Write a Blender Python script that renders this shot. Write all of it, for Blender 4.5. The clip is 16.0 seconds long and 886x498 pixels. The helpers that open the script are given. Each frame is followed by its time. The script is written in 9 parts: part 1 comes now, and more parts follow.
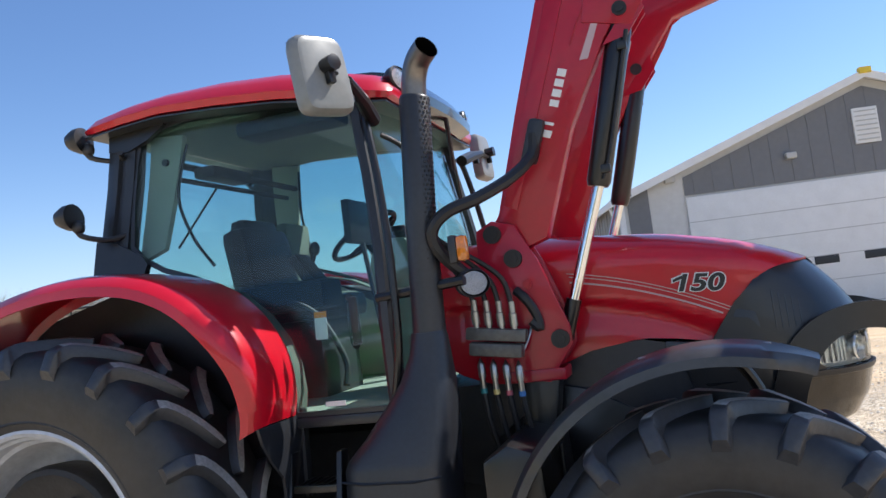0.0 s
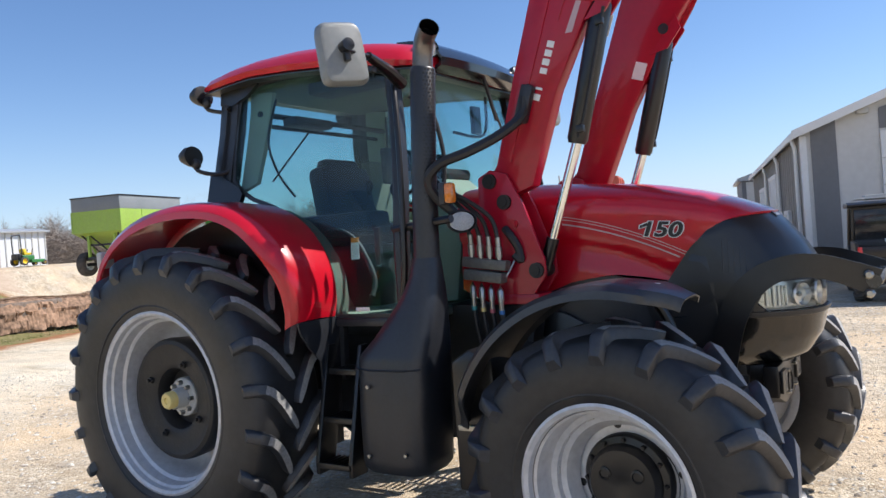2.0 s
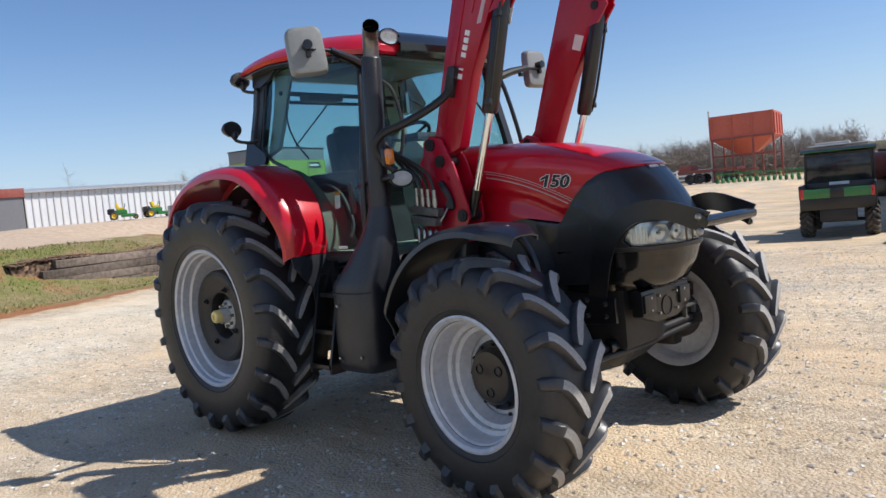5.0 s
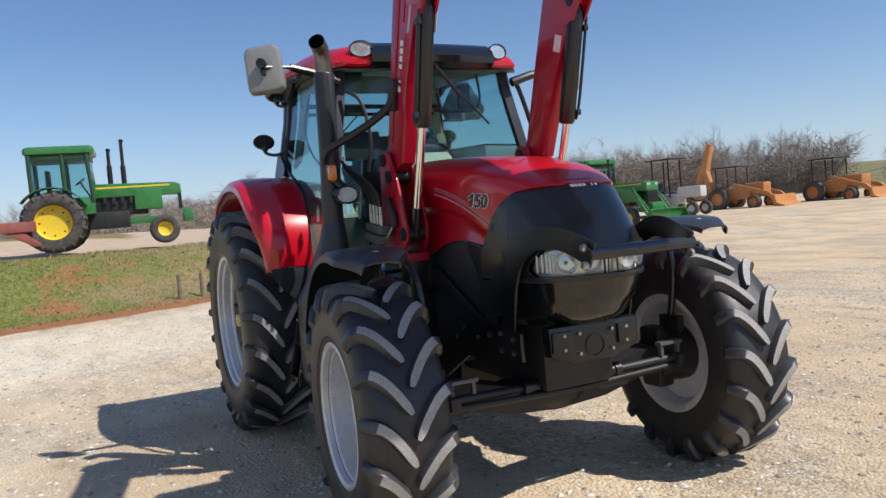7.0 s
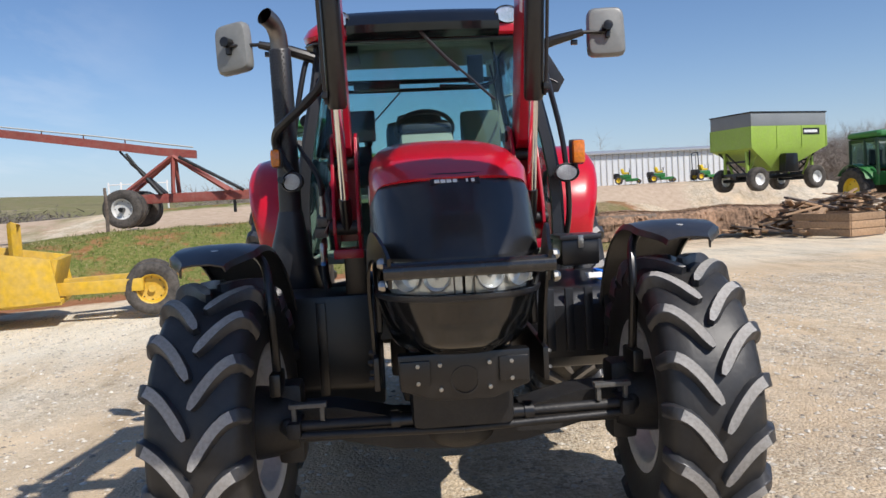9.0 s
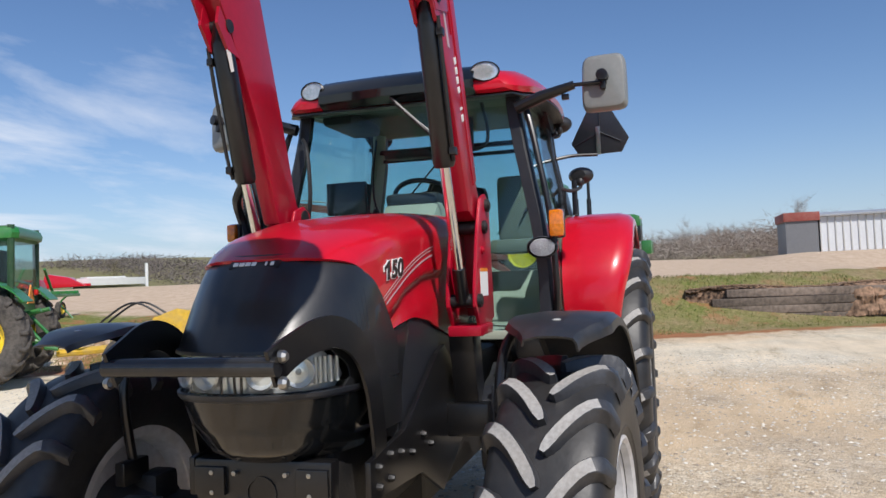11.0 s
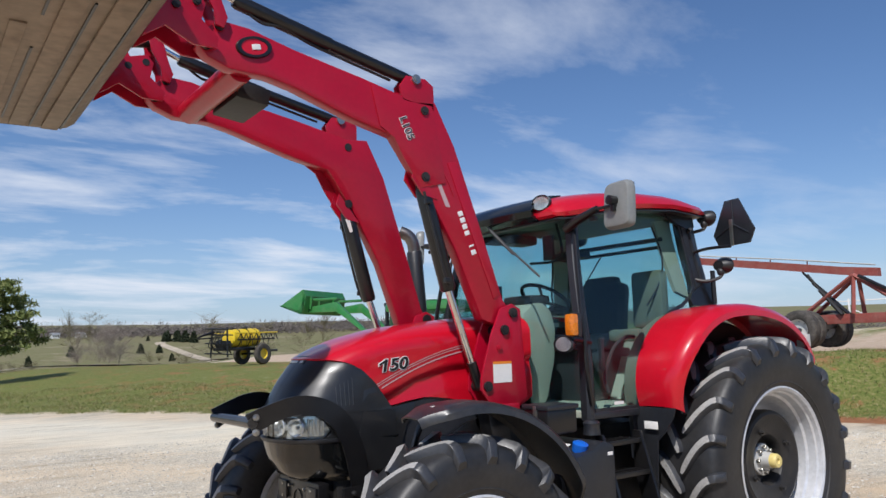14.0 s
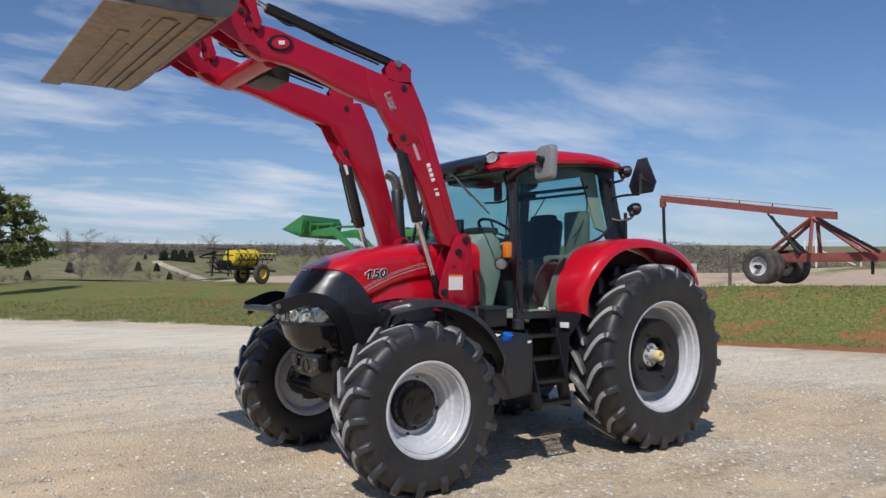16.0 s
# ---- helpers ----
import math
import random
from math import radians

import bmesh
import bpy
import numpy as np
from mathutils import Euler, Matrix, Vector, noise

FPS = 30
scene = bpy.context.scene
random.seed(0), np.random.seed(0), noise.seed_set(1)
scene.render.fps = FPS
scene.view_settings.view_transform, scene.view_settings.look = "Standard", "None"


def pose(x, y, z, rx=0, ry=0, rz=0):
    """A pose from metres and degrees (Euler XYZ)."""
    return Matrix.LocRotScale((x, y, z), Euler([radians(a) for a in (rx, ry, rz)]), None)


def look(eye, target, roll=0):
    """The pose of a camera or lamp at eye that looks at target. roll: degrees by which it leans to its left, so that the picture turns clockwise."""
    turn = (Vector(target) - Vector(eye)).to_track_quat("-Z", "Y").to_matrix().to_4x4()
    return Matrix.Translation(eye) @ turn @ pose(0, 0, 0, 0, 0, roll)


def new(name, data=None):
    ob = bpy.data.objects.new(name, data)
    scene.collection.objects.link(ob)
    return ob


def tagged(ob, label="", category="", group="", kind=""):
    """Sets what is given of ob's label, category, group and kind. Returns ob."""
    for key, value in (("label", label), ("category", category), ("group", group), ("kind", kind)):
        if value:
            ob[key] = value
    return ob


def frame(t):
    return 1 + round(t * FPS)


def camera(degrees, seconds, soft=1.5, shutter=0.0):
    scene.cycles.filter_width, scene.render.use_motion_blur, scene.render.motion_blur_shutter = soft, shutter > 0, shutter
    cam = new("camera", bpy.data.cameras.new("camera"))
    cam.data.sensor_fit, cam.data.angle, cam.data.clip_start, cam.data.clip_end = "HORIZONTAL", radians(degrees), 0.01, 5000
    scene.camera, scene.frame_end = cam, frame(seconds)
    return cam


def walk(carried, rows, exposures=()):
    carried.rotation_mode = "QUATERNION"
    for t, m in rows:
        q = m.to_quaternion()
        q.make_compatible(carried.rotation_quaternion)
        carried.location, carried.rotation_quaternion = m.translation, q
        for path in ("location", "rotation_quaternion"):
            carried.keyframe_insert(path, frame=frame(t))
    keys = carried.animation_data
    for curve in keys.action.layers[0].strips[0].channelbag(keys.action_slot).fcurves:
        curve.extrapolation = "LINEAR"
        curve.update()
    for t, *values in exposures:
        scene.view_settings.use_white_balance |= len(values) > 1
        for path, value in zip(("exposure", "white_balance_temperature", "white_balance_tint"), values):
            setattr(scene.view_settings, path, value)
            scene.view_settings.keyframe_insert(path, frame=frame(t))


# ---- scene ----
# Camera and its walk round the tractor. The world: x ahead of the tractor, y to its left, z up,
# the rear axle over the origin.
cam = camera(60.56, 16.0)
ROWS = [
    (0.0, 2.610, -3.638, 1.699, 93.85, 7.21, 18.22),
    (0.5, 2.829, -3.388, 1.720, 93.44, 6.33, 26.59),
    (1.0, 3.088, -3.264, 1.747, 92.18, 5.29, 30.68),
    (1.5, 3.409, -3.549, 1.675, 91.05, 4.56, 32.22),
    (2.0, 3.720, -3.914, 1.655, 89.50, 4.30, 33.04),
    (2.5, 4.053, -4.214, 1.641, 88.01, 4.27, 34.14),
    (3.0, 4.295, -4.456, 1.610, 86.79, 4.52, 35.61),
    (3.5, 4.589, -4.510, 1.618, 86.17, 4.70, 37.41),
    (4.0, 4.890, -4.394, 1.634, 85.88, 5.11, 39.49),
    (4.5, 5.009, -4.159, 1.614, 86.13, 5.24, 41.91),
    (5.0, 5.285, -3.953, 1.603, 86.17, 5.39, 44.83),
    (7.5, 6.269, -1.748, 1.568, 87.03, 4.24, 69.70),
    (8.0, 6.288, -1.215, 1.539, 86.17, 3.79, 75.09),
    (8.2, 6.254, -1.014, 1.549, 85.85, 3.61, 77.23),
    (10.5, 5.731, 0.970, 1.605, 91.20, 2.37, 101.31),
    (11.0, 5.481, 1.393, 1.604, 92.05, 2.36, 106.31),
    (11.5, 5.213, 1.845, 1.613, 92.29, 1.98, 111.84),
    (12.0, 4.896, 2.244, 1.631, 92.49, 1.05, 117.92),
    (12.5, 4.698, 2.751, 1.646, 92.74, 0.59, 124.73),
    (13.0, 4.758, 3.214, 1.656, 93.54, 0.73, 131.65),
    (13.5, 4.827, 3.761, 1.645, 95.30, 1.27, 138.59),
    (14.0, 5.064, 4.297, 1.745, 97.25, 1.70, 144.55),
    (14.5, 5.298, 4.728, 1.823, 98.35, 1.54, 147.35),
    (15.0, 5.448, 5.132, 1.778, 96.81, 0.75, 146.90),
    (15.5, 5.744, 5.425, 1.704, 94.05, -0.01, 145.23),
    (16.0, 5.888, 5.824, 1.646, 91.84, -0.15, 144.15),
]
EXPOSURES = [(0.0, 0.54, 6280, 12), (1.5, 0.45, 6300, 12), (3.0, 0.24, 6330, 12), (5.0, 0.14, 6380, 12), (8.0, 0.0, 6480, 12), (10.5, -0.05, 6400, 12), (13.0, -0.157, 6330, 12), (14.3, -0.22, 6180, 12), (16.0, -0.38, 6200, 12)]
walk(cam, [(t, pose(*row)) for t, *row in ROWS], EXPOSURES)

# Sun and sky. The sun stands ahead of the tractor and to its left.
SUN = Vector((0.66, 0.55, 1.0)).normalized()
world = bpy.data.worlds.new("sky")
scene.world = world
world.use_nodes = True
wn, wl = world.node_tree.nodes, world.node_tree.links
wn.clear()
sky = wn.new("ShaderNodeTexSky")
sky.sky_type, sky.sun_disc = "NISHITA", False
sky.sun_elevation, sky.sun_rotation = math.asin(SUN.z), math.atan2(SUN.x, SUN.y)
sky.air_density, sky.dust_density, sky.ozone_density = 1.0, 0.3, 1.6
coord, mapping = wn.new("ShaderNodeTexCoord"), wn.new("ShaderNodeMapping")
# thin streaked clouds: the view upward is laid onto a flat sheet, so that they crowd towards the horizon
split, flat, lift = wn.new("ShaderNodeSeparateXYZ"), wn.new("ShaderNodeCombineXYZ"), wn.new("ShaderNodeMath")
wl.new(coord.outputs["Generated"], split.inputs[0])
lift.operation = "ADD"
lift.inputs[1].default_value = 0.12
wl.new(split.outputs[2], lift.inputs[0])
for k in (0, 1):
    d = wn.new("ShaderNodeMath")
    d.operation = "DIVIDE"
    wl.new(split.outputs[k], d.inputs[0])
    wl.new(lift.outputs[0], d.inputs[1])
    wl.new(d.outputs[0], flat.inputs[k])
mapping.inputs["Rotation"].default_value = (0, 0, radians(35))
mapping.inputs["Scale"].default_value = (0.75, 1.35, 1)
wl.new(flat.outputs[0], mapping.inputs[0])
cn = wn.new("ShaderNodeTexNoise")
cn.inputs["Scale"].default_value, cn.inputs["Detail"].default_value = 1.1, 9
cn.inputs["Roughness"].default_value, cn.inputs["Distortion"].default_value = 0.58, 0.25
wl.new(mapping.outputs[0], cn.inputs["Vector"])
ramp = wn.new("ShaderNodeValToRGB")
ramp.color_ramp.elements[0].position, ramp.color_ramp.elements[1].position = 0.47, 0.71
wl.new(cn.outputs[0], ramp.inputs[0])
# the cloud field lies on the far side from the shop
side = wn.new("ShaderNodeVectorMath")
side.operation = "DOT_PRODUCT"
side.inputs[1].default_value = (0.02, -1.0, 0)
wl.new(coord.outputs["Generated"], side.inputs[0])
field = wn.new("ShaderNodeMapRange")
field.inputs["From Min"].default_value, field.inputs["From Max"].default_value = 0.22, 0.86
wl.new(side.outputs["Value"], field.inputs[0])
amount = wn.new("ShaderNodeMath")
amount.operation = "MULTIPLY"
wl.new(ramp.outputs[0], amount.inputs[0])
wl.new(field.outputs[0], amount.inputs[1])
cloud = wn.new("ShaderNodeMixRGB")
cloud.inputs[2].default_value = (9.0, 9.4, 10.0, 1)
wl.new(amount.outputs[0], cloud.inputs[0])
# pale haze low over the land
low, thin, haze, blue = wn.new("ShaderNodeMath"), wn.new("ShaderNodeMath"), wn.new("ShaderNodeMixRGB"), wn.new("ShaderNodeMixRGB")
low.operation, thin.operation = "SUBTRACT", "POWER"
low.inputs[0].default_value, low.use_clamp, thin.inputs[1].default_value = 1.0, True, 13.0
wl.new(split.outputs[2], low.inputs[1])
wl.new(low.outputs[0], thin.inputs[0])
blue.blend_type = "MULTIPLY"
blue.inputs[0].default_value, blue.inputs[2].default_value = 1.0, (0.77, 0.935, 1.14, 1)
wl.new(sky.outputs[0], blue.inputs[1])
wl.new(thin.outputs[0], haze.inputs[0])
wl.new(blue.outputs[0], haze.inputs[1])
haze.inputs[2].default_value = (5.6, 6.6, 7.9, 1)
wl.new(haze.outputs[0], cloud.inputs[1])
back = wn.new("ShaderNodeBackground")
back.inputs[1].default_value = 0.1
wl.new(cloud.outputs[0], back.inputs[0])
wl.new(back.outputs[0], wn.new("ShaderNodeOutputWorld").inputs[0])

sun = new("sun", bpy.data.lights.new("sun", "SUN"))
sun.data.energy, sun.data.angle, sun.data.color = 4.75, radians(0.53), (1.0, 0.95, 0.87)
sun.matrix_world = look(SUN * 60, (0, 0, 0))

# ---- materials ----
def material(name, colour, rough=0.5, metal=0.0, coat=0.0, vary=0.12, grain=40.0, bump=0.0, dust=0.0, spec=0.5, each=0.0):
    """A surface with patchy tone at two scales, fine relief and, where asked, a film of pale dust in patches."""
    m = bpy.data.materials.new(name)
    m.use_nodes = True
    n, l = m.node_tree.nodes, m.node_tree.links
    p = n["Principled BSDF"]
    p.inputs["Roughness"].default_value, p.inputs["Metallic"].default_value = rough, metal
    p.inputs["Coat Weight"].default_value, p.inputs["Coat Roughness"].default_value = coat, 0.035
    p.inputs["Specular IOR Level"].default_value = spec
    tc = n.new("ShaderNodeTexCoord")
    big, fine = n.new("ShaderNodeTexNoise"), n.new("ShaderNodeTexNoise")
    big.inputs["Scale"].default_value, big.inputs["Detail"].default_value = grain * 0.06, 4
    fine.inputs["Scale"].default_value, fine.inputs["Detail"].default_value = grain, 3
    for t in (big, fine):
        l.new(tc.outputs["Object"], t.inputs["Vector"])
    mix = n.new("ShaderNodeMath")
    mix.operation = "ADD"
    l.new(big.outputs[0], mix.inputs[0])
    l.new(fine.outputs[0], mix.inputs[1])
    ran = n.new("ShaderNodeMapRange")
    ran.inputs["From Min"].default_value, ran.inputs["From Max"].default_value = 0.7, 1.3
    ran.inputs["To Min"].default_value, ran.inputs["To Max"].default_value = 1 - vary, 1 + vary
    l.new(mix.outputs[0], ran.inputs[0])
    hsv = n.new("ShaderNodeHueSaturation")
    hsv.inputs["Color"].default_value = (*colour, 1)
    value = ran.outputs[0]
    if each:
        info, er, em = n.new("ShaderNodeObjectInfo"), n.new("ShaderNodeMapRange"), n.new("ShaderNodeMath")
        er.inputs["To Min"].default_value, er.inputs["To Max"].default_value = 1 - each, 1 + each
        l.new(info.outputs["Random"], er.inputs[0])
        em.operation = "MULTIPLY"
        l.new(value, em.inputs[0])
        l.new(er.outputs[0], em.inputs[1])
        value = em.outputs[0]
    l.new(value, hsv.inputs["Value"])
    col = hsv.outputs[0]
    if dust:
        dn, dr, dm = n.new("ShaderNodeTexNoise"), n.new("ShaderNodeMapRange"), n.new("ShaderNodeMixRGB")
        dn.inputs["Scale"].default_value, dn.inputs["Detail"].default_value, dn.inputs["Roughness"].default_value = 5, 8, 0.65
        l.new(tc.outputs["Object"], dn.inputs["Vector"])
        dr.inputs["From Min"].default_value, dr.inputs["From Max"].default_value = 0.38, 0.72
        dr.inputs["To Max"].default_value = dust
        l.new(dn.outputs[0], dr.inputs[0])
        l.new(dr.outputs[0], dm.inputs[0])
        l.new(col, dm.inputs[1])
        dm.inputs[2].default_value = (0.36, 0.31, 0.25, 1)
        col = dm.outputs[0]
        rr = n.new("ShaderNodeMapRange")
        rr.inputs["To Min"].default_value, rr.inputs["To Max"].default_value = rough, min(1, rough + 0.4)
        l.new(dr.outputs[0], rr.inputs[0])
        l.new(rr.outputs[0], p.inputs["Roughness"])
    l.new(col, p.inputs["Base Color"])
    if bump:
        b = n.new("ShaderNodeBump")
        b.inputs["Strength"].default_value, b.inputs["Distance"].default_value = bump, 0.01
        l.new(mix.outputs[0], b.inputs["Height"])
        l.new(b.outputs[0], p.inputs["Normal"])
    return m


def glass(name, tint, gloss=0.03):
    """Thin tinted pane: mostly clear, with a mirror-like sheen that grows at grazing angles."""
    m = bpy.data.materials.new(name)
    m.use_nodes = True
    n, l = m.node_tree.nodes, m.node_tree.links
    n.clear()
    lw, power, scale_ = n.new("ShaderNodeLayerWeight"), n.new("ShaderNodeMath"), n.new("ShaderNodeMath")
    clear, shine, mix = n.new("ShaderNodeBsdfTransparent"), n.new("ShaderNodeBsdfGlossy"), n.new("ShaderNodeMixShader")
    power.operation, scale_.operation = "POWER", "MULTIPLY_ADD"
    power.inputs[1].default_value, scale_.inputs[1].default_value, scale_.inputs[2].default_value = 4.0, 0.6, 0.03
    l.new(lw.outputs["Facing"], power.inputs[0])
    l.new(power.outputs[0], scale_.inputs[0])
    clear.inputs[0].default_value, shine.inputs["Roughness"].default_value = (*tint, 1), gloss
    l.new(scale_.outputs[0], mix.inputs[0])
    l.new(clear.outputs[0], mix.inputs[1])
    l.new(shine.outputs[0], mix.inputs[2])
    l.new(mix.outputs[0], n.new("ShaderNodeOutputMaterial").inputs[0])
    return m


def pieces(name, stops, rough=0.9):
    """A tone of its own for each loose piece of a mesh, picked from the stops."""
    m = bpy.data.materials.new(name)
    m.use_nodes = True
    n, l = m.node_tree.nodes, m.node_tree.links
    p = n["Principled BSDF"]
    p.inputs["Roughness"].default_value, p.inputs["Specular IOR Level"].default_value = rough, 0.25
    geo, r = n.new("ShaderNodeNewGeometry"), n.new("ShaderNodeValToRGB")
    e = r.color_ramp.elements
    while len(e) < len(stops):
        e.new(0.5)
    for k, c in enumerate(stops):
        e[k].position, e[k].color = k / (len(stops) - 1), (*c, 1)
    l.new(geo.outputs["Random Per Island"], r.inputs[0])
    l.new(r.outputs[0], p.inputs["Base Color"])
    return m


RED = material("red paint", (0.53, 0.004, 0.017), 0.3, coat=0.6, vary=0.05, grain=30, spec=0.35)
LOADER_RED = material("loader red paint", (0.38, 0.002, 0.02), 0.34, coat=0.35, vary=0.08, grain=30, dust=0.015, spec=0.35)
BLACK = material("black plastic", (0.015, 0.017, 0.022), 0.4, vary=0.25, grain=60, bump=0.05, dust=0.022, spec=0.62)
GLOSSBLACK = material("black gloss panel", (0.005, 0.006, 0.007), 0.14, coat=0.5, vary=0.12, grain=50, dust=0.014)
STEEL_BLACK = material("black painted steel", (0.006, 0.006, 0.007), 0.3, vary=0.2, grain=40, dust=0.02, spec=0.6)
CAST = material("dark cast iron", (0.010, 0.010, 0.011), 0.5, vary=0.3, grain=70, bump=0.15, dust=0.05)
RUBBER = material("tyre rubber", (0.0125, 0.013, 0.0145), 0.48, vary=0.4, grain=30, bump=0.12, dust=0.05, spec=0.6)
# Lug sides: brighter, bluer base colour that paints in a sky sheen.
LUGRUBBER = material("sheen-tinted rubber bar", (0.026, 0.028, 0.033), 0.4, vary=0.3, grain=60, bump=0.12, dust=0.05, spec=0.65)
LUG = material("worn dusty tread", (0.30, 0.295, 0.285), 0.75, vary=0.3, grain=70, bump=0.2, dust=0.3, each=0.15)
SILVER = material("silver rim paint", (0.62, 0.63, 0.65), 0.32, metal=0.25, vary=0.14, grain=30, dust=0.14)
CHROME = material("chrome rod", (0.8, 0.8, 0.8), 0.08, metal=1.0, vary=0.03)
ZINC = material("zinc plated steel", (0.4, 0.39, 0.36), 0.3, metal=0.9, vary=0.15, grain=80)
GREYMETAL = material("pale grey housing", (0.5, 0.5, 0.48), 0.4, vary=0.06, dust=0.1)
MIRRORGREY = material("mirror shell grey", (0.21, 0.22, 0.215), 0.36, vary=0.08, dust=0.08)
COUPLERGREY = material("scuffed grey coupler", (0.11, 0.11, 0.105), 0.42, metal=0.3, vary=0.3, grain=60, dust=0.12)
STAINLESS = material("brushed exhaust pipe", (0.22, 0.20, 0.185), 0.36, metal=0.9, vary=0.12, grain=50)
YELLOWCAP = material("yellow axle cap", (0.75, 0.6, 0.22), 0.45, vary=0.1)
WHITE = material("white paint", (0.78, 0.78, 0.76), 0.45, vary=0.05, dust=0.06)
DECALGREY = material("grey decal stripe", (0.5, 0.36, 0.37), 0.35, vary=0.03)
DECALBLACK = material("black decal", (0.012, 0.012, 0.012), 0.35, vary=0.03)
ORANGE = material("amber lens", (0.68, 0.19, 0.008), 0.12, coat=0.8, vary=0.3, grain=60)
SEAT = material("grey green seat fabric", (0.15, 0.175, 0.14), 0.85, vary=0.12, grain=200, bump=0.2)
TRIM = material("cab trim grey", (0.36, 0.39, 0.32), 0.7, vary=0.08, grain=120)
DARKTRIM = material("dark cab trim", (0.028, 0.032, 0.036), 0.6, vary=0.12, grain=120)
HOSE = material("hydraulic hose", (0.016, 0.016, 0.017), 0.5, vary=0.2, grain=120, bump=0.2)
BUCKETSTEEL = material("worn bucket steel", (0.22, 0.165, 0.12), 0.55, metal=0.25, vary=0.4, grain=14, bump=0.1, dust=0.5)
BUCKETGREY = material("grey bucket paint", (0.055, 0.062, 0.07), 0.5, vary=0.2, grain=22, dust=0.15)
BLUE = material("blue cap", (0.01, 0.12, 0.55), 0.35, vary=0.05)
LENS = material("lamp reflector", (0.74, 0.75, 0.75), 0.14, metal=0.6, vary=0.12, grain=30, bump=0.12)
LAMPFACE = material("ribbed lamp glass", (0.33, 0.34, 0.35), 0.22, metal=0.45, vary=0.3, grain=160, bump=0.5)
LENSGREY = material("lamp glass grey", (0.14, 0.15, 0.16), 0.15, metal=0.3, vary=0.2, grain=60)
PAPER = material("white sticker", (0.8, 0.78, 0.74), 0.6, vary=0.04)
STICKER_ORANGE = material("orange sticker", (0.8, 0.25, 0.02), 0.5, vary=0.03)
REDLENS = material("red lens", (0.55, 0.02, 0.015), 0.15, coat=0.6, vary=0.08)
CABGLASS = glass("tinted cab glass", (0.745, 0.87, 0.87))
CLEARGLASS = glass("clear lens", (0.93, 0.95, 0.95))
DARKGLASS = material("dark tinted glass", (0.02, 0.022, 0.024), 0.08, vary=0.2, grain=8, dust=0.12)
MIRRORFACE = material("mirror face", (0.85, 0.86, 0.87), 0.02, metal=1.0, vary=0.01)
GREEN = material("green farm paint", (0.015, 0.17, 0.03), 0.38, coat=0.3, vary=0.12, grain=25, dust=0.15)
POSTGREEN = material("dark green cab frame", (0.008, 0.05, 0.014), 0.4, vary=0.15, grain=25, dust=0.1)
FARMYELLOW = material("yellow farm paint", (0.78, 0.55, 0.01), 0.4, coat=0.2, vary=0.1, grain=25, dust=0.2)
OCHRE = material("worn ochre yellow paint", (0.6, 0.37, 0.02), 0.5, vary=0.2, grain=12, dust=0.3)
LIME = material("lime green paint", (0.32, 0.48, 0.07), 0.45, vary=0.1, grain=15, dust=0.15)
TARP = material("grey tarp", (0.22, 0.24, 0.25), 0.7, vary=0.1, grain=20)
OLDRED = material("faded red steel", (0.26, 0.055, 0.042), 0.6, vary=0.2, grain=15, dust=0.2)
BINRED = material("red bin paint", (0.5, 0.1, 0.06), 0.55, vary=0.12, grain=8, dust=0.15)
DIGGER = material("orange digger paint", (0.5, 0.2, 0.05), 0.5, vary=0.2, grain=15, dust=0.25)
SHEDWHITE = material("white ribbed metal", (0.68, 0.70, 0.72), 0.45, vary=0.06, grain=8, dust=0.05)
SHOPGREY = material("dark grey wall metal", (0.165, 0.17, 0.18), 0.5, vary=0.06, grain=8, dust=0.05)
SHOPSIDE = material("warm grey wall metal", (0.27, 0.26, 0.24), 0.55, vary=0.06, grain=8, dust=0.08)
DUSTRUBBER = material("dusty old rubber", (0.055, 0.05, 0.046), 0.8, vary=0.4, grain=20, bump=0.1, dust=0.2, spec=0.3)
SHOPLIGHT = material("pale grey wall metal", (0.6, 0.6, 0.58), 0.5, vary=0.06, grain=6, dust=0.08)
ROOFMETAL = material("roof metal", (0.42, 0.43, 0.44), 0.4, metal=0.3, vary=0.08, grain=6)
TIMBER = material("weathered timber", (0.15, 0.118, 0.095), 0.95, vary=0.6, grain=9, bump=0.7, each=0.35)
FRESHWOOD = material("sawn wood", (0.34, 0.22, 0.13), 0.85, vary=0.25, grain=14, bump=0.2, each=0.3)
BARK = material("bark", (0.10, 0.075, 0.06), 0.95, vary=0.3, grain=20, bump=0.5)
TWIGS = pieces("bare twigs", ((0.20, 0.165, 0.135), (0.27, 0.225, 0.19), (0.36, 0.31, 0.27)), 0.95)
FARTWIGS = pieces("far bare woods", ((0.135, 0.115, 0.108), (0.16, 0.138, 0.128), (0.19, 0.165, 0.15)), 0.95)
SCRUB = pieces("dry scrub", ((0.11, 0.085, 0.05), (0.2, 0.165, 0.1), (0.13, 0.13, 0.06)), 0.95)
NEEDLES = pieces("pine needles", ((0.09, 0.12, 0.035), (0.19, 0.225, 0.07), (0.32, 0.34, 0.14)), 0.8)

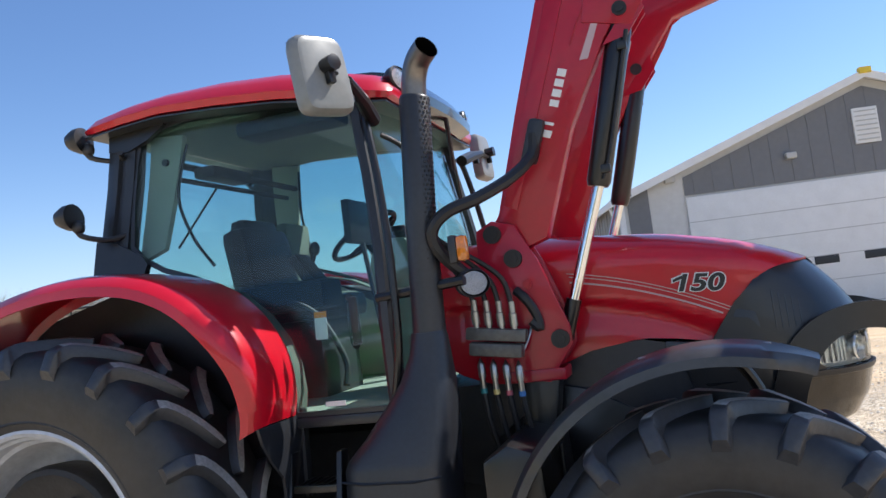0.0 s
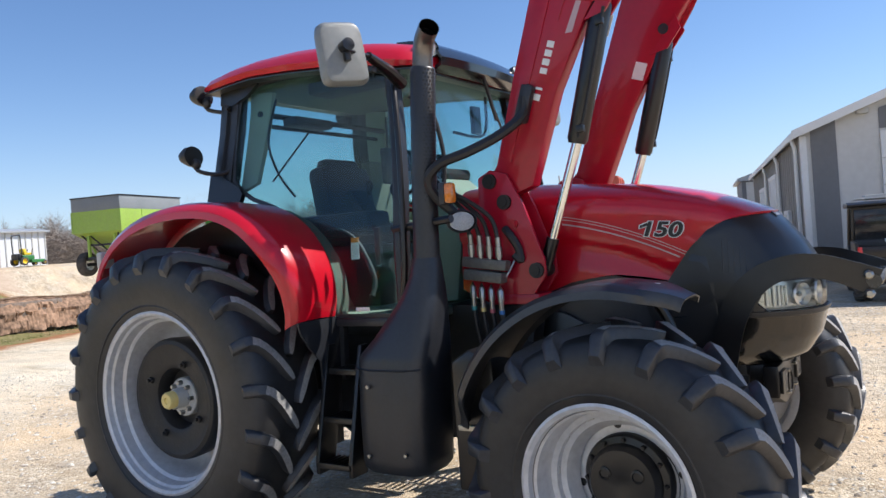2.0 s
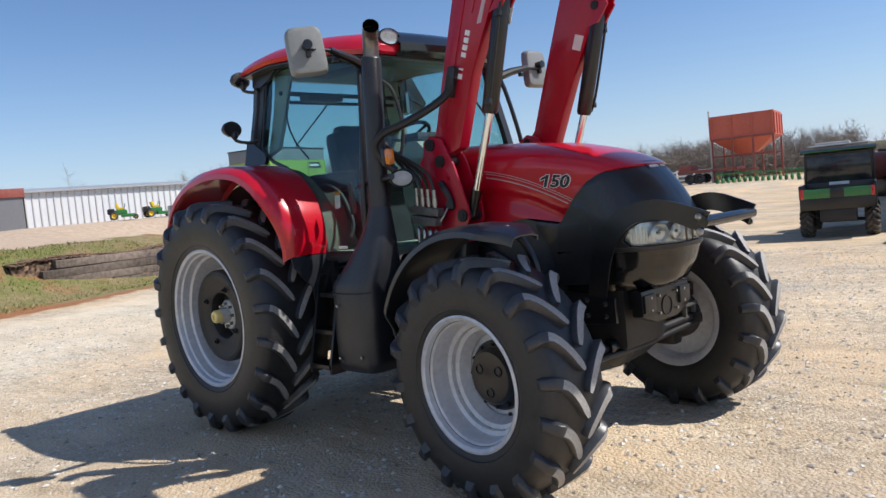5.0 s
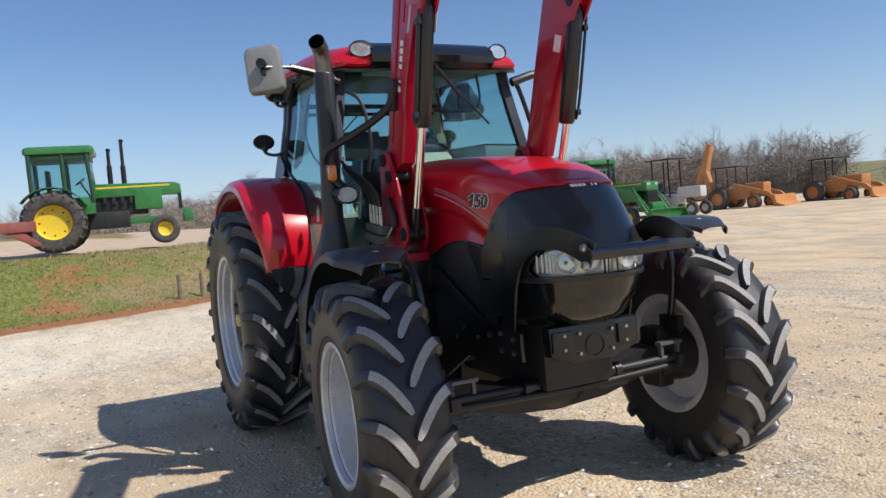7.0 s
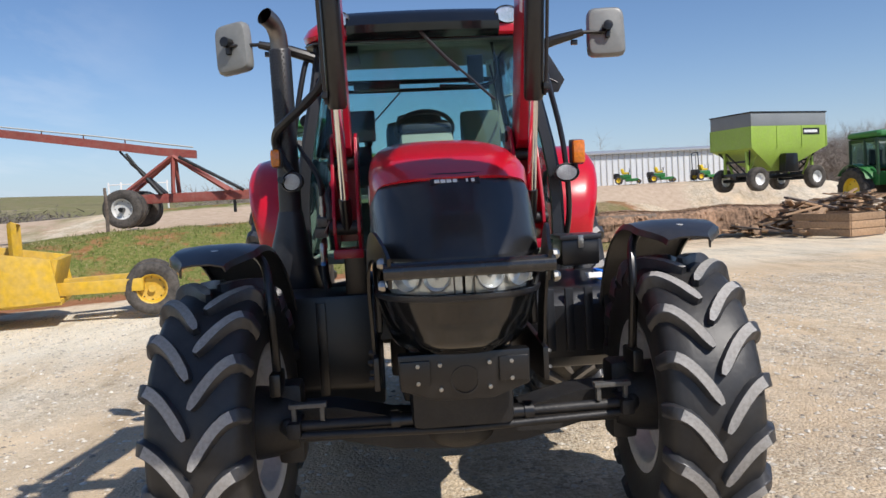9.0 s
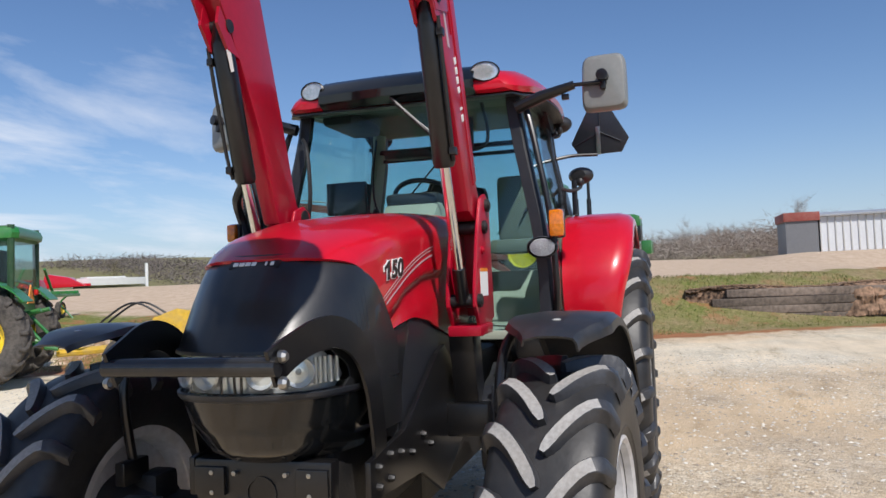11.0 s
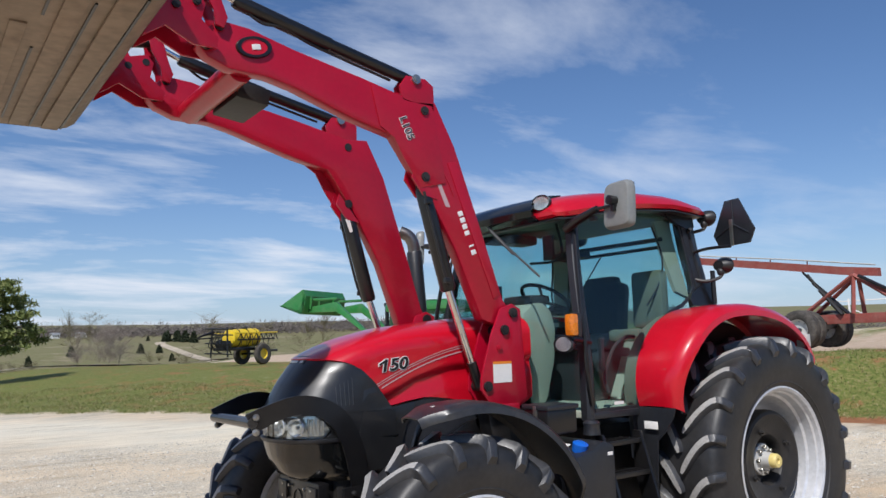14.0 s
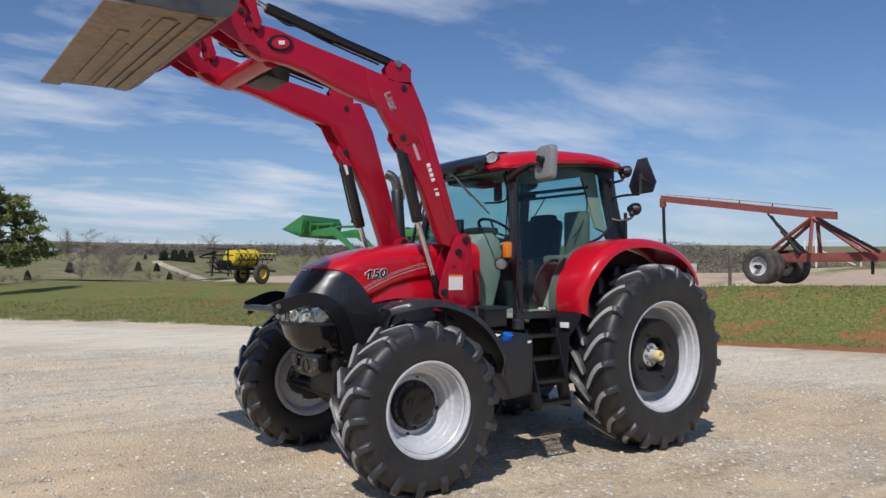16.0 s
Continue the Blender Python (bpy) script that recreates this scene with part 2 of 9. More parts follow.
# ---- shapes ----
class Shape:
    """A bmesh with the few solids that everything here is made of."""

    def __init__(self):
        self.bm = bmesh.new()

    def take(self, bm, m=None):
        if m is not None:
            bm.transform(m)
        me = bpy.data.meshes.new("tmp")
        bm.to_mesh(me)
        bm.free()
        self.bm.from_mesh(me)
        bpy.data.meshes.remove(me)
        return self

    def box(self, c, s, bevel=0.0, m=None):
        b = bmesh.new()
        bmesh.ops.create_cube(b, size=1.0)
        bmesh.ops.scale(b, vec=s, verts=b.verts)
        if bevel:
            bmesh.ops.bevel(b, geom=b.edges[:], offset=min(bevel, min(s) * 0.45), segments=2, affect="EDGES", profile=0.6)
        m = (m or Matrix.Identity(4)).copy()
        return self.take(b, Matrix.Translation(c) @ m)

    def prism(self, pts, lo, hi, plane="xz", bevel=0.0, m=None):
        """A polygon of the plane, drawn out along the third axis from lo to hi."""
        b = bmesh.new()
        def at(p, h):
            return {"xz": (p[0], h, p[1]), "xy": (p[0], p[1], h), "yz": (h, p[0], p[1])}[plane]
        low, top = [b.verts.new(at(p, lo)) for p in pts], [b.verts.new(at(p, hi)) for p in pts]
        b.faces.new(low), b.faces.new(top)
        for i in range(len(pts)):
            j = (i + 1) % len(pts)
            b.faces.new((low[i], low[j], top[j], top[i]))
        bmesh.ops.recalc_face_normals(b, faces=b.faces[:])
        if bevel:
            bmesh.ops.bevel(b, geom=b.edges[:], offset=bevel, segments=2, affect="EDGES", profile=0.6, clamp_overlap=True)
        return self.take(b, m)

    def grid(self, rows, thick=0.0, closed=False, caps=False):
        """A skin over rows of points; thick: a shell of that thickness."""
        b = bmesh.new()
        vs = [[b.verts.new(p) for p in r] for r in rows]
        for r0, r1 in zip(vs, vs[1:]):
            for i in range(len(r0) if closed else len(r0) - 1):
                j = (i + 1) % len(r0)
                b.faces.new((r0[i], r0[j], r1[j], r1[i]))
        if caps:
            b.faces.new(vs[0]), b.faces.new(vs[-1])
        bmesh.ops.remove_doubles(b, verts=b.verts[:], dist=1e-5)
        bmesh.ops.recalc_face_normals(b, faces=b.faces[:])
        if thick:
            bmesh.ops.solidify(b, geom=b.faces[:], thickness=thick)
            bmesh.ops.recalc_face_normals(b, faces=b.faces[:])
        return self.take(b)

    def lathe(self, profile, seg=48, m=None, arc=360.0):
        """Turns (radius, along) round the y axis."""
        n = seg if arc >= 360 else seg + 1
        rows = [[(r * math.cos(a), h, r * math.sin(a)) for r, h in profile] for a in (radians(arc) * k / seg for k in range(n))]
        if arc >= 360:
            rows.append(rows[0])
        b = bmesh.new()
        vs = [[b.verts.new(p) for p in r] for r in (rows[:-1] if arc >= 360 else rows)]
        for k in range(len(rows) - 1):
            r0, r1 = vs[k], vs[(k + 1) % len(vs)]
            for i in range(len(profile) - 1):
                b.faces.new((r0[i], r0[i + 1], r1[i + 1], r1[i]))
        bmesh.ops.remove_doubles(b, verts=b.verts[:], dist=1e-5)
        bmesh.ops.recalc_face_normals(b, faces=b.faces[:])
        return self.take(b, m)

    def tube(self, path, r, seg=10, caps=True):
        """A round bar along a path; r: one radius, or one for each point."""
        path = [Vector(p) for p in path]
        rs = r if isinstance(r, (list, tuple)) else [r] * len(path)
        rows, up = [], None
        for i, p in enumerate(path):
            d = (path[min(i + 1, len(path) - 1)] - path[max(i - 1, 0)]).normalized()
            if up is None:
                up = Vector((0, 0, 1)) if abs(d.z) < 0.9 else Vector((1, 0, 0))
            a = d.cross(up).normalized()
            up = a.cross(d).normalized()
            rows.append([p + rs[i] * (math.cos(2 * math.pi * k / seg) * a + math.sin(2 * math.pi * k / seg) * up) for k in range(seg)])
        return self.grid(rows, closed=True, caps=caps)

    def rod(self, a, b, r, seg=12):
        return self.tube([a, b], r, seg)

    def ball(self, c, s, seg=12):
        b = bmesh.new()
        bmesh.ops.create_uvsphere(b, u_segments=seg, v_segments=max(6, seg // 2), radius=1.0)
        bmesh.ops.scale(b, vec=s, verts=b.verts)
        return self.take(b, Matrix.Translation(c))

    def move(self, m):
        self.bm.transform(m)
        return self


def smooth_path(pts, n=8):
    """Points along a soft curve through pts."""
    pts, out = [Vector(p) for p in pts], []
    for i in range(len(pts) - 1):
        p0, p1, p2, p3 = pts[max(i - 1, 0)], pts[i], pts[i + 1], pts[min(i + 2, len(pts) - 1)]
        for k in range(n):
            t = k / n
            out.append(0.5 * (2 * p1 + (p2 - p0) * t + (2 * p0 - 5 * p1 + 4 * p2 - p3) * t * t + (3 * p1 - p0 - 3 * p2 + p3) * t ** 3))
    return out + [pts[-1]]


def mesh_of(name, shape, mat, angle=35):
    me = bpy.data.meshes.new(name)
    shape.bm.to_mesh(me)
    shape.bm.free()
    me.materials.append(mat)
    me.polygons.foreach_set("use_smooth", [True] * len(me.polygons))
    me.set_sharp_from_angle(angle=radians(angle))
    return me


def part(name, shape, mat, parent, label="", m=None):
    """One mesh under a thing or a part."""
    ob = new(name, shape if isinstance(shape, bpy.types.Mesh) else mesh_of(name, shape, mat))
    ob.parent = parent
    if m is not None:
        ob.matrix_local = m
    return tagged(ob, label)


def thing(name, label, category, m=None, group="", kind=""):
    ob = new(name)
    ob.empty_display_size = 0.2
    ob.matrix_world = m or Matrix.Identity(4)
    return tagged(ob, label, category, group, kind)


def solid(name, shape, mat, label, category, m=None, group="", kind=""):
    """A thing, or a piece of the setting, that is one mesh."""
    ob = new(name, mesh_of(name, shape, mat))
    ob.matrix_world = m or Matrix.Identity(4)
    return tagged(ob, label, category, group, kind)


def lettering(text, size, mat, name, parent, m, bold=0.0, depth=0.002, shear=0.0):
    """Raised characters, facing +z of m before it is laid in place."""
    cu = bpy.data.curves.new("letters", "FONT")
    cu.body, cu.size, cu.extrude, cu.offset, cu.shear = text, size, depth, bold, shear
    cu.align_x, cu.align_y = "CENTER", "CENTER"
    ob = new("letters", cu)
    me = bpy.data.meshes.new_from_object(ob.evaluated_get(bpy.context.evaluated_depsgraph_get()))
    bpy.data.objects.remove(ob)
    bpy.data.curves.remove(cu)
    me.materials.clear()
    me.materials.append(mat)
    out = new(name, me)
    out.parent = parent
    out.matrix_local = m
    return out


def lerp_table(x, table):
    """Linear reading between (x, value) pairs."""
    return float(np.interp(x, [a for a, _ in table], [b for _, b in table]))


# ---- ground ----
# the border between the gravel yard and the grass, along which the bank begins
BORDER = [Vector(p) for p in ((-60, 32), (-30, 20), (-20, 13), (-16.2, 8), (-14.0, 3), (-11.6, -2.0), (-9.8, -6.0), (-6.5, -11), (-3.2, -15.6), (-0.6, -20), (3.0, -24), (14, -31), (60, -50))]


def past_border(x, y):
    """Metres beyond the border, on the bank's side; minus inside the yard."""
    x, y = np.asarray(x, float), np.asarray(y, float)
    best, sign = np.full(x.shape, 1e9), np.ones(x.shape)
    for a, b in zip(BORDER, BORDER[1:]):
        dx, dy = b.x - a.x, b.y - a.y
        t = np.clip(((x - a.x) * dx + (y - a.y) * dy) / (dx * dx + dy * dy), 0, 1)
        q = np.hypot(x - a.x - dx * t, y - a.y - dy * t)
        side = np.where(dx * (y - a.y) - dy * (x - a.x) > 0, -1.0, 1.0)
        sign, best = np.where(q < best, side, sign), np.minimum(q, best)
    return best * sign


def soft(t):
    t = max(0.0, min(1.0, t))
    return t * t * (3 - 2 * t)


def ground_z(x, y, d=None):
    d = float(past_border(x, y)) if d is None else d
    far = math.hypot(x, y)
    z = 0.018 * noise.noise((x * 0.35, y * 0.35, 0)) * (1 if far > 5 else 0.15)
    if d > 0:
        # a steep bank towards the road behind the tractor, a gentle rise on the open side
        west = soft((y + 16) / 9) * (1 - soft((y - 8) / 8))
        steep, slow = 1.3 * soft((d - 0.3) / 4.6), 0.95 * soft(d / 17)
        # the slope sinks away ahead of the tractor
        slow *= 1 - 0.62 * soft((x + 5) / 9) * soft((-y - 14) / 10)
        z += west * steep + (1 - west) * slow * (1 - 0.55 * soft((y - 8) / 8))
        z += 0.09 * noise.noise((x * 0.8, y * 0.8, 3)) * soft(d / 2) * (1 - soft((d - 9) / 4))
        z += 0.85 * soft((d - 8) / 20) * soft((y + 6) / 10)
        z += 0.75 * soft((d - 7) / 10) * soft((-x - 17) / 9) * (1 - soft((y + 6) / 10))
    z += 0.35 * soft((y - 12) / 8) * soft((-x - 8) / 10) * (1 if d < 0 else 0) + 0.45 * soft((y - 26) / 24) * soft((-x - 2) / 14)
    z += (2.09 - z) * soft((-x - 33) / 5) * soft((y - 4) / 5) * (1 - soft((y - 24) / 8)) * (1 - soft((-x - 50) / 6))
    # wooded rise behind the long shed
    z += 3.6 * soft((-x - 66) / 45) * soft((y + 12) / 40)
    # far country: a shallow valley and low hills on the open side
    if far > 55:
        away = soft((far - 55) / 120)
        open_side = soft((-y - 0.15 * x) / max(far, 1) * 1.6)
        z += away * (-5.5 * open_side * (1 - soft((far - 170) / 260)) + 25 * soft((far - 210) / 520) * (0.35 + 0.65 * open_side) + 5 * noise.noise((x * 0.004, y * 0.004, 7)) * soft((far - 150) / 200))
    return z


def ground_material():
    m = bpy.data.materials.new("yard gravel, soil and grass")
    m.use_nodes = True
    n, l = m.node_tree.nodes, m.node_tree.links
    p = n["Principled BSDF"]
    p.inputs["Roughness"].default_value = 0.95
    p.inputs["Specular IOR Level"].default_value = 0.2
    tc = n.new("ShaderNodeTexCoord")

    def noise_tex(scale, detail=4, rough=0.6):
        t = n.new("ShaderNodeTexNoise")
        t.inputs["Scale"].default_value, t.inputs["Detail"].default_value, t.inputs["Roughness"].default_value = scale, detail, rough
        l.new(tc.outputs["Object"], t.inputs["Vector"])
        return t.outputs[0]

    def ramp(value, stops):
        r = n.new("ShaderNodeValToRGB")
        e = r.color_ramp.elements
        while len(e) < len(stops):
            e.new(0.5)
        for k, (pos, c) in enumerate(stops):
            e[k].position, e[k].color = pos, (*c, 1)
        l.new(value, r.inputs[0])
        return r.outputs[0]

    def blend(fac, a, b, mode="MIX"):
        x = n.new("ShaderNodeMixRGB")
        x.blend_type = mode
        if isinstance(fac, float):
            x.inputs[0].default_value = fac
        else:
            l.new(fac, x.inputs[0])
        l.new(a, x.inputs[1]), l.new(b, x.inputs[2])
        return x.outputs[0]

    def stones(scale):
        v = n.new("ShaderNodeTexVoronoi")
        v.inputs["Scale"].default_value = scale
        l.new(tc.outputs["Object"], v.inputs["Vector"])
        return v

    def layer(name):
        a = n.new("ShaderNodeAttribute")
        a.attribute_name = name
        return a.outputs["Fac"]

    s1, s2 = stones(46), stones(105)
    grey = ramp(s1.outputs["Color"], ((0.12, (0.31, 0.255, 0.19)), (0.4, (0.54, 0.465, 0.36)), (0.6, (0.65, 0.575, 0.46)), (0.88, (0.78, 0.72, 0.61))))
    fine = ramp(s2.outputs["Color"], ((0.15, (0.43, 0.345, 0.245)), (0.5, (0.62, 0.52, 0.39)), (0.85, (0.74, 0.645, 0.51))))
    gravel = blend(ramp(noise_tex(1.7, 8, 0.7), ((0.42, (0.1, 0.1, 0.1)), (0.58, (1, 1, 1)))), fine, grey)
    # coarser grey stone lies in long bands
    lay, band_ = n.new("ShaderNodeMapping"), n.new("ShaderNodeTexNoise")
    lay.inputs["Rotation"].default_value, lay.inputs["Scale"].default_value = (0, 0, radians(-28)), (0.10, 0.42, 1)
    l.new(tc.outputs["Object"], lay.inputs[0])
    l.new(lay.outputs[0], band_.inputs["Vector"])
    band_.inputs["Scale"].default_value, band_.inputs["Detail"].default_value, band_.inputs["Roughness"].default_value = 1.0, 7, 0.62
    pale = n.new("ShaderNodeRGB")
    pale.outputs[0].default_value = (0.60, 0.55, 0.475, 1)
    gravel = blend(ramp(band_.outputs[0], ((0.50, (0, 0, 0)), (0.60, (0.5, 0.5, 0.5)))), gravel, pale.outputs[0])
    gravel = blend(1.0, gravel, ramp(noise_tex(14, 9, 0.78), ((0.34, (0.56, 0.54, 0.52)), (0.48, (0.98, 0.97, 0.95)), (0.66, (1.30, 1.28, 1.24)))), "MULTIPLY")
    gravel = blend(1.0, gravel, ramp(noise_tex(4.5, 8, 0.7), ((0.36, (0.84, 0.82, 0.80)), (0.64, (1.20, 1.19, 1.16)))), "MULTIPLY")
    # bare pale dirt and a reddish clay tint in broad drifts
    clay = n.new("ShaderNodeRGB")
    clay.outputs[0].default_value = (0.62, 0.47, 0.31, 1)
    drift = ramp(noise_tex(0.3, 7, 0.6), ((0.40, (0.05, 0.05, 0.05)), (0.57, (0.85, 0.85, 0.85))))
    gravel = blend(drift, gravel, clay.outputs[0])
    tracks = ramp(noise_tex(0.6, 6, 0.6), ((0.35, (0.76, 0.76, 0.77)), (0.65, (1.08, 1.08, 1.06))))
    gravel = blend(1.0, gravel, tracks, "MULTIPLY")
    grass = ramp(noise_tex(9, 8, 0.7), ((0.28, (0.06, 0.08, 0.018)), (0.46, (0.13, 0.16, 0.036)), (0.58, (0.215, 0.205, 0.068)), (0.74, (0.32, 0.25, 0.13))))
    dry = ramp(noise_tex(6, 8, 0.7), ((0.3, (0.15, 0.115, 0.06)), (0.5, (0.27, 0.205, 0.11)), (0.7, (0.36, 0.285, 0.17))))
    soil = ramp(noise_tex(4, 8, 0.7), ((0.3, (0.24, 0.10, 0.045)), (0.7, (0.40, 0.19, 0.09))))
    road = ramp(noise_tex(3, 8, 0.7), ((0.3, (0.43, 0.32, 0.225)), (0.7, (0.58, 0.46, 0.345))))
    field = ramp(noise_tex(0.03, 10, 0.78), ((0.36, (0.13, 0.13, 0.06)), (0.46, (0.21, 0.185, 0.10)), (0.53, (0.165, 0.165, 0.07)), (0.62, (0.28, 0.235, 0.15))))

    def edged(name, scale=1.6):
        """The zone with a ragged border."""
        add, r = n.new("ShaderNodeMath"), n.new("ShaderNodeMapRange")
        add.operation = "ADD"
        l.new(layer(name), add.inputs[0]), l.new(noise_tex(scale, 8, 0.7), add.inputs[1])
        r.inputs["From Min"].default_value, r.inputs["From Max"].default_value = 0.9, 1.15
        l.new(add.outputs[0], r.inputs[0])
        return r.outputs[0]

    fresh = n.new("ShaderNodeRGB")
    fresh.outputs[0].default_value = (0.84, 0.80, 0.66, 1)
    # worn streaks where wheels have dragged the stone
    drag, worn = n.new("ShaderNodeMapping"), n.new("ShaderNodeTexNoise")
    drag.inputs["Rotation"].default_value, drag.inputs["Scale"].default_value = (0, 0, radians(-32)), (0.5, 2.2, 1)
    l.new(tc.outputs["Object"], drag.inputs[0])
    l.new(drag.outputs[0], worn.inputs["Vector"])
    worn.inputs["Scale"].default_value, worn.inputs["Detail"].default_value, worn.inputs["Roughness"].default_value = 1.0, 9, 0.72
    gravel = blend(layer("pale"), gravel, blend(0.85, gravel, fresh.outputs[0]))
    gravel = blend(1.0, gravel, ramp(worn.outputs[0], ((0.33, (0.72, 0.68, 0.62)), (0.45, (0.97, 0.96, 0.94)), (0.62, (1.08, 1.08, 1.08)))), "MULTIPLY")
    col = blend(edged("soil"), gravel, soil)
    bare = ramp(noise_tex(0.9, 9, 0.7), ((0.53, (0, 0, 0)), (0.60, (0.85, 0.85, 0.85))))
    # the slope ahead of the tractor is whole turf, the bank behind it is torn
    sep, torn, cut = n.new("ShaderNodeSeparateXYZ"), n.new("ShaderNodeMapRange"), n.new("ShaderNodeMath")
    l.new(tc.outputs["Object"], sep.inputs[0])
    torn.inputs["From Min"].default_value, torn.inputs["From Max"].default_value = 2.0, -8.0
    torn.inputs["To Min"].default_value = 0.12
    l.new(sep.outputs[0], torn.inputs[0])
    cut.operation = "MULTIPLY"
    l.new(bare, cut.inputs[0]), l.new(torn.outputs[0], cut.inputs[1])
    grass = blend(cut.outputs[0], grass, soil)
    col = blend(edged("grass"), col, blend(edged("dry", 0.5), grass, dry))
    col = blend(edged("road", 0.8), col, road)
    col = blend(edged("field", 0.05), col, field)
    l.new(col, p.inputs["Base Color"])
    bump = n.new("ShaderNodeBump")
    bump.inputs["Strength"].default_value, bump.inputs["Distance"].default_value = 0.75, 0.014
    h = n.new("ShaderNodeMath")
    h.operation = "SUBTRACT"
    l.new(noise_tex(70, 4), h.inputs[0]), l.new(s1.outputs["Distance"], h.inputs[1])
    l.new(h.outputs[0], bump.inputs["Height"])
    l.new(bump.outputs[0], p.inputs["Normal"])
    return m


def build_ground():
    k = np.linspace(-1, 1, 281)
    axis = 16 * k + 2984 * np.sign(k) * np.abs(k) ** 7
    axis = np.where(np.abs(k) < 0.999, axis, np.sign(k) * 3000)
    xs, ys = axis - 3.0, axis - 1.0
    N = len(k)
    D = past_border(*np.meshgrid(xs, ys))
    verts, zone = [], {c: [] for c in ("grass", "soil", "dry", "road", "field", "pale")}
    for r, y in enumerate(ys):
        for c, x in enumerate(xs):
            d, far = D[r, c], math.hypot(x, y)
            verts.append((x, y, ground_z(x, y, d)))
            west = soft((y + 16) / 9) * (1 - soft((y - 7) / 4))
            open_side = 1 - soft((y + 14) / 5)
            zone["grass"].append(0.75 * soft((d + 0.1 + 0.8 * soft((y - 1) / 2)) / 0.9) * max(west, open_side) if d < 40 else 0.0)
            gap = soft((-x - 13) / 6) * (1 - west) * (1 - soft((y + 4) / 5))
            zone["soil"].append(0.7 * gap * soft((d - 4) / 2) * (1 - soft((d - 9) / 3)) + 0.62 * soft((d + 0.9) / 0.8) * (1 - soft((d - 7) / 2)) * max(west, 0.4 * open_side) + 0.42 * soft((d + 2.6) / 2) * west)
            zone["pale"].append(min(0.75, 0.3 * soft((-y - 1.0) / 3.5) + 0.4 * soft((d + 7.5) / 2.0) * (1 - soft((d + 2.6) / 1.4))))
            zone["dry"].append(0.33 * soft((y + 6) / 6) + 0.2)
            top = soft((d - 5.0) / 1.4) * (1 - soft((d - 13) / 4)) * west
            terrace = soft((d - 4.5) / 1.0) * soft((y + 1.5) / 2.5) * (1 - soft((d - 26) / 5))
            zone["road"].append(0.8 * max(max(top, terrace) * soft((y + 30) / 4), gap * soft((d - 8) / 3) * (1 - soft((d - 42) / 8))))
            zone["field"].append(0.8 * max(soft((d - 22) / 8) * soft((-x - 20) / 4), soft((far - 60) / 15)) * (1 - 0.9 * soft((y - 2) / 4) * (1 - soft((far - 47) / 8))))
    faces = [(r * N + c, r * N + c + 1, (r + 1) * N + c + 1, (r + 1) * N + c) for r in range(N - 1) for c in range(N - 1)]
    me = bpy.data.meshes.new("ground")
    me.from_pydata(verts, [], faces)
    for name, values in zone.items():
        me.attributes.new(name, "FLOAT", "POINT").data.foreach_set("value", values)
    me.materials.append(ground_material())
    me.polygons.foreach_set("use_smooth", [True] * len(faces))
    return tagged(new("ground", me), "pale gravel yard with grass banks and fields beyond", "ground", kind="structure")


build_ground()

# ---- the red tractor ----
REAR, FRONT = (0.0, 1.03, 0.872), (2.66, 1.02, 0.64)
tractor = thing("loader_tractor", "red farm tractor with raised front loader parked on gravel", "tractor")


def tyre_profile(R, W, rim):
    c = R - 0.042
    half = [(rim - 0.012, 0.37 * W), (rim + 0.015, 0.435 * W), (rim + 0.06, 0.478 * W), ((rim + c) / 2, 0.502 * W), (c - 0.075, 0.492 * W), (c - 0.03, 0.455 * W), (c - 0.004, 0.38 * W), (c + 0.004, 0.2 * W), (c + 0.008, 0)]
    return half + [(r, -h) for r, h in half[-2::-1]]


def lug_shape(R, W, side):
    """One curved bar of the tread: it leaves the middle steeply, bends over towards the shoulder and runs out down the side."""
    c, sweep = R - 0.042, 0.50 * W
    line = []
    for s in (0.0, 0.05, 0.12, 0.25, 0.4, 0.55, 0.7, 0.83, 0.93, 1.0):
        line.append((0.02 * W + 0.475 * W * s, sweep * math.sin(0.5 * math.pi * s) ** 0.92))
    half = [0.010, 0.018, 0.022, 0.0225, 0.023, 0.0235, 0.0245, 0.026, 0.027, 0.028]
    rows = []
    for k, (u, v) in enumerate(line):
        p, q = line[max(k - 1, 0)], line[min(k + 1, len(line) - 1)]
        d = Vector((q[0] - p[0], q[1] - p[1])).normalized()
        top = R - 0.034 * max(0, (k - 6) / 3) ** 1.4
        base = c - 0.01 - (0.035 if k > 6 else 0) - (0.03 if k > 8 else 0)
        row = []
        for r, w in ((base, -1.5), (top - 0.004, -1.02), (top, -0.86), (top, 0.86), (top - 0.004, 1.02), (base, 1.5)):
            uu, vv = u - d.y * w * half[k], v + d.x * w * half[k]
            row.append((r * math.cos(vv / R), side * uu, r * math.sin(vv / R)))
        rows.append(row)
    # the foot of the bar on the side wall
    u, v = line[-1]
    rows.append([(r * math.cos((v + w * 0.028) / R), side * (u + dy), r * math.sin((v + w * 0.028) / R)) for r, w, dy in ((c - 0.10, -1.3, 0.0), (c - 0.07, -1.0, 0.02), (c - 0.06, -0.8, 0.022), (c - 0.06, 0.8, 0.022), (c - 0.07, 1.0, 0.02), (c - 0.10, 1.3, 0.0))])
    return Shape().grid(rows, closed=True, caps=True)


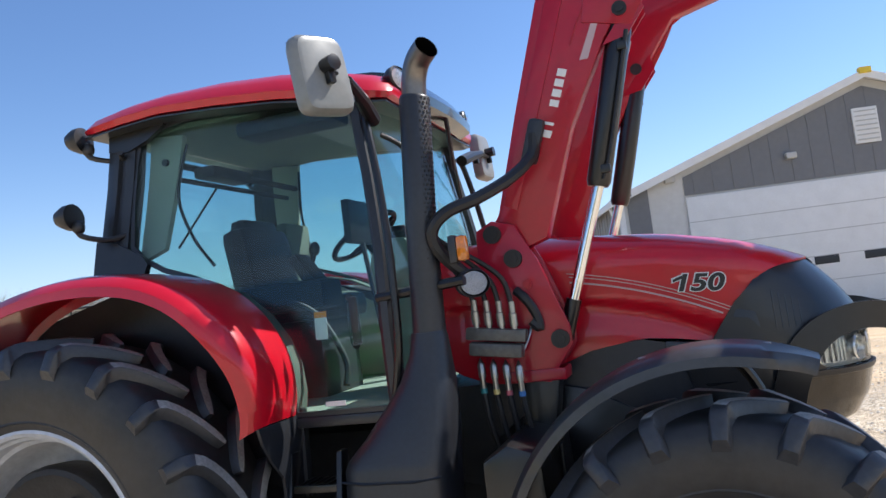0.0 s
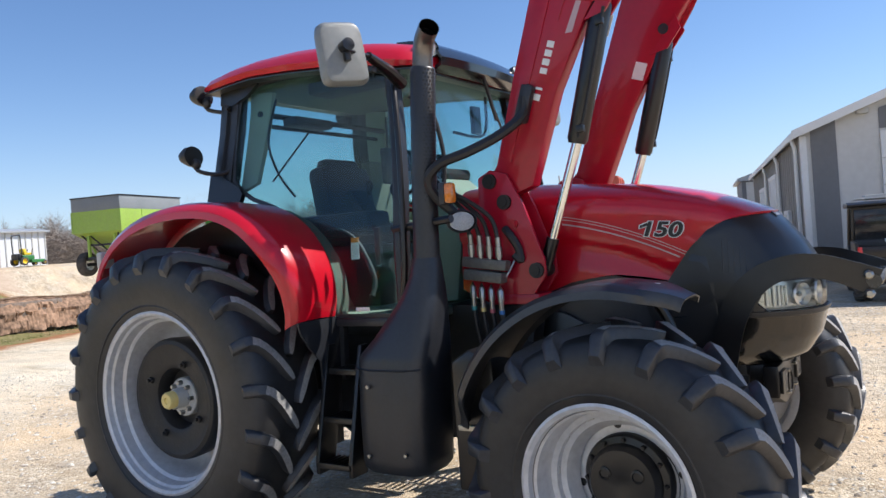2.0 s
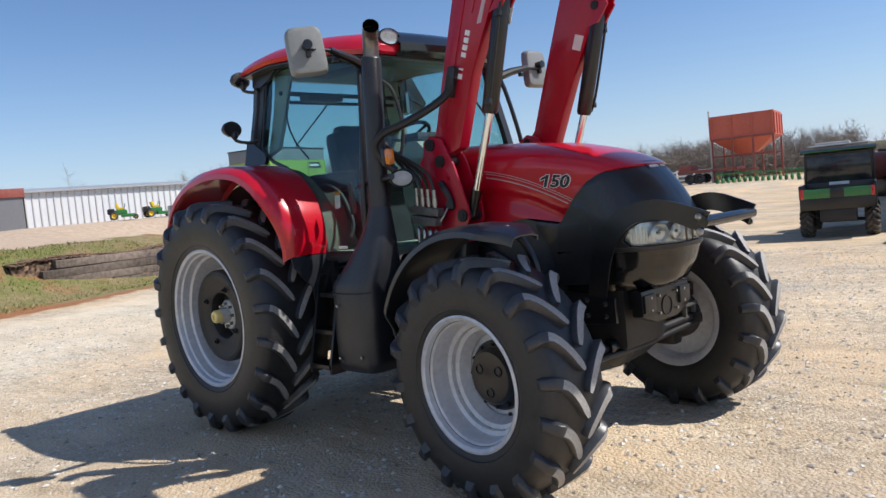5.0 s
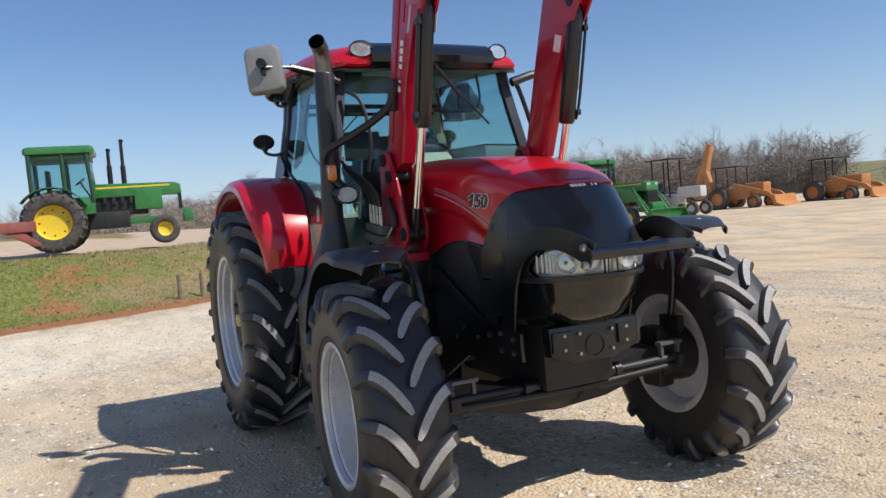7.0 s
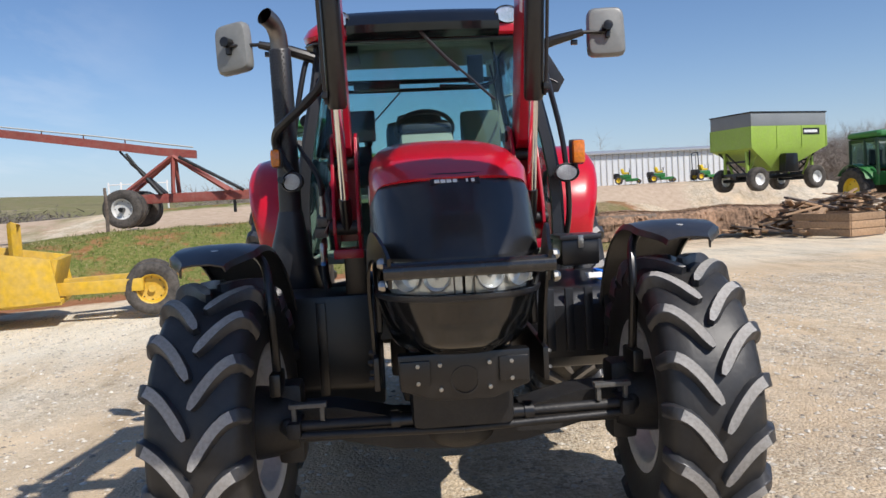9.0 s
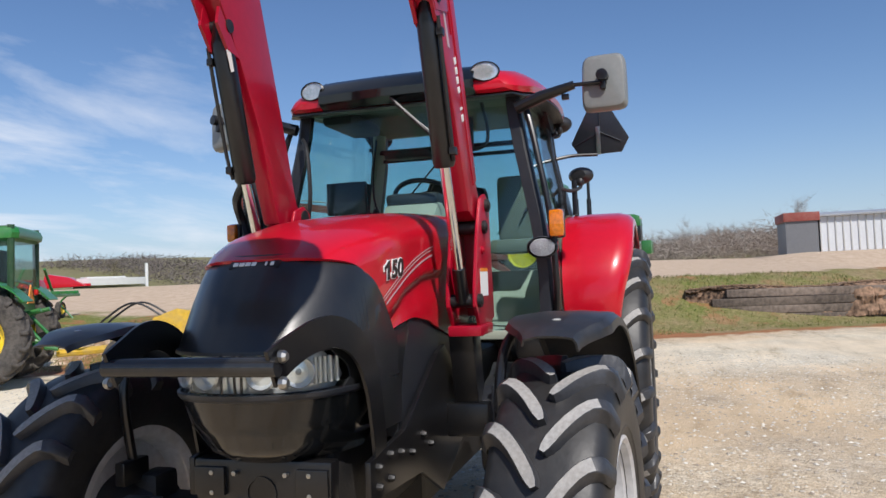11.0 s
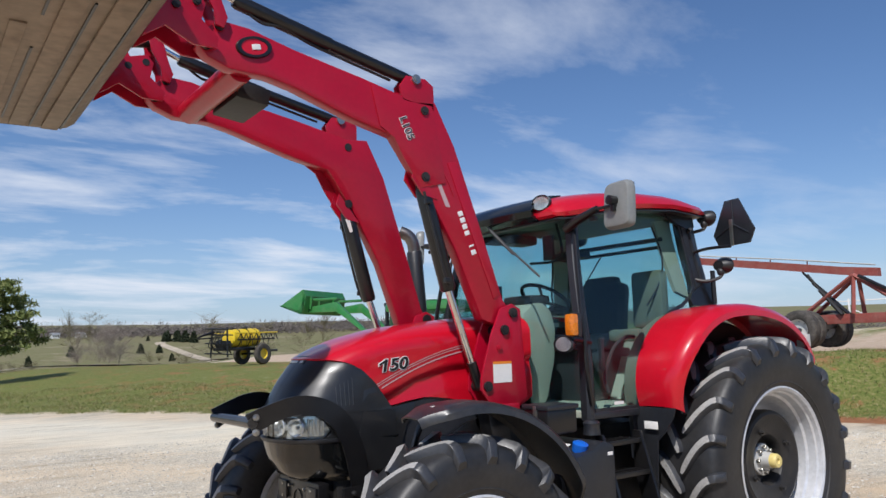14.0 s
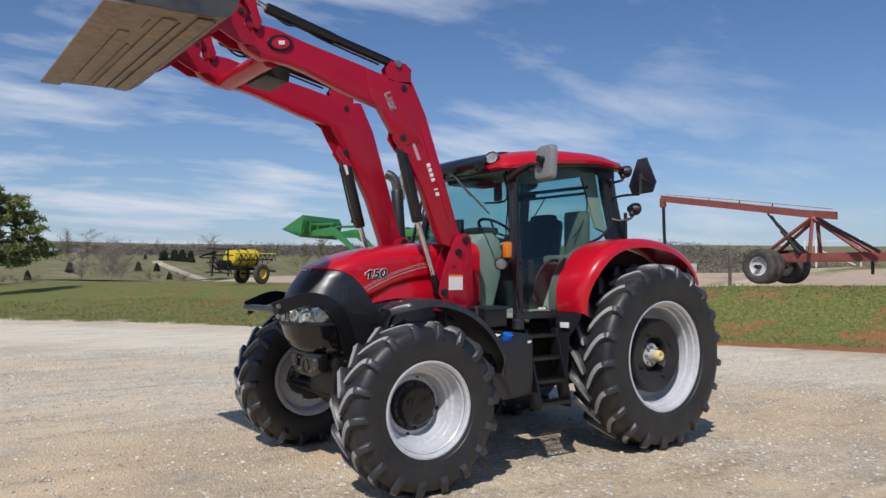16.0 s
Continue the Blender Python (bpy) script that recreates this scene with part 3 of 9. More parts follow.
def wheel(kind, centre, s, R, W, rim, lugs, m_extra=Matrix.Identity(4)):
    """Tyre with its lugs, rim and hub; s: the side of the tractor, 1 left, -1 right."""
    m = Matrix.Translation((centre[0], s * centre[1], centre[2])) @ m_extra
    tyre = part(kind + "_tyre", Shape().lathe(tyre_profile(R, W, rim), 72), RUBBER, tractor, "black ribbed farm tyre with dusty lugs", m)
    for side in (1, -1):
        me = mesh_of("lug", lug_shape(R, W, side), LUGRUBBER)
        me.materials.append(LUG)
        for f in me.polygons:
            c = f.center
            if f.normal.dot(Vector((c.x, 0, c.z)).normalized()) > 0.9 and math.hypot(c.x, c.z) > R - 0.010:
                f.material_index = 1
        for k in range(lugs):
            a = 2 * math.pi * (k + (0.5 if side < 0 else 0)) / lugs
            part("lug", me, None, tyre, m=Matrix.Rotation(-a, 4, "Y"))
    out = Matrix.Scale(s, 4, (0, 1, 0))
    part("bead_ring", Shape().lathe([(rim + 0.05, 0.468 * W), (rim + 0.056, 0.482 * W), (rim + 0.064, 0.478 * W)], 64, out), RUBBER, tyre)
    w = W * 0.40
    barrel = [(rim + 0.004, w), (rim + 0.022, w + 0.012), (rim + 0.024, w + 0.022), (rim + 0.012, w + 0.026), (rim - 0.004, w + 0.016), (rim - 0.010, w - 0.012), (rim - 0.022, w - 0.022), (rim - 0.03, w - 0.075)]
    if kind == "rear":
        barrel += [(rim - 0.046, w - 0.088), (rim - 0.062, -0.01), (rim - 0.08, -0.045), (rim - 0.12, -0.07), (0.30, -0.08), (0.30, -0.09), (rim - 0.05, -0.085), (rim - 0.03, -w)]
    else:
        barrel += [(rim - 0.036, w - 0.12), (rim - 0.058, w - 0.128), (rim - 0.062, w - 0.155), (rim - 0.084, w - 0.163), (rim - 0.095, -0.03), (rim - 0.115, -0.06), (0.23, -0.075), (0.16, -0.075), (0.16, -0.085), (rim - 0.05, -0.085), (rim - 0.03, -w)]
    barrel += [(rim - 0.02, -w - 0.01), (rim + 0.02, -w - 0.02), (rim + 0.004, -w)]
    hoop = part(kind + "_rim", Shape().lathe(barrel, 72, out), SILVER, tractor, "silver painted steel wheel rim", m)
    if kind == "rear":
        part("disc", Shape().lathe([(0.30, -0.09), (0.345, -0.02), (0.352, 0.07), (0.35, 0.10), (0.34, 0.118), (0.318, 0.124), (0.295, 0.114), (0.25, 0.106), (0.2, 0.10), (0.178, 0.09), (0.168, 0.07), (0.163, 0.0), (0.0, 0.0)], 64, out), CAST, hoop, "dark grey dished wheel disc")
        part("hub", Shape().lathe([(0.112, 0.0), (0.112, 0.045), (0.106, 0.052), (0.06, 0.054), (0.052, 0.12), (0.0, 0.12)], 40, out), GREYMETAL, hoop, "grey machined axle hub")
        part("axle_cap", Shape().lathe([(0.05, 0.11), (0.05, 0.155), (0.042, 0.168), (0.02, 0.168), (0.016, 0.158), (0, 0.158)], 28, out), YELLOWCAP, hoop, "cream yellow axle end cap")
        bolt = mesh_of("bolt", Shape().lathe([(0.014, 0.0), (0.014, 0.03), (0.01, 0.036), (0, 0.036)], 6, out), ZINC)
        for k in range(8):
            a = 2 * math.pi * k / 8
            part("bolt", bolt, None, hoop, m=Matrix.Translation((0.086 * math.cos(a), 0.045 * s, 0.086 * math.sin(a))))
        stud = mesh_of("rim_stud", Shape().box((0.225, s * 0.105, 0), (0.034, 0.034, 0.03), 0.008).lathe([(0.011, 0.02), (0.011, 0.045), (0, 0.048)], 6, Matrix.Translation((0.225, 0.093 * s, 0)) @ out), CAST)
        for k in range(4):
            part("rim_stud", stud, None, hoop, m=Matrix.Rotation(2 * math.pi * (k + 0.3) / 4, 4, "Y"))
    else:
        part("hub", Shape().lathe([(0.19, -0.08), (0.19, -0.05), (0.18, -0.035), (0.155, -0.03), (0.15, 0.0), (0.136, 0.016), (0.05, 0.02), (0.03, 0.016), (0, 0.016)], 48, out), STEEL_BLACK, hoop, "black planetary hub cover")
        bolt = mesh_of("bolt", Shape().lathe([(0.010, -0.05), (0.010, -0.018), (0.007, -0.014), (0, -0.014)], 6, out), CAST)
        for k in range(12):
            a = 2 * math.pi * k / 12
            part("bolt", bolt, None, hoop, m=Matrix.Translation((0.169 * math.cos(a), 0, 0.169 * math.sin(a))))
        plug = mesh_of("hub_plug", Shape().lathe([(0.028, 0.01), (0.028, 0.024), (0.02, 0.026), (0.018, 0.02), (0, 0.02)], 16, out), STEEL_BLACK)
        for k in range(3):
            a = 2 * math.pi * (k + 0.25) / 3
            part("hub_plug", plug, None, hoop, m=Matrix.Translation((0.08 * math.cos(a), 0, 0.08 * math.sin(a))))
        hole = mesh_of("disc_hole", Shape().lathe([(0.017, -0.078), (0.017, -0.0735), (0.0, -0.0735)], 14, out), DECALBLACK)
        for k in range(4):
            a = 2 * math.pi * (k + 0.12) / 4
            part("disc_hole", hole, None, hoop, m=Matrix.Translation((0.222 * math.cos(a), 0, 0.222 * math.sin(a))))
        rivet = mesh_of("rim_rivet", Shape().box((rim - 0.062, s * (w - 0.141), 0), (0.006, 0.012, 0.03), 0.002), GREYMETAL)
        for k in range(12):
            part("rim_rivet", rivet, None, hoop, m=Matrix.Rotation(2 * math.pi * (k + 0.2) / 12, 4, "Y"))


STEER = Matrix.Rotation(radians(-4), 4, "Z")
for s in (1, -1):
    wheel("rear", REAR, s, 0.872, 0.50, 0.497, 21)
    wheel("front", (FRONT[0] if s > 0 else 2.615, 1.03, FRONT[2]), s, 0.652, 0.405, 0.338, 18, STEER)

# -- hood: section points (share of half width, share of drop) and where the red ends at the front
SPINE = [(1.50, 1.95), (1.60, 1.945), (1.75, 1.94), (1.96, 1.928), (2.21, 1.906), (2.52, 1.872), (2.78, 1.812), (2.95, 1.752), (3.05, 1.708), (3.10, 1.684)]
SILL = [(1.5, 1.4), (1.6, 1.34), (1.75, 1.29), (2.05, 1.364), (2.16, 1.405), (2.38, 1.436), (2.52, 1.42), (2.66, 1.394), (3.1, 1.394)]
CUT = [(1.30, 2.60), (1.394, 2.66), (1.545, 2.77), (1.64, 2.875), (1.69, 2.96), (1.72, 3.02), (1.95, 3.05)]


def hood_half(x):
    return lerp_table(x, [(1.6, 0.36), (2.6, 0.352), (2.8, 0.342), (2.95, 0.30), (3.06, 0.245), (3.10, 0.215)])


def hood_point(x, j):
    """j: 0 the ridge; 1 the shoulder; then down the flat side to 2 at the sill."""
    zc, w, zb = lerp_table(x, SPINE), hood_half(x), lerp_table(x, SILL)
    if j <= 1:
        a = j * 1.0
        drop = 0.14 - 0.03 * soft((x - 2.4) / 0.6)
        return w * (1 - (1 - a) ** 1.9) * (0.985 + 0.015 * a), zc - drop * a ** 2.6
    f = j - 1
    top = zc - (0.14 - 0.03 * soft((x - 2.4) / 0.6))
    z = top + (zb - top) * f
    below = lerp_table(x, [(1.6, 1.66), (2.23, 1.617), (2.478, 1.558), (2.647, 1.476), (2.8, 1.40)]) - z
    return w - 0.022 * soft(below / 0.022) * (1 - 0.75 * soft((below - 0.04) / 0.12)), z


def hood_shape():
    js = [0, 0.1, 0.22, 0.36, 0.5, 0.64, 0.76, 0.86, 0.94, 1] + [1 + k / 20 for k in range(1, 21)]
    both = [(-1, j) for j in js[:0:-1]] + [(1, j) for j in js]
    rows = []
    for s, j in both:
        # where this line of the skin meets the front cut: the sides sweep back, the top runs out to the emblem
        xf = 2.9
        for _ in range(12):
            xf = lerp_table(hood_point(xf, max(j, 1.0))[1], CUT)
        if j < 1:
            xf += (3.088 - xf) * (1 - j ** 2.4)
        row = []
        for k in range(19):
            x = 1.52 + (xf - 1.52) * k / 18
            y, z = hood_point(x, j)
            row.append((x, s * y, z))
        rows.append(row)
    return Shape().grid(rows, 0.012)


hood = part("hood", hood_shape(), RED, tractor, "glossy red hood with number and grey stripes")
for s in (1, -1):
    face = Matrix(((-s, 0, 0, 0), (0, 0, s, 0), (0, 1, 0, 0), (0, 0, 0, 1)))
    at = Matrix.Translation((2.628, s * 0.3535, 1.637)) @ Matrix.Rotation(radians(s * -1.6), 4, "Z") @ Matrix.Rotation(radians(s * 0), 4, "X") @ Matrix.Rotation(radians(-5 * 1), 4, "Y").inverted() @ face
    wide = at @ Matrix.Diagonal((1.32, 1.0, 1.0, 1.0))
    lettering("150", 0.098, WHITE, "number_outline", hood, wide, bold=0.0062, shear=0.2)
    lettering("150", 0.098, DECALBLACK, "number", hood, Matrix.Translation((0, s * 0.0025, 0)) @ wide, bold=0.0026, shear=0.2)
    for grow, lift, mat_ in ((0.0045, 0.0, WHITE), (0.0, 0.0025, DECALBLACK)):
        flag = [(-0.073 - grow, 0.006 - grow), (-0.073 - grow, 0.018 + grow), (-0.045, 0.034 + grow), (-0.045, 0.020 - grow)]
        part("number_flag", Shape().prism(flag, -0.002, 0.002, "xy"), mat_, hood, m=Matrix.Translation((0, s * lift, 0)) @ wide)
    for dz, x1, x2, th in ((0.004, 2.10, 2.745, 0.004), (-0.010, 2.11, 2.74, 0.004), (-0.032, 2.11, 2.71, 0.0075)):
        stripe = Shape()
        stripe.grid([[(x, s * (hood_half(x) + 0.0035), 1.742 - 0.16 * (x - 2.1) - 0.28 * (x - 2.1) ** 2 + dz - e) for e in (0, th)] for x in np.linspace(x1, x2, 13)], 0.001)
        part("stripe", stripe, DECALGREY, hood)

# -- black nose with its lamps: plans at several heights, from the middle out to the side
NOSE = [
    (0.99, ((3.11, 0), (3.10, 0.10), (3.01, 0.18), (2.93, 0.22), (2.87, 0.245), (2.8, 0.26))),
    (1.03, ((3.19, 0), (3.175, 0.115), (3.08, 0.205), (2.98, 0.25), (2.90, 0.275), (2.8, 0.285))),
    (1.12, ((3.245, 0), (3.23, 0.13), (3.14, 0.235), (3.03, 0.285), (2.90, 0.31), (2.7, 0.32))),
    (1.23, ((3.272, 0), (3.258, 0.145), (3.175, 0.258), (3.07, 0.31), (2.93, 0.338), (2.6, 0.346))),
    (1.30, ((3.278, 0), (3.265, 0.145), (3.185, 0.262), (3.08, 0.318), (2.93, 0.345), (2.6, 0.348))),
    (1.38, ((3.275, 0), (3.26, 0.14), (3.17, 0.265), (3.05, 0.322), (2.89, 0.345), (2.6, 0.348))),
    (1.47, ((3.235, 0), (3.22, 0.13), (3.125, 0.255), (3.01, 0.318), (2.87, 0.342), (2.62, 0.347))),
    (1.54, ((3.195, 0), (3.18, 0.125), (3.09, 0.245), (2.99, 0.308), (2.87, 0.337), (2.66, 0.346))),
    (1.62, ((3.13, 0), (3.12, 0.115), (3.05, 0.225), (2.97, 0.29), (2.89, 0.322), (2.70, 0.343))),
    (1.66, ((3.095, 0), (3.085, 0.11), (3.03, 0.205), (2.96, 0.27), (2.89, 0.308), (2.72, 0.332))),
    (1.70, ((3.05, 0), (3.045, 0.10), (2.99, 0.19), (2.93, 0.25), (2.87, 0.28), (2.75, 0.30))),
]


def nose_row(z, grow=0.0):
    """The plan of the nose at a height, from the back of the side to the middle, with softened corners."""
    pts = [(lerp_table(z, [(h, q[k][0]) for h, q in NOSE]), lerp_table(z, [(h, q[k][1]) for h, q in NOSE])) for k in range(6)]
    if z > 1.379:
        back = min(2.86, lerp_table(z, CUT)) - 0.012
        pts[5] = (back, min(pts[5][1], hood_half(back) - 0.004 - 0.03 * soft((z - 1.60) / 0.07)))
        pts[4] = (max(pts[4][0], back + 0.02), pts[4][1])
    pts = [Vector((pts[1][0], -pts[1][1]))] + [Vector(q) for q in pts]
    for _ in range(2):
        soft_ = [pts[0]]
        for u, v in zip(pts, pts[1:]):
            soft_ += [u.lerp(v, 0.28), u.lerp(v, 0.72)]
        pts = soft_ + [pts[-1]]
    half = []
    for i, q in enumerate(pts):
        d = (pts[min(i + 1, len(pts) - 1)] - pts[max(i - 1, 0)]).normalized()
        half.append(q + grow * Vector((d.y, -d.x)))
    half = [q for q in half if q.y > 0.004]
    return [(q.x, q.y) for q in half[::-1]] + [(half[0].x + 0.001, 0.0)]


def nose_between(z, x_back, y_in, n, grow=0.0):
    """Points along the plan from x_back on the side to y_in near the middle."""
    row = nose_row(z, grow)
    run = [0.0]
    for u, v in zip(row, row[1:]):
        run.append(run[-1] + math.hypot(v[0] - u[0], v[1] - u[1]))
    a = float(np.interp(x_back, [q[0] for q in row], run))
    b = float(np.interp(-y_in, [-q[1] for q in row], run))
    return [(float(np.interp(t, run, [q[0] for q in row])), float(np.interp(t, run, [q[1] for q in row]))) for t in np.linspace(a, b, n)]


def nose_shape(z0, z1, n, grow=0.0):
    rows = []
    for z in np.linspace(z0, z1, n):
        half = nose_row(z, grow)
        rows.append([(x, -y, z) for x, y in half] + [(x, y, z) for x, y in half[-2::-1]])
    return Shape().grid(rows, -0.01)


def lens_end(z):
    return lerp_table(z, [(1.238, 3.065), (1.275, 3.025), (1.32, 3.05), (1.372, 3.115)])


FENDERBLACK = material("worn black fender plastic", (0.017, 0.018, 0.021), 0.38, coat=0.12, vary=0.3, grain=40, bump=0.03, dust=0.06, spec=0.7)
NOSEBLACK = material("grained black nose plastic", (0.012, 0.013, 0.015), 0.33, coat=0.18, vary=0.12, grain=90, bump=0.02, dust=0.025, spec=0.55)
nose = part("nose_cover", nose_shape(1.378, 1.70, 20), NOSEBLACK, tractor, "smooth black plastic nose cover")
rows = []
for z in np.linspace(1.395, 1.655, 12):
    half = nose_between(z, lerp_table(z, [(1.39, 3.22), (1.66, 3.06)]), 0.0, 6, 0.003)
    rows.append([(x, -y, z) for x, y in half] + [(x, y, z) for x, y in half[-2::-1]])
part("grille_panel", Shape().grid(rows, -0.004), GLOSSBLACK, nose, "dark glossy mesh grille panel")
part("chin_panel", nose_shape(0.99, 1.228, 12), GLOSSBLACK, tractor, "black lower bumper panel")
part("chin_lip", Shape().tube([(x, -y, 1.222) for x, y in nose_row(1.222, 0.006)[6:]] + [(x, y, 1.222) for x, y in nose_row(1.222, 0.006)[6:][-2::-1]], 0.009, 8), BLACK, tractor)
part("emblem_plate", Shape().box((3.083, 0, 1.668), (0.02, 0.20, 0.036), 0.006, Matrix.Rotation(radians(-42), 4, "Y")), DECALBLACK, nose)
for k, w in enumerate((0.03, 0.03, 0.03, 0.026, 0.0, 0.011, 0.02)):
    if w:
        part("badge_mark", Shape().box((3.091, -0.072 + 0.024 * k, 1.673), (0.008, w * 0.68, 0.017), 0.002, Matrix.Rotation(radians(-42), 4, "Y")), WHITE, nose)
ring = Shape()
for z0, z1 in ((1.226, 1.240), (1.370, 1.382)):
    line = []
    for z in (z0, z1):
        half = nose_between(z, 2.98, 0.0, 18, 0.006)
        line.append([(x, -y, z) for x, y in half] + [(x, y, z) for x, y in half[-2::-1]])
    ring.grid(line, -0.012)
part("lamp_surround", ring, BLACK, tractor)
for s in (1, -1):
    rows = []
    for z in np.linspace(1.240, 1.370, 8):
        rows.append([(x, s * y, z) for x, y in nose_between(z, lens_end(z), 0.006, 18, 0.001)])
    lens = part("headlight", Shape().grid(rows, 0.005), CLEARGLASS, tractor, "clear wraparound headlight lens")
    lens.visible_shadow = False
    back = [[(x, s * y, z) for x, y in nose_between(z, lens_end(z), 0.006, 18, -0.03)] for z in np.linspace(1.240, 1.370, 8)]
    part("reflector", Shape().grid(back, 0.004), LENS, lens, "bright silver headlight reflector")
    cheek = []
    for z in np.linspace(1.228, 1.380, 8):
        row = nose_row(z)
        xs = np.linspace(2.62, lens_end(z) + 0.004, 10)
        cheek.append([(float(x), s * float(np.interp(x, [q[0] for q in row], [q[1] for q in row])), float(z)) for x in xs])
    part("lamp_cheek", Shape().grid(cheek, -0.008), NOSEBLACK, tractor)
    row = nose_row(1.306)
    for y, r, turn_ in ((0.105, 0.05, 8), (0.212, 0.05, 30)):
        x = float(np.interp(-y, [-q[1] for q in row], [q[0] for q in row]))
        face = Matrix.Translation((x - 0.032, s * (y - 0.004), 1.306)) @ Matrix.Rotation(radians(s * turn_), 4, "Z") @ Matrix.Rotation(radians(-90), 4, "Z")
        part("lamp_bowl", Shape().lathe([(r * 1.12, 0.018), (r, 0.024), (r * 0.9, 0.006), (r * 0.6, -0.02), (r * 0.25, -0.03), (0, -0.03)], 28, face), LENS, lens)
        part("lamp_bulb", Shape().lathe([(0.0, 0.012), (0.01, 0.008), (0.012, -0.01), (0.0, -0.02)], 14, face), LENSGREY, lens)
    for k in range(5):
        y = 0.262 + 0.011 * k
        x = float(np.interp(-y, [-q[1] for q in row], [q[0] for q in row]))
        part("reflector_rib", Shape().rod((x - 0.03, s * (y - 0.014), 1.262), (x - 0.03, s * (y - 0.014), 1.35), 0.008, 10), LENS, lens)
    part("lamp_divider", Shape().box((3.262, s * 0.038, 1.306), (0.012, 0.006, 0.128), 0.002), STEEL_BLACK, lens)
    panel = Shape().prism([(2.585, 1.03), (2.575, 1.16), (2.54, 1.27), (2.46, 1.375), (2.47, 1.415), (2.655, 1.388), (2.76, 1.52), (2.83, 1.50), (2.86, 1.40), (2.87, 1.05), (2.84, 1.035)], s * 0.325, s * 0.352, bevel=0.008)
    side_ = part("nose_side_panel", panel, NOSEBLACK, tractor, "smooth black side panel of the nose")
    # sunk vent behind the lamp, with upright bars
    vent = [[(x, s * y, z) for x, y in nose_between(z, 2.885, 0.0, 40, 0.004) if x < lerp_table(z, [(1.40, 2.99), (1.52, 3.055), (1.60, 2.99)])] for z in np.linspace(1.40, 1.60, 9)]
    least = min(len(r) for r in vent)
    part("vent_panel", Shape().grid([r[:least] for r in vent], -0.003), GLOSSBLACK, nose, "glossy black side vent")
    for k in range(5):
        x = 2.90 + 0.024 * k
        bar = [(x, s * float(np.interp(x, [q[0] for q in nose_row(z)], [q[1] for q in nose_row(z)]) + 0.008), z) for z in np.linspace(1.42, 1.575 - 0.012 * k, 5)]
        part("vent_rib", Shape().tube(bar, 0.004, 6), BLACK, nose)
    part("engine_cover", Shape().prism([(1.72, 0.95), (1.72, 1.30), (2.05, 1.375), (2.18, 1.415), (2.38, 1.43), (2.50, 1.40), (2.60, 1.2), (2.60, 0.97)], s * 0.27, s * 0.338), BLACK, tractor, "black engine side panel")

# -- chassis
body = Shape()
body.box((0.9, 0, 0.82), (2.3, 0.5, 0.62), 0.05).box((2.3, 0, 0.86), (1.3, 0.44, 0.46), 0.04).box((0.0, 0, 0.87), (0.6, 0.72, 0.6), 0.08)
body.prism([(2.2, 1.0), (1.7, 1.3), (1.35, 1.3), (1.35, 0.9), (2.2, 0.7)], -0.3, 0.3, bevel=0.02)
part("chassis", body, CAST, tractor, "dark cast gearbox and engine block")
axle = Shape()
axle.rod((0, -0.95, 0.872), (0, 0.95, 0.872), 0.11, 20)
for s in (1, -1):
    axle.lathe([(0.2, 0.42), (0.2, 0.5), (0.15, 0.56), (0.12, 0.75)], 28, Matrix.Translation((0, 0, 0.872)) @ Matrix.Scale(s, 4, (0, 1, 0)))
part("rear_axle", axle, CAST, tractor)
beam = Shape()
beam.grid([[(2.66 + a, y, 0.64 - dz + b) for a, b in ((-0.09, -0.08), (0.09, -0.08), (0.10, 0.07), (-0.10, 0.07))] for y, dz in ((-0.82, 0), (-0.55, 0.0), (-0.3, 0.06), (0, 0.08), (0.3, 0.06), (0.55, 0.0), (0.82, 0))], closed=True, caps=True)
beam.ball((2.66, 0.0, 0.57), (0.15, 0.2, 0.11), 20)
part("front_axle", beam, CAST, tractor, "dark cast front axle")
for s in (1, -1):
    knuckle = Shape()
    knuckle.lathe([(0.0, 0.72), (0.13, 0.72), (0.15, 0.78), (0.165, 0.9), (0.165, 0.98)], 28, Matrix.Translation((2.66, 0, 0.64)) @ Matrix.Scale(s, 4, (0, 1, 0)))
    knuckle.box((2.66, s * 0.76, 0.64), (0.16, 0.12, 0.36), 0.03).box((2.82, s * 0.72, 0.66), (0.22, 0.06, 0.07), 0.015)
    part("knuckle", knuckle, CAST, tractor)
    part("steering_cylinder", Shape().rod((2.86, s * 0.002, 0.66), (2.86, s * 0.30, 0.66), 0.037, 16).rod((2.86, s * 0.27, 0.66), (2.86, s * 0.31, 0.66), 0.045, 16), STEEL_BLACK, tractor)
    part("steering_rod", Shape().rod((2.86, s * 0.30, 0.66), (2.87, s * 0.74, 0.67), 0.024, 12).rod((2.90, s * 0.0, 0.615), (2.88, s * 0.74, 0.63), 0.018, 12), CAST, tractor, "black steering rods")
    part("tie_rod_end", Shape().ball((2.875, s * 0.75, 0.67), (0.035, 0.035, 0.04)), CAST, tractor)
    clip = Shape()
    clip.box((2.88, s * 0.66, 0.76), (0.05, 0.16, 0.02), 0.004).box((2.88, s * 0.72, 0.73), (0.03, 0.02, 0.08), 0.004).box((2.88, s * 0.60, 0.73), (0.03, 0.02, 0.08), 0.004)
    part("fender_clamp", clip, COUPLERGREY, tractor, "dull grey steel clamp")
plate = Shape()
plate.prism([(-0.27, 0.985), (0.27, 0.985), (0.265, 0.84), (0.12, 0.79), (-0.12, 0.79), (-0.265, 0.84)], 3.02, 3.09, "yz", 0.012)
plate.box((3.095, -0.2, 0.91), (0.02, 0.12, 0.1), 0.004).box((3.095, 0.2, 0.91), (0.02, 0.12, 0.1), 0.004)
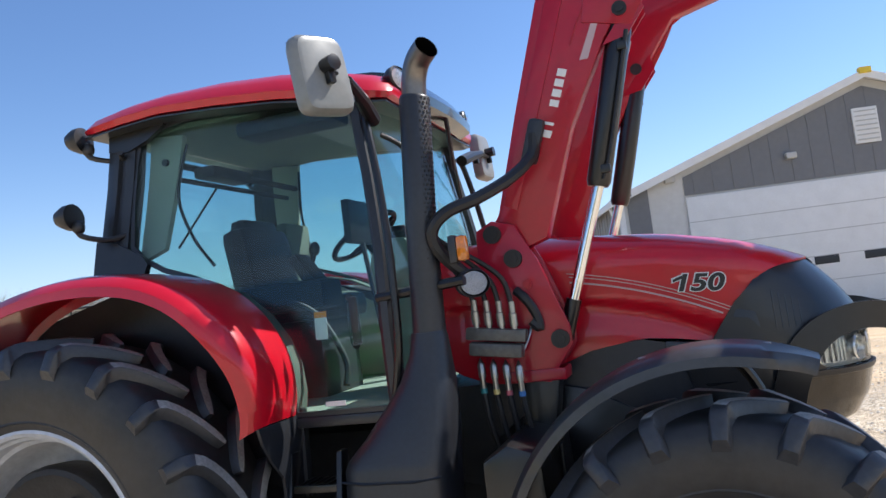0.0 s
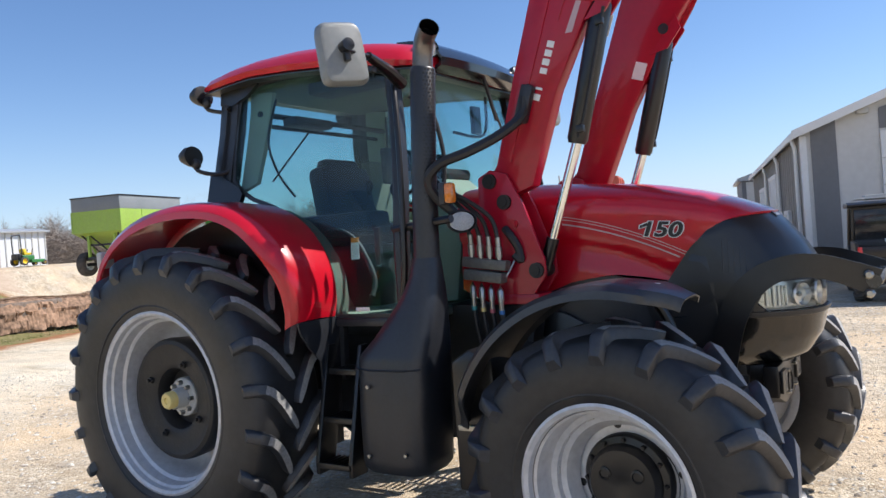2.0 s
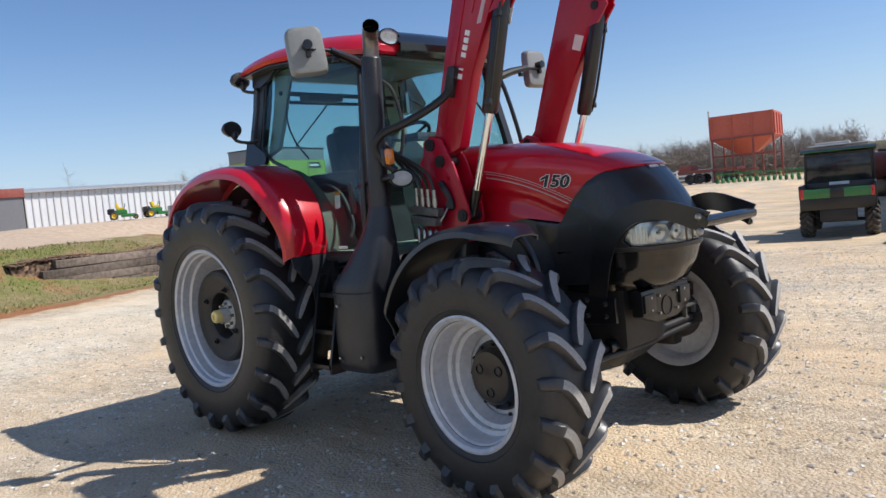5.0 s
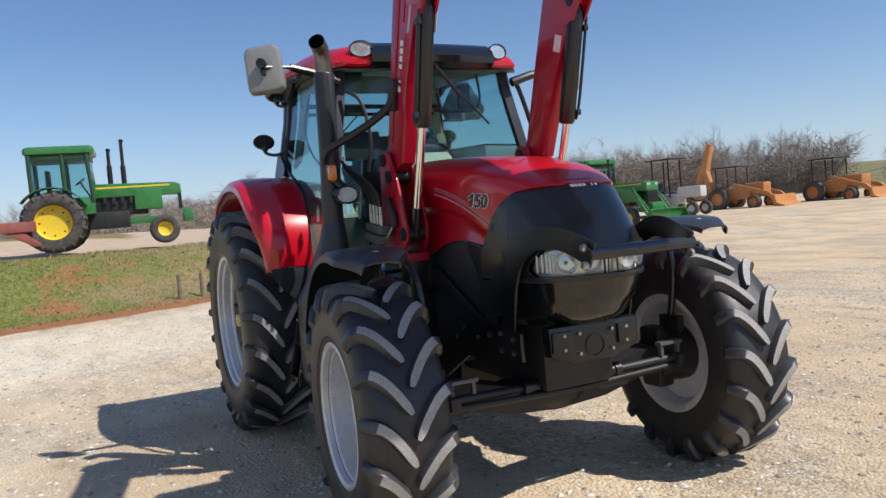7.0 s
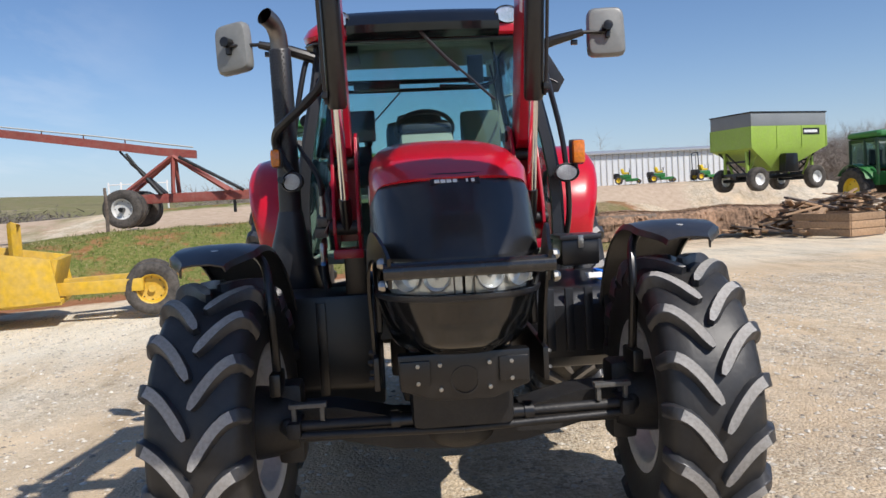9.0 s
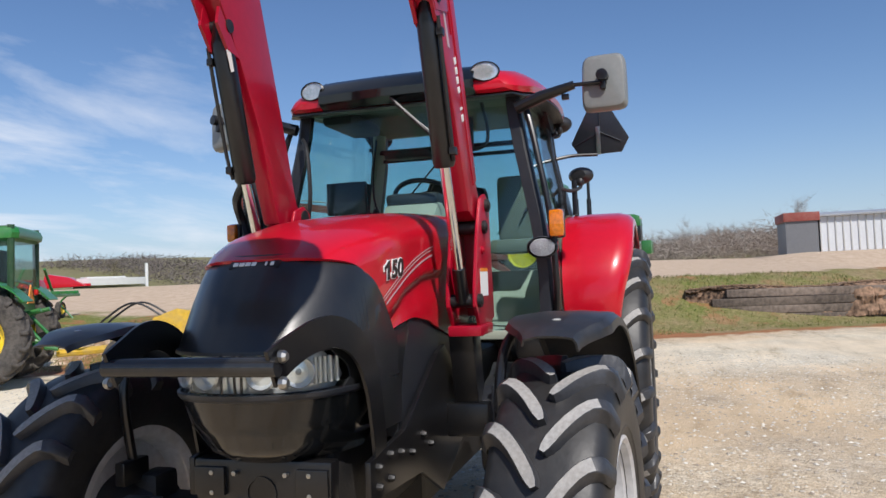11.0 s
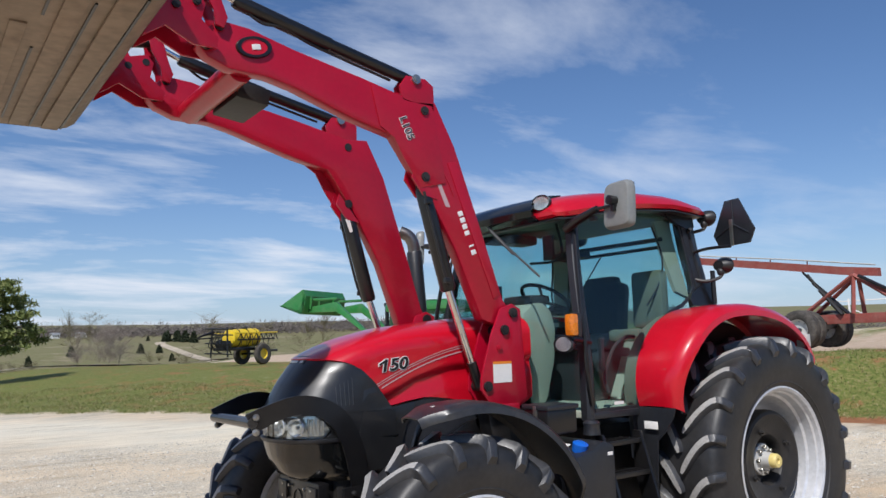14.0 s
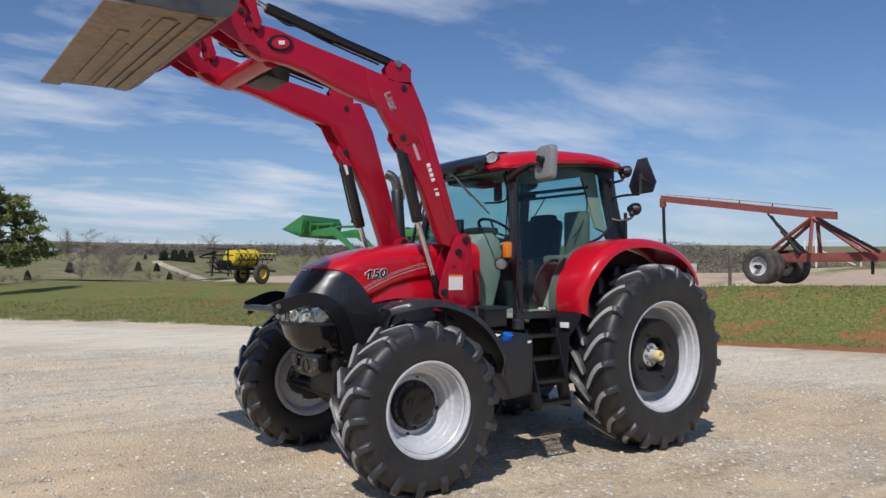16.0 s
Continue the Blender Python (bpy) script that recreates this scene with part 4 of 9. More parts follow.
plate.box((2.78, 0, 0.92), (0.5, 0.36, 0.12), 0.02)
bracket = part("front_weight_bracket", plate, STEEL_BLACK, tractor, "scuffed dark front weight plate")
part("tow_hole", Shape().lathe([(0.052, 0), (0.052, 0.006), (0.06, 0.006), (0.06, 0)], 24, Matrix.Translation((3.09, 0, 0.87)) @ Matrix.Rotation(radians(-90), 4, "Z")), STEEL_BLACK, bracket)
for y, z in ((-0.19, 0.94), (-0.19, 0.87), (-0.1, 0.94), (0.1, 0.94), (0.19, 0.94), (0.19, 0.87), (-0.1, 0.84), (0.1, 0.84)):
    part("bolt", Shape().lathe([(0.009, 0), (0.009, 0.018), (0, 0.02)], 6, Matrix.Translation((3.09, y, z)) @ Matrix.Rotation(radians(-90), 4, "Z")), ZINC, bracket)

# -- rear fenders with the black skirt in front of them
for s in (1, -1):
    rows = []
    ARC = [(0.985, 1.305), (1.0, 1.40), (0.99, 1.52), (0.95, 1.63), (0.87, 1.745), (0.76, 1.845), (0.61, 1.92), (0.44, 1.96), (0.22, 1.975), (0.0, 1.96), (-0.2, 1.915), (-0.38, 1.835), (-0.52, 1.72), (-0.60, 1.59)]
    line = smooth_path([(x, 0, z) for x, z in ARC], 5)
    for k, (x, _, z) in enumerate(line):
        k = k / 5
        cx, cz = 0.05, 0.86
        d = Vector((x - cx, z - cz)).normalized()
        f = k / (len(ARC) - 1)
        inner = 0.80 - 0.06 * f
        edge = 0.09 * (1 - soft(k / 5.0))
        row = [(x - d.x * 0.05, s * inner, z - d.y * 0.05), (x - d.x * 0.004, s * (inner + 0.02), z - d.y * 0.004), (x + d.x * 0.006, s * (0.95 - 0.4 * edge), z + d.y * 0.006), (x + d.x * 0.004, s * (1.12 - edge), z + d.y * 0.004), (x - d.x * 0.012, s * (1.185 - edge), z - d.y * 0.012), (x - d.x * 0.045, s * (1.215 - edge), z - d.y * 0.045), (x - d.x * 0.085, s * (1.22 - edge), z - d.y * 0.085)]
        rows.append(row)
    fender = part("rear_fender", Shape().grid(rows, 0.012), RED, tractor, "glossy red rear fender")
    part("reflector", Shape().box((-0.545, s * 1.15, 1.70), (0.05, 0.09, 0.10), 0.012), GREYMETAL, fender)
    skirt = [[(x, s * (0.80 + (y - 0.80) * lerp_table(z, [(0.6, 0.36), (1.06, 0.46), (1.14, 0.62), (1.18, 0.92), (1.30, 1.0)])), z) for y in (0.80, 0.92, 1.03, 1.11)] for x, z in ((0.985, 1.30), (0.99, 1.24), (0.985, 1.16), (0.98, 1.08), (0.97, 0.85), (0.96, 0.62))]
    flap = part("fender_skirt", Shape().grid(skirt, 0.012), BLACK, tractor, "black plastic fender extension")
    if s > 0:
        part("reflector_plate", Shape().box((1.006, s * 0.93, 1.185), (0.004, 0.11, 0.05), 0.001), PAPER, flap, "pale reflector plate")
    part("inner_guard", Shape().prism([(0.97, 0.95), (0.98, 1.3), (0.75, 1.8), (0.25, 1.95), (-0.4, 1.8), (-0.5, 1.3), (0.3, 1.2)], s * 0.72, s * 0.76), BLACK, tractor)
    arch = [[(x - 0.02 * (x - 0.05), s * y, z - 0.02 * (z - 0.86)) for y in (0.695, 0.75, 0.803)] for x, z in ARC[:9]]
    part("arch_liner", Shape().grid(arch, 0.008), SEAT, tractor, "grey green lining over the wheel arch")
    part("cab_liner", Shape().prism([(0.96, 1.30), (0.90, 1.50), (0.74, 1.74), (0.46, 1.90), (0.22, 1.92), (0.18, 1.30)], s * 0.69, s * 0.712, bevel=0.006), TRIM, tractor, "pale grey green cab side lining")
    # front fender: thin black arch with a bracket
    rows = []
    for k in np.linspace(0, 16, 49):
        a = radians(166 - 97 * k / 16)
        r = 0.795 + 0.02 * math.sin(math.pi * k / 16)
        x, z = 2.66 + r * math.cos(a), 0.64 + r * math.sin(a)
        d = Vector((math.cos(a), math.sin(a)))
        wide = 0.5 + 0.5 * soft(min(k, 16 - k) / 2.2)
        mid = 1.03
        rows.append([(x - d.x * e, s * (mid + y * wide), z - d.y * e) for y, e in ((-0.2, 0.03), (-0.185, 0.005), (-0.08, -0.008), (0.06, -0.008), (0.16, 0.0), (0.185, 0.02), (0.19, 0.05))])
    wing = part("front_fender", Shape().grid(rows, 0.008).move(Matrix.Translation((2.66, s * 1.02, 0)) @ STEER @ Matrix.Translation((-2.66, -s * 1.02, 0))), FENDERBLACK, tractor, "black plastic front fender")
    for x, z in ((2.42, 1.415), (2.80, 1.425)):
        part("bolt", Shape().lathe([(0.02, 0), (0.018, 0.012), (0, 0.014)], 12, Matrix.Translation((x, s * 1.02, z)) @ Matrix.Rotation(radians(90), 4, "X")), GREYMETAL, wing)
    stay = Shape().tube(smooth_path([(2.74, s * 0.80, 0.8), (2.80, s * 0.80, 1.15), (2.72, s * 0.83, 1.36), (2.6, s * 0.95, 1.42), (2.5, s * 1.1, 1.41)]), 0.02, 10)
    stay.box((2.76, s * 0.80, 0.84), (0.16, 0.05, 0.10), 0.012)
    part("fender_stay", stay, STEEL_BLACK, tractor)

# -- cab: side panes lean in above the sill
def cab_y(z):
    return 0.805 - 0.16 * soft((z - 1.55) / 1.15) ** 1.0


PANE = [(1.395, 1.30), (0.985, 1.30), (0.965, 1.40), (0.93, 1.52), (0.875, 1.64), (0.79, 1.755), (0.67, 1.86), (0.52, 1.935), (0.36, 1.99), (0.25, 2.05), (0.18, 2.12), (0.172, 2.30), (0.185, 2.50), (0.225, 2.655), (0.42, 2.69), (0.75, 2.69), (1.05, 2.655), (1.30, 2.60), (1.365, 2.20), (1.395, 1.95)]


def leaning(pts, s, out, thick):
    """A polygon of the cab's side, given as (x, z), on the leaning side wall."""
    b = Shape()
    z0, z1 = min(p[1] for p in pts), max(p[1] for p in pts)
    bm = bmesh.new()
    f = bm.faces.new([bm.verts.new((x, 0, z)) for x, z in pts])
    for k in range(1, 6):
        bmesh.ops.bisect_plane(bm, geom=bm.verts[:] + bm.edges[:] + bm.faces[:], plane_co=(0, 0, z0 + (z1 - z0) * k / 6), plane_no=(0, 0, 1))
    for v in bm.verts:
        v.co.y = s * (cab_y(v.co.z) + out)
    bmesh.ops.recalc_face_normals(bm, faces=bm.faces[:])
    bmesh.ops.solidify(bm, geom=bm.faces[:], thickness=thick)
    bmesh.ops.recalc_face_normals(bm, faces=bm.faces[:])
    return b.take(bm)


def band(path, wide, s, out=0.004, thick=0.02):
    """A strip along a line of the cab's side."""
    b, rows = Shape(), []
    pts = [Vector(p) for p in path]
    for i, p in enumerate(pts):
        d = (pts[min(i + 1, len(pts) - 1)] - pts[max(i - 1, 0)]).normalized()
        nrm = Vector((-d.y, d.x)) * wide / 2
        a, c = p + nrm, p - nrm
        rows.append([(a.x, s * (cab_y(a.y) + out), a.y), (c.x, s * (cab_y(c.y) + out), c.y), (c.x, s * (cab_y(c.y) + out - thick), c.y), (a.x, s * (cab_y(a.y) + out - thick), a.y)])
    return b.grid(rows, closed=True, caps=True)


for s in (1, -1):
    door = part("cab_door", leaning(PANE, s, 0.0, 0.006), CABGLASS, tractor, "tinted glass cab door")
    door.visible_shadow = False
    part("door_seal", band([(p[0], p[1]) for p in PANE[:18]], 0.022, s, 0.008, 0.014), BLACK, door)
    post = Shape()
    zs = np.linspace(1.24, 2.63, 9)
    post.grid([[(lerp_table(z, [(1.2, 1.432), (1.9, 1.425), (2.2, 1.392), (2.57, 1.335)]) + a, s * (cab_y(z) + b), z) for a, b in ((-0.026, 0.012), (-0.012, 0.02), (0.016, 0.016), (0.03, -0.004), (0.026, -0.06), (-0.02, -0.06))] for z in zs], closed=True, caps=True)
    part("front_pillar", post, BLACK, tractor, "black cab pillar")
    post = Shape().grid([[(x + a, s * (cab_y(z) + b), z) for a, b in ((-0.085, 0.004), (-0.065, 0.018), (-0.012, 0.02), (-0.006, 0.002), (0.022, 0.002), (0.03, 0.016), (0.075, 0.012), (0.08, -0.06), (-0.075, -0.06))] for x, z in ((0.075, 1.98), (0.082, 2.2), (0.10, 2.42), (0.132, 2.70))], closed=True, caps=True)
    part("rear_pillar", post, BLACK, tractor, "black cab rear pillar")
    cap = leaning([(-0.02, 1.985), (0.27, 1.985), (0.285, 2.03), (0.25, 2.075), (0.14, 2.13), (0.05, 2.185), (-0.012, 2.17)], s, 0.03, 0.03)
    part("hinge_cover", cap, STEEL_BLACK, tractor)
    part("hinge_cover", leaning([(0.05, 2.60), (0.16, 2.585), (0.28, 2.625), (0.37, 2.68), (0.38, 2.725), (0.06, 2.725)], s, 0.03, 0.03), STEEL_BLACK, tractor)
    sill = Shape().box((1.19, s * 0.80, 1.268), (0.46, 0.05, 0.045), 0.012)
    part("door_sill", sill, BLACK, tractor)
    part("roof_rail", band([(0.16, 2.70), (0.42, 2.722), (0.75, 2.722), (1.05, 2.687), (1.35, 2.62)], 0.05, s, 0.012, 0.05), BLACK, tractor)
    grip = Shape().tube(smooth_path([(1.20, s * 0.76, 1.40), (1.19, s * 0.72, 1.5), (1.10, s * 0.72, 1.68), (1.0, s * 0.74, 1.76), (0.9, s * 0.74, 1.765)]), 0.014, 8)
    part("door_grab_bar", grip, DARKTRIM, tractor)
    latch = Shape().tube(smooth_path([(1.27, s * 0.79, 1.76), (1.255, s * 0.755, 1.74), (1.25, s * 0.75, 1.66), (1.255, s * 0.755, 1.58), (1.28, s * 0.79, 1.56)]), 0.016, 8).box((1.285, s * 0.785, 1.66), (0.035, 0.03, 0.2), 0.01)
    part("door_latch", latch, BLACK, tractor)
    if s < 0:
        part("notice", leaning([(1.10, 1.60), (1.10, 1.69), (1.155, 1.69), (1.155, 1.60)], s, -0.012, 0.002), PAPER, tractor, "white safety notice with orange head")
        part("notice_head", leaning([(1.10, 1.69), (1.10, 1.715), (1.155, 1.715), (1.155, 1.69)], s, -0.012, 0.002), STICKER_ORANGE, tractor)
    part("maker_sticker", leaning([(1.12, 1.325), (1.12, 1.345), (1.21, 1.345), (1.21, 1.325)], s, 0.004, 0.002), PAPER, tractor)
    # rail outside the front post and the lamps on it
    rail = Shape().tube(smooth_path([(1.385, s * 0.68, 2.52), (1.41, s * 0.72, 2.46), (1.455, s * 0.775, 2.2), (1.485, s * 0.825, 1.9), (1.485, s * 0.845, 1.55), (1.44, s * 0.83, 1.34)]), 0.017, 10)
    part("grab_rail", rail, STEEL_BLACK, tractor)
    lx = 1.63 if s > 0 else 1.80
    arm = Shape().tube([(1.40, s * 0.80, 1.74), (lx - 0.01, s * 0.86, 1.765)], 0.02, 8)
    part("lamp_arm", arm, STEEL_BLACK, tractor)
    big = 1.0 if s > 0 else 0.72
    marker = Shape().box((lx + 0.005, s * 0.878, 1.85 if s > 0 else 1.885), (0.06 * big, 0.075 * big, 0.14 * big), 0.02)
    part("turn_signal", marker, ORANGE, tractor, "amber turn signal")
    part("turn_signal_back", Shape().box((lx - 0.03, s * 0.874, 1.85 if s > 0 else 1.885), (0.034, 0.085 * big, 0.15 * big), 0.012), BLACK, tractor)
    lamp_at = Matrix.Translation((lx, s * (0.80 if s > 0 else 0.79), 1.73 if s > 0 else 1.75)) @ Matrix.Rotation(radians(-84 if s > 0 else -128), 4, "Z") @ Matrix.Diagonal((1.15, 1, 0.82, 1))
    lamp = Shape().lathe([(0.0, -0.05), (0.03, -0.05), (0.066, -0.01), (0.07, 0.012), (0.064, 0.016)], 28, lamp_at)
    work = part("work_lamp", lamp, BLACK, tractor, "round work lamp in black shell")
    part("lamp_glass", Shape().lathe([(0.0, 0.012), (0.04, 0.014), (0.056, 0.012)], 24, lamp_at), LAMPFACE, work)

roof_rows = []
for x, zl, zt, w in ((-0.06, 2.715, 2.735, 0.64), (-0.045, 2.70, 2.77, 0.72), (0.03, 2.69, 2.815, 0.755), (0.2, 2.70, 2.845, 0.765), (0.4, 2.71, 2.855, 0.765), (0.7, 2.69, 2.85, 0.76), (1.0, 2.66, 2.825, 0.75), (1.25, 2.62, 2.785, 0.735), (1.42, 2.59, 2.745, 0.70), (1.485, 2.59, 2.71, 0.66), (1.505, 2.605, 2.68, 0.62)):
    half = [(0.0, zt + 0.015), (0.35 * w, zt + 0.01), (0.66 * w, zt - 0.008), (0.86 * w, zt - 0.035), (0.955 * w, zl + 0.5 * (zt - zl)), (w, zl + 0.2 * (zt - zl)), (0.985 * w, zl), (0.9 * w, zl - 0.004), (0.5 * w, zl), (0.0, zl)]
    roof_rows.append([(x, y, z) for y, z in half] + [(x, -y, z) for y, z in half[-2:0:-1]])
# black sheet that covers the red shell from below, along the overhang
part("roof_underside", Shape().grid([[(r[6][0], y * (r[6][1] + 0.004), r[6][2] - 0.012) for y in (-1, -0.5, 0, 0.5, 1)] for r in roof_rows[1:-1]], 0.008), BLACK, tractor, "black underside of the roof overhang")
part("roof", Shape().grid(roof_rows, closed=True, caps=True), RED, tractor, "red domed cab roof")
visor_rows = []
for x, z in ((1.26, 2.785), (1.36, 2.774), (1.45, 2.75), (1.515, 2.71), (1.55, 2.655), (1.545, 2.61), (1.48, 2.58)):
    visor_rows.append([(x + 0.03 * (1 - (y / 0.46) ** 2), y, z) for y in np.linspace(-0.455, 0.455, 11)])
part("visor", Shape().grid(visor_rows, 0.02), GLOSSBLACK, tractor, "black sun visor over the windshield")
for s in (1, -1):
    head = Shape().lathe([(0.0, -0.06), (0.04, -0.055), (0.075, -0.015), (0.082, 0.01), (0.074, 0.018)], 32, Matrix.Translation((1.497, s * 0.51, 2.70)) @ Matrix.Rotation(radians(s * 10), 4, "Z") @ Matrix.Rotation(radians(-90), 4, "Z") @ Matrix.Diagonal((1.0, 1, 0.68, 1)))
    lamp = part("roof_lamp", head, BLACK, tractor, "round roof work lamp")
    part("lamp_glass", Shape().lathe([(0.0, 0.006), (0.05, 0.008), (0.074, 0.006)], 28, Matrix.Translation((1.50, s * 0.51, 2.70)) @ Matrix.Rotation(radians(s * 10), 4, "Z") @ Matrix.Rotation(radians(-90), 4, "Z") @ Matrix.Diagonal((1.0, 1, 0.68, 1))), LENS, lamp)
    cell = mesh_of("lamp_cell", Shape().ball((0, 0, 0), (0.012, 0.016, 0.014), 8), CLEARGLASS)
    for a in range(7):
        dy, dz = (0, 0) if a == 6 else (0.043 * math.cos(a * math.pi / 3), 0.035 * math.sin(a * math.pi / 3))
        part("lamp_cell", cell, None, lamp, m=Matrix.Translation((1.514, s * 0.51 + dy, 2.70 + 0.8 * dz)))
    # rear lamps on short stalks
    for x, y, z in ((-0.09, 0.70, 2.68), (-0.06, 0.84, 2.29)):
        stalk = Shape().tube(smooth_path([(0.14, s * 0.71, z - 0.10), (0.08, s * (y - 0.06), z - 0.12), (x + 0.05, s * y, z - 0.09), (x + 0.03, s * y, z - 0.03)], 4), 0.013, 8)
        stalk.ball((x + 0.04, s * y, z - 0.05), (0.03, 0.03, 0.035))
        stalk.lathe([(0.0, -0.06), (0.045, -0.052), (0.07, -0.012), (0.074, 0.018), (0.0, 0.024)], 24, Matrix.Translation((x, s * y, z)) @ Matrix.Rotation(radians(75 * s), 4, "Z") @ Matrix.Diagonal((1.25, 1, 0.85, 1)))
        part("rear_lamp", stalk, RUBBER, tractor, "oval rear work lamp")
    # mirrors on arms
    mc = (1.425, s * 1.135, 2.588 if s > 0 else 2.575)
    turn = Matrix.Translation(mc) @ Matrix.Rotation(radians(-5 if s > 0 else -26), 4, "Z") @ Matrix.Rotation(radians(-4), 4, "Y")
    shell = []
    for x, k in ((0.035, 0.80), (0.03, 0.9), (0.01, 0.985), (-0.02, 1.0), (-0.03, 0.97)):
        ring = []
        for i in range(28):
            a = 2 * math.pi * i / 28
            ca, sa = math.cos(a), math.sin(a)
            ring.append((x, 0.117 * k * math.copysign(abs(ca) ** 0.34, ca) * (1 - 0.07 * sa), 0.152 * k * math.copysign(abs(sa) ** 0.32, sa)))
        shell.append(ring)
    mirror = part("mirror", Shape().grid(shell, closed=True, caps=True), MIRRORGREY, tractor, "grey plastic rear-view mirror", turn @ Matrix.Rotation(radians(5 if s < 0 else 0), 4, "X"))
    part("mirror_face", Shape().box((-0.033, 0, 0), (0.004, 0.20, 0.27), 0.001), MIRRORFACE, mirror)
    part("mirror_joint", Shape().lathe([(0.0, 0), (0.03, 0), (0.03, 0.06), (0.0, 0.065)], 16, Matrix.Translation((0.03, 0, 0.02)) @ Matrix.Rotation(radians(-90), 4, "Z")).box((0.05, 0, -0.02), (0.03, 0.03, 0.06), 0.008), STEEL_BLACK, mirror)
    arm = Shape().tube([(1.42, s * 0.66, 2.50), (1.44, s * 0.80, 2.545), (1.46, s * 0.98, 2.585)], [0.034, 0.032, 0.022], 10)
    arm.rod((1.46, s * 0.96, 2.585), (1.475, s * 1.15, 2.58), 0.011, 8).box((1.44, s * 0.93, 2.53), (0.03, 0.04, 0.03), 0.006)
    part("mirror_arm", arm, STEEL_BLACK, tractor)

shield = part("windshield", Shape().grid([[(lerp_table(z, [(1.3, 1.43), (1.9, 1.425), (2.2, 1.392), (2.62, 1.325)]) + 0.09 * (1 - (y / 0.72) ** 2), y * (cab_y(z) - 0.025) / 0.72, z) for y in np.linspace(-0.72, 0.72, 9)] for z in np.linspace(1.3, 2.6, 6)], 0.006), CABGLASS, tractor, "curved tinted windshield")
shield.visible_shadow = False
rear = part("rear_window", Shape().grid([[(lerp_table(z, [(1.5, 0.02), (2.0, 0.05), (2.66, 0.10)]), y * (cab_y(z) - 0.05) / 0.75, z) for y in (-0.75, 0, 0.75)] for z in (1.55, 1.9, 2.3, 2.66)], 0.006), CABGLASS, tractor, "tinted rear window")
rear.visible_shadow = False
wiper = Shape().tube([(1.56, 0.06, 2.66), (1.545, -0.02, 2.56), (1.50, -0.2, 2.38)], 0.012, 6)
wiper.tube([(1.53, -0.08, 2.50), (1.465, -0.42, 2.20)], 0.008, 6)
part("wiper", wiper, BLACK, tractor).matrix_local = Matrix.Scale(-1, 4, (0, 1, 0))

# -- inside the cab
floor_pan = Shape().box((0.85, 0, 1.27), (1.1, 1.5, 0.05), 0.01).prism([(0.12, 1.25), (0.12, 1.62), (0.45, 1.62), (0.62, 1.28)], -0.72, 0.72)
part("cab_floor", floor_pan, TRIM, tractor, "grey cab floor and rear shelf")
part("headliner", Shape().box((0.72, 0, 2.672), (1.2, 1.22, 0.03), 0.01), SEAT, tractor)
seat = Shape().box((0.66, 0.0, 1.74), (0.48, 0.5, 0.13), 0.05)
seat.box((0.42, 0.0, 1.96), (0.15, 0.50, 0.50), 0.07, Matrix.Rotation(radians(-9), 4, "Y")).box((0.38, 0.0, 2.20), (0.11, 0.34, 0.12), 0.05)
part("seat", seat, DARKTRIM, tractor, "dark operator seat")
part("seat_base", Shape().box((0.58, 0, 1.48), (0.5, 0.44, 0.42), 0.03), DARKTRIM, tractor)
buddy = Shape().box((0.52, 0.46, 1.78), (0.34, 0.3, 0.09), 0.03).box((0.36, 0.46, 2.05), (0.09, 0.30, 0.44), 0.04)
part("passenger_seat", buddy, SEAT, tractor, "grey passenger seat")
console = Shape().box((0.72, -0.42, 1.80), (0.6, 0.22, 0.14), 0.03).prism([(0.98, 1.86), (0.88, 2.0), (0.84, 1.98), (0.92, 1.84)], -0.5, -0.36, bevel=0.01)
part("armrest_console", console, DARKTRIM, tractor)
part("side_console", Shape().prism([(0.30, 1.30), (0.30, 1.78), (0.50, 1.76), (0.66, 1.68), (0.74, 1.52), (0.76, 1.30)], -0.66, -0.50, bevel=0.03), TRIM, tractor, "pale grey green side console")
part("lever", Shape().rod((0.86, -0.36, 1.85), (0.92, -0.37, 2.0), 0.012, 8).ball((0.925, -0.37, 2.02), (0.025, 0.025, 0.035)), DARKTRIM, tractor)
dash = Shape().prism([(1.36, 1.30), (1.20, 1.30), (1.10, 1.62), (1.08, 1.86), (1.12, 1.98), (1.20, 2.05), (1.30, 2.04), (1.40, 1.96), (1.44, 1.8)], -0.17, 0.17, bevel=0.05)
part("dash_console", dash, TRIM, tractor, "grey green steering console")
part("dash_hood", Shape().box((1.22, 0, 2.06), (0.2, 0.32, 0.07), 0.03), DARKTRIM, tractor)
tilt = Matrix.Translation((1.03, 0, 2.08)) @ Matrix.Rotation(radians(-32), 4, "Y")
ringw = Shape().tube([(0.19 * math.cos(a), 0.19 * math.sin(a), 0) for a in np.linspace(0, 2 * math.pi, 37)], 0.015, 8, caps=False)
for k in range(3):
    a = 2 * math.pi * k / 3 + 0.5
    ringw.rod((0, 0, -0.03), (0.18 * math.cos(a), 0.18 * math.sin(a), 0), 0.012, 6)
ringw.rod((0, 0, -0.2), (0, 0, -0.01), 0.03, 10)
part("steering_wheel", ringw.move(tilt), BLACK, tractor, "black steering wheel")
screen = Shape().box((1.20, -0.45, 2.10), (0.04, 0.26, 0.20), 0.015).rod((1.3, -0.55, 1.6), (1.22, -0.47, 2.0), 0.012, 8)
part("monitor", screen, BLACK, tractor)
inside = Shape().box((1.28, 0.33, 2.42), (0.03, 0.10, 0.18), 0.012).tube(smooth_path([(1.30, 0.44, 2.58), (1.27, 0.44, 2.34), (1.25, 0.1, 2.33)]), 0.01, 6)
part("inner_mirror", inside, BLACK, tractor)
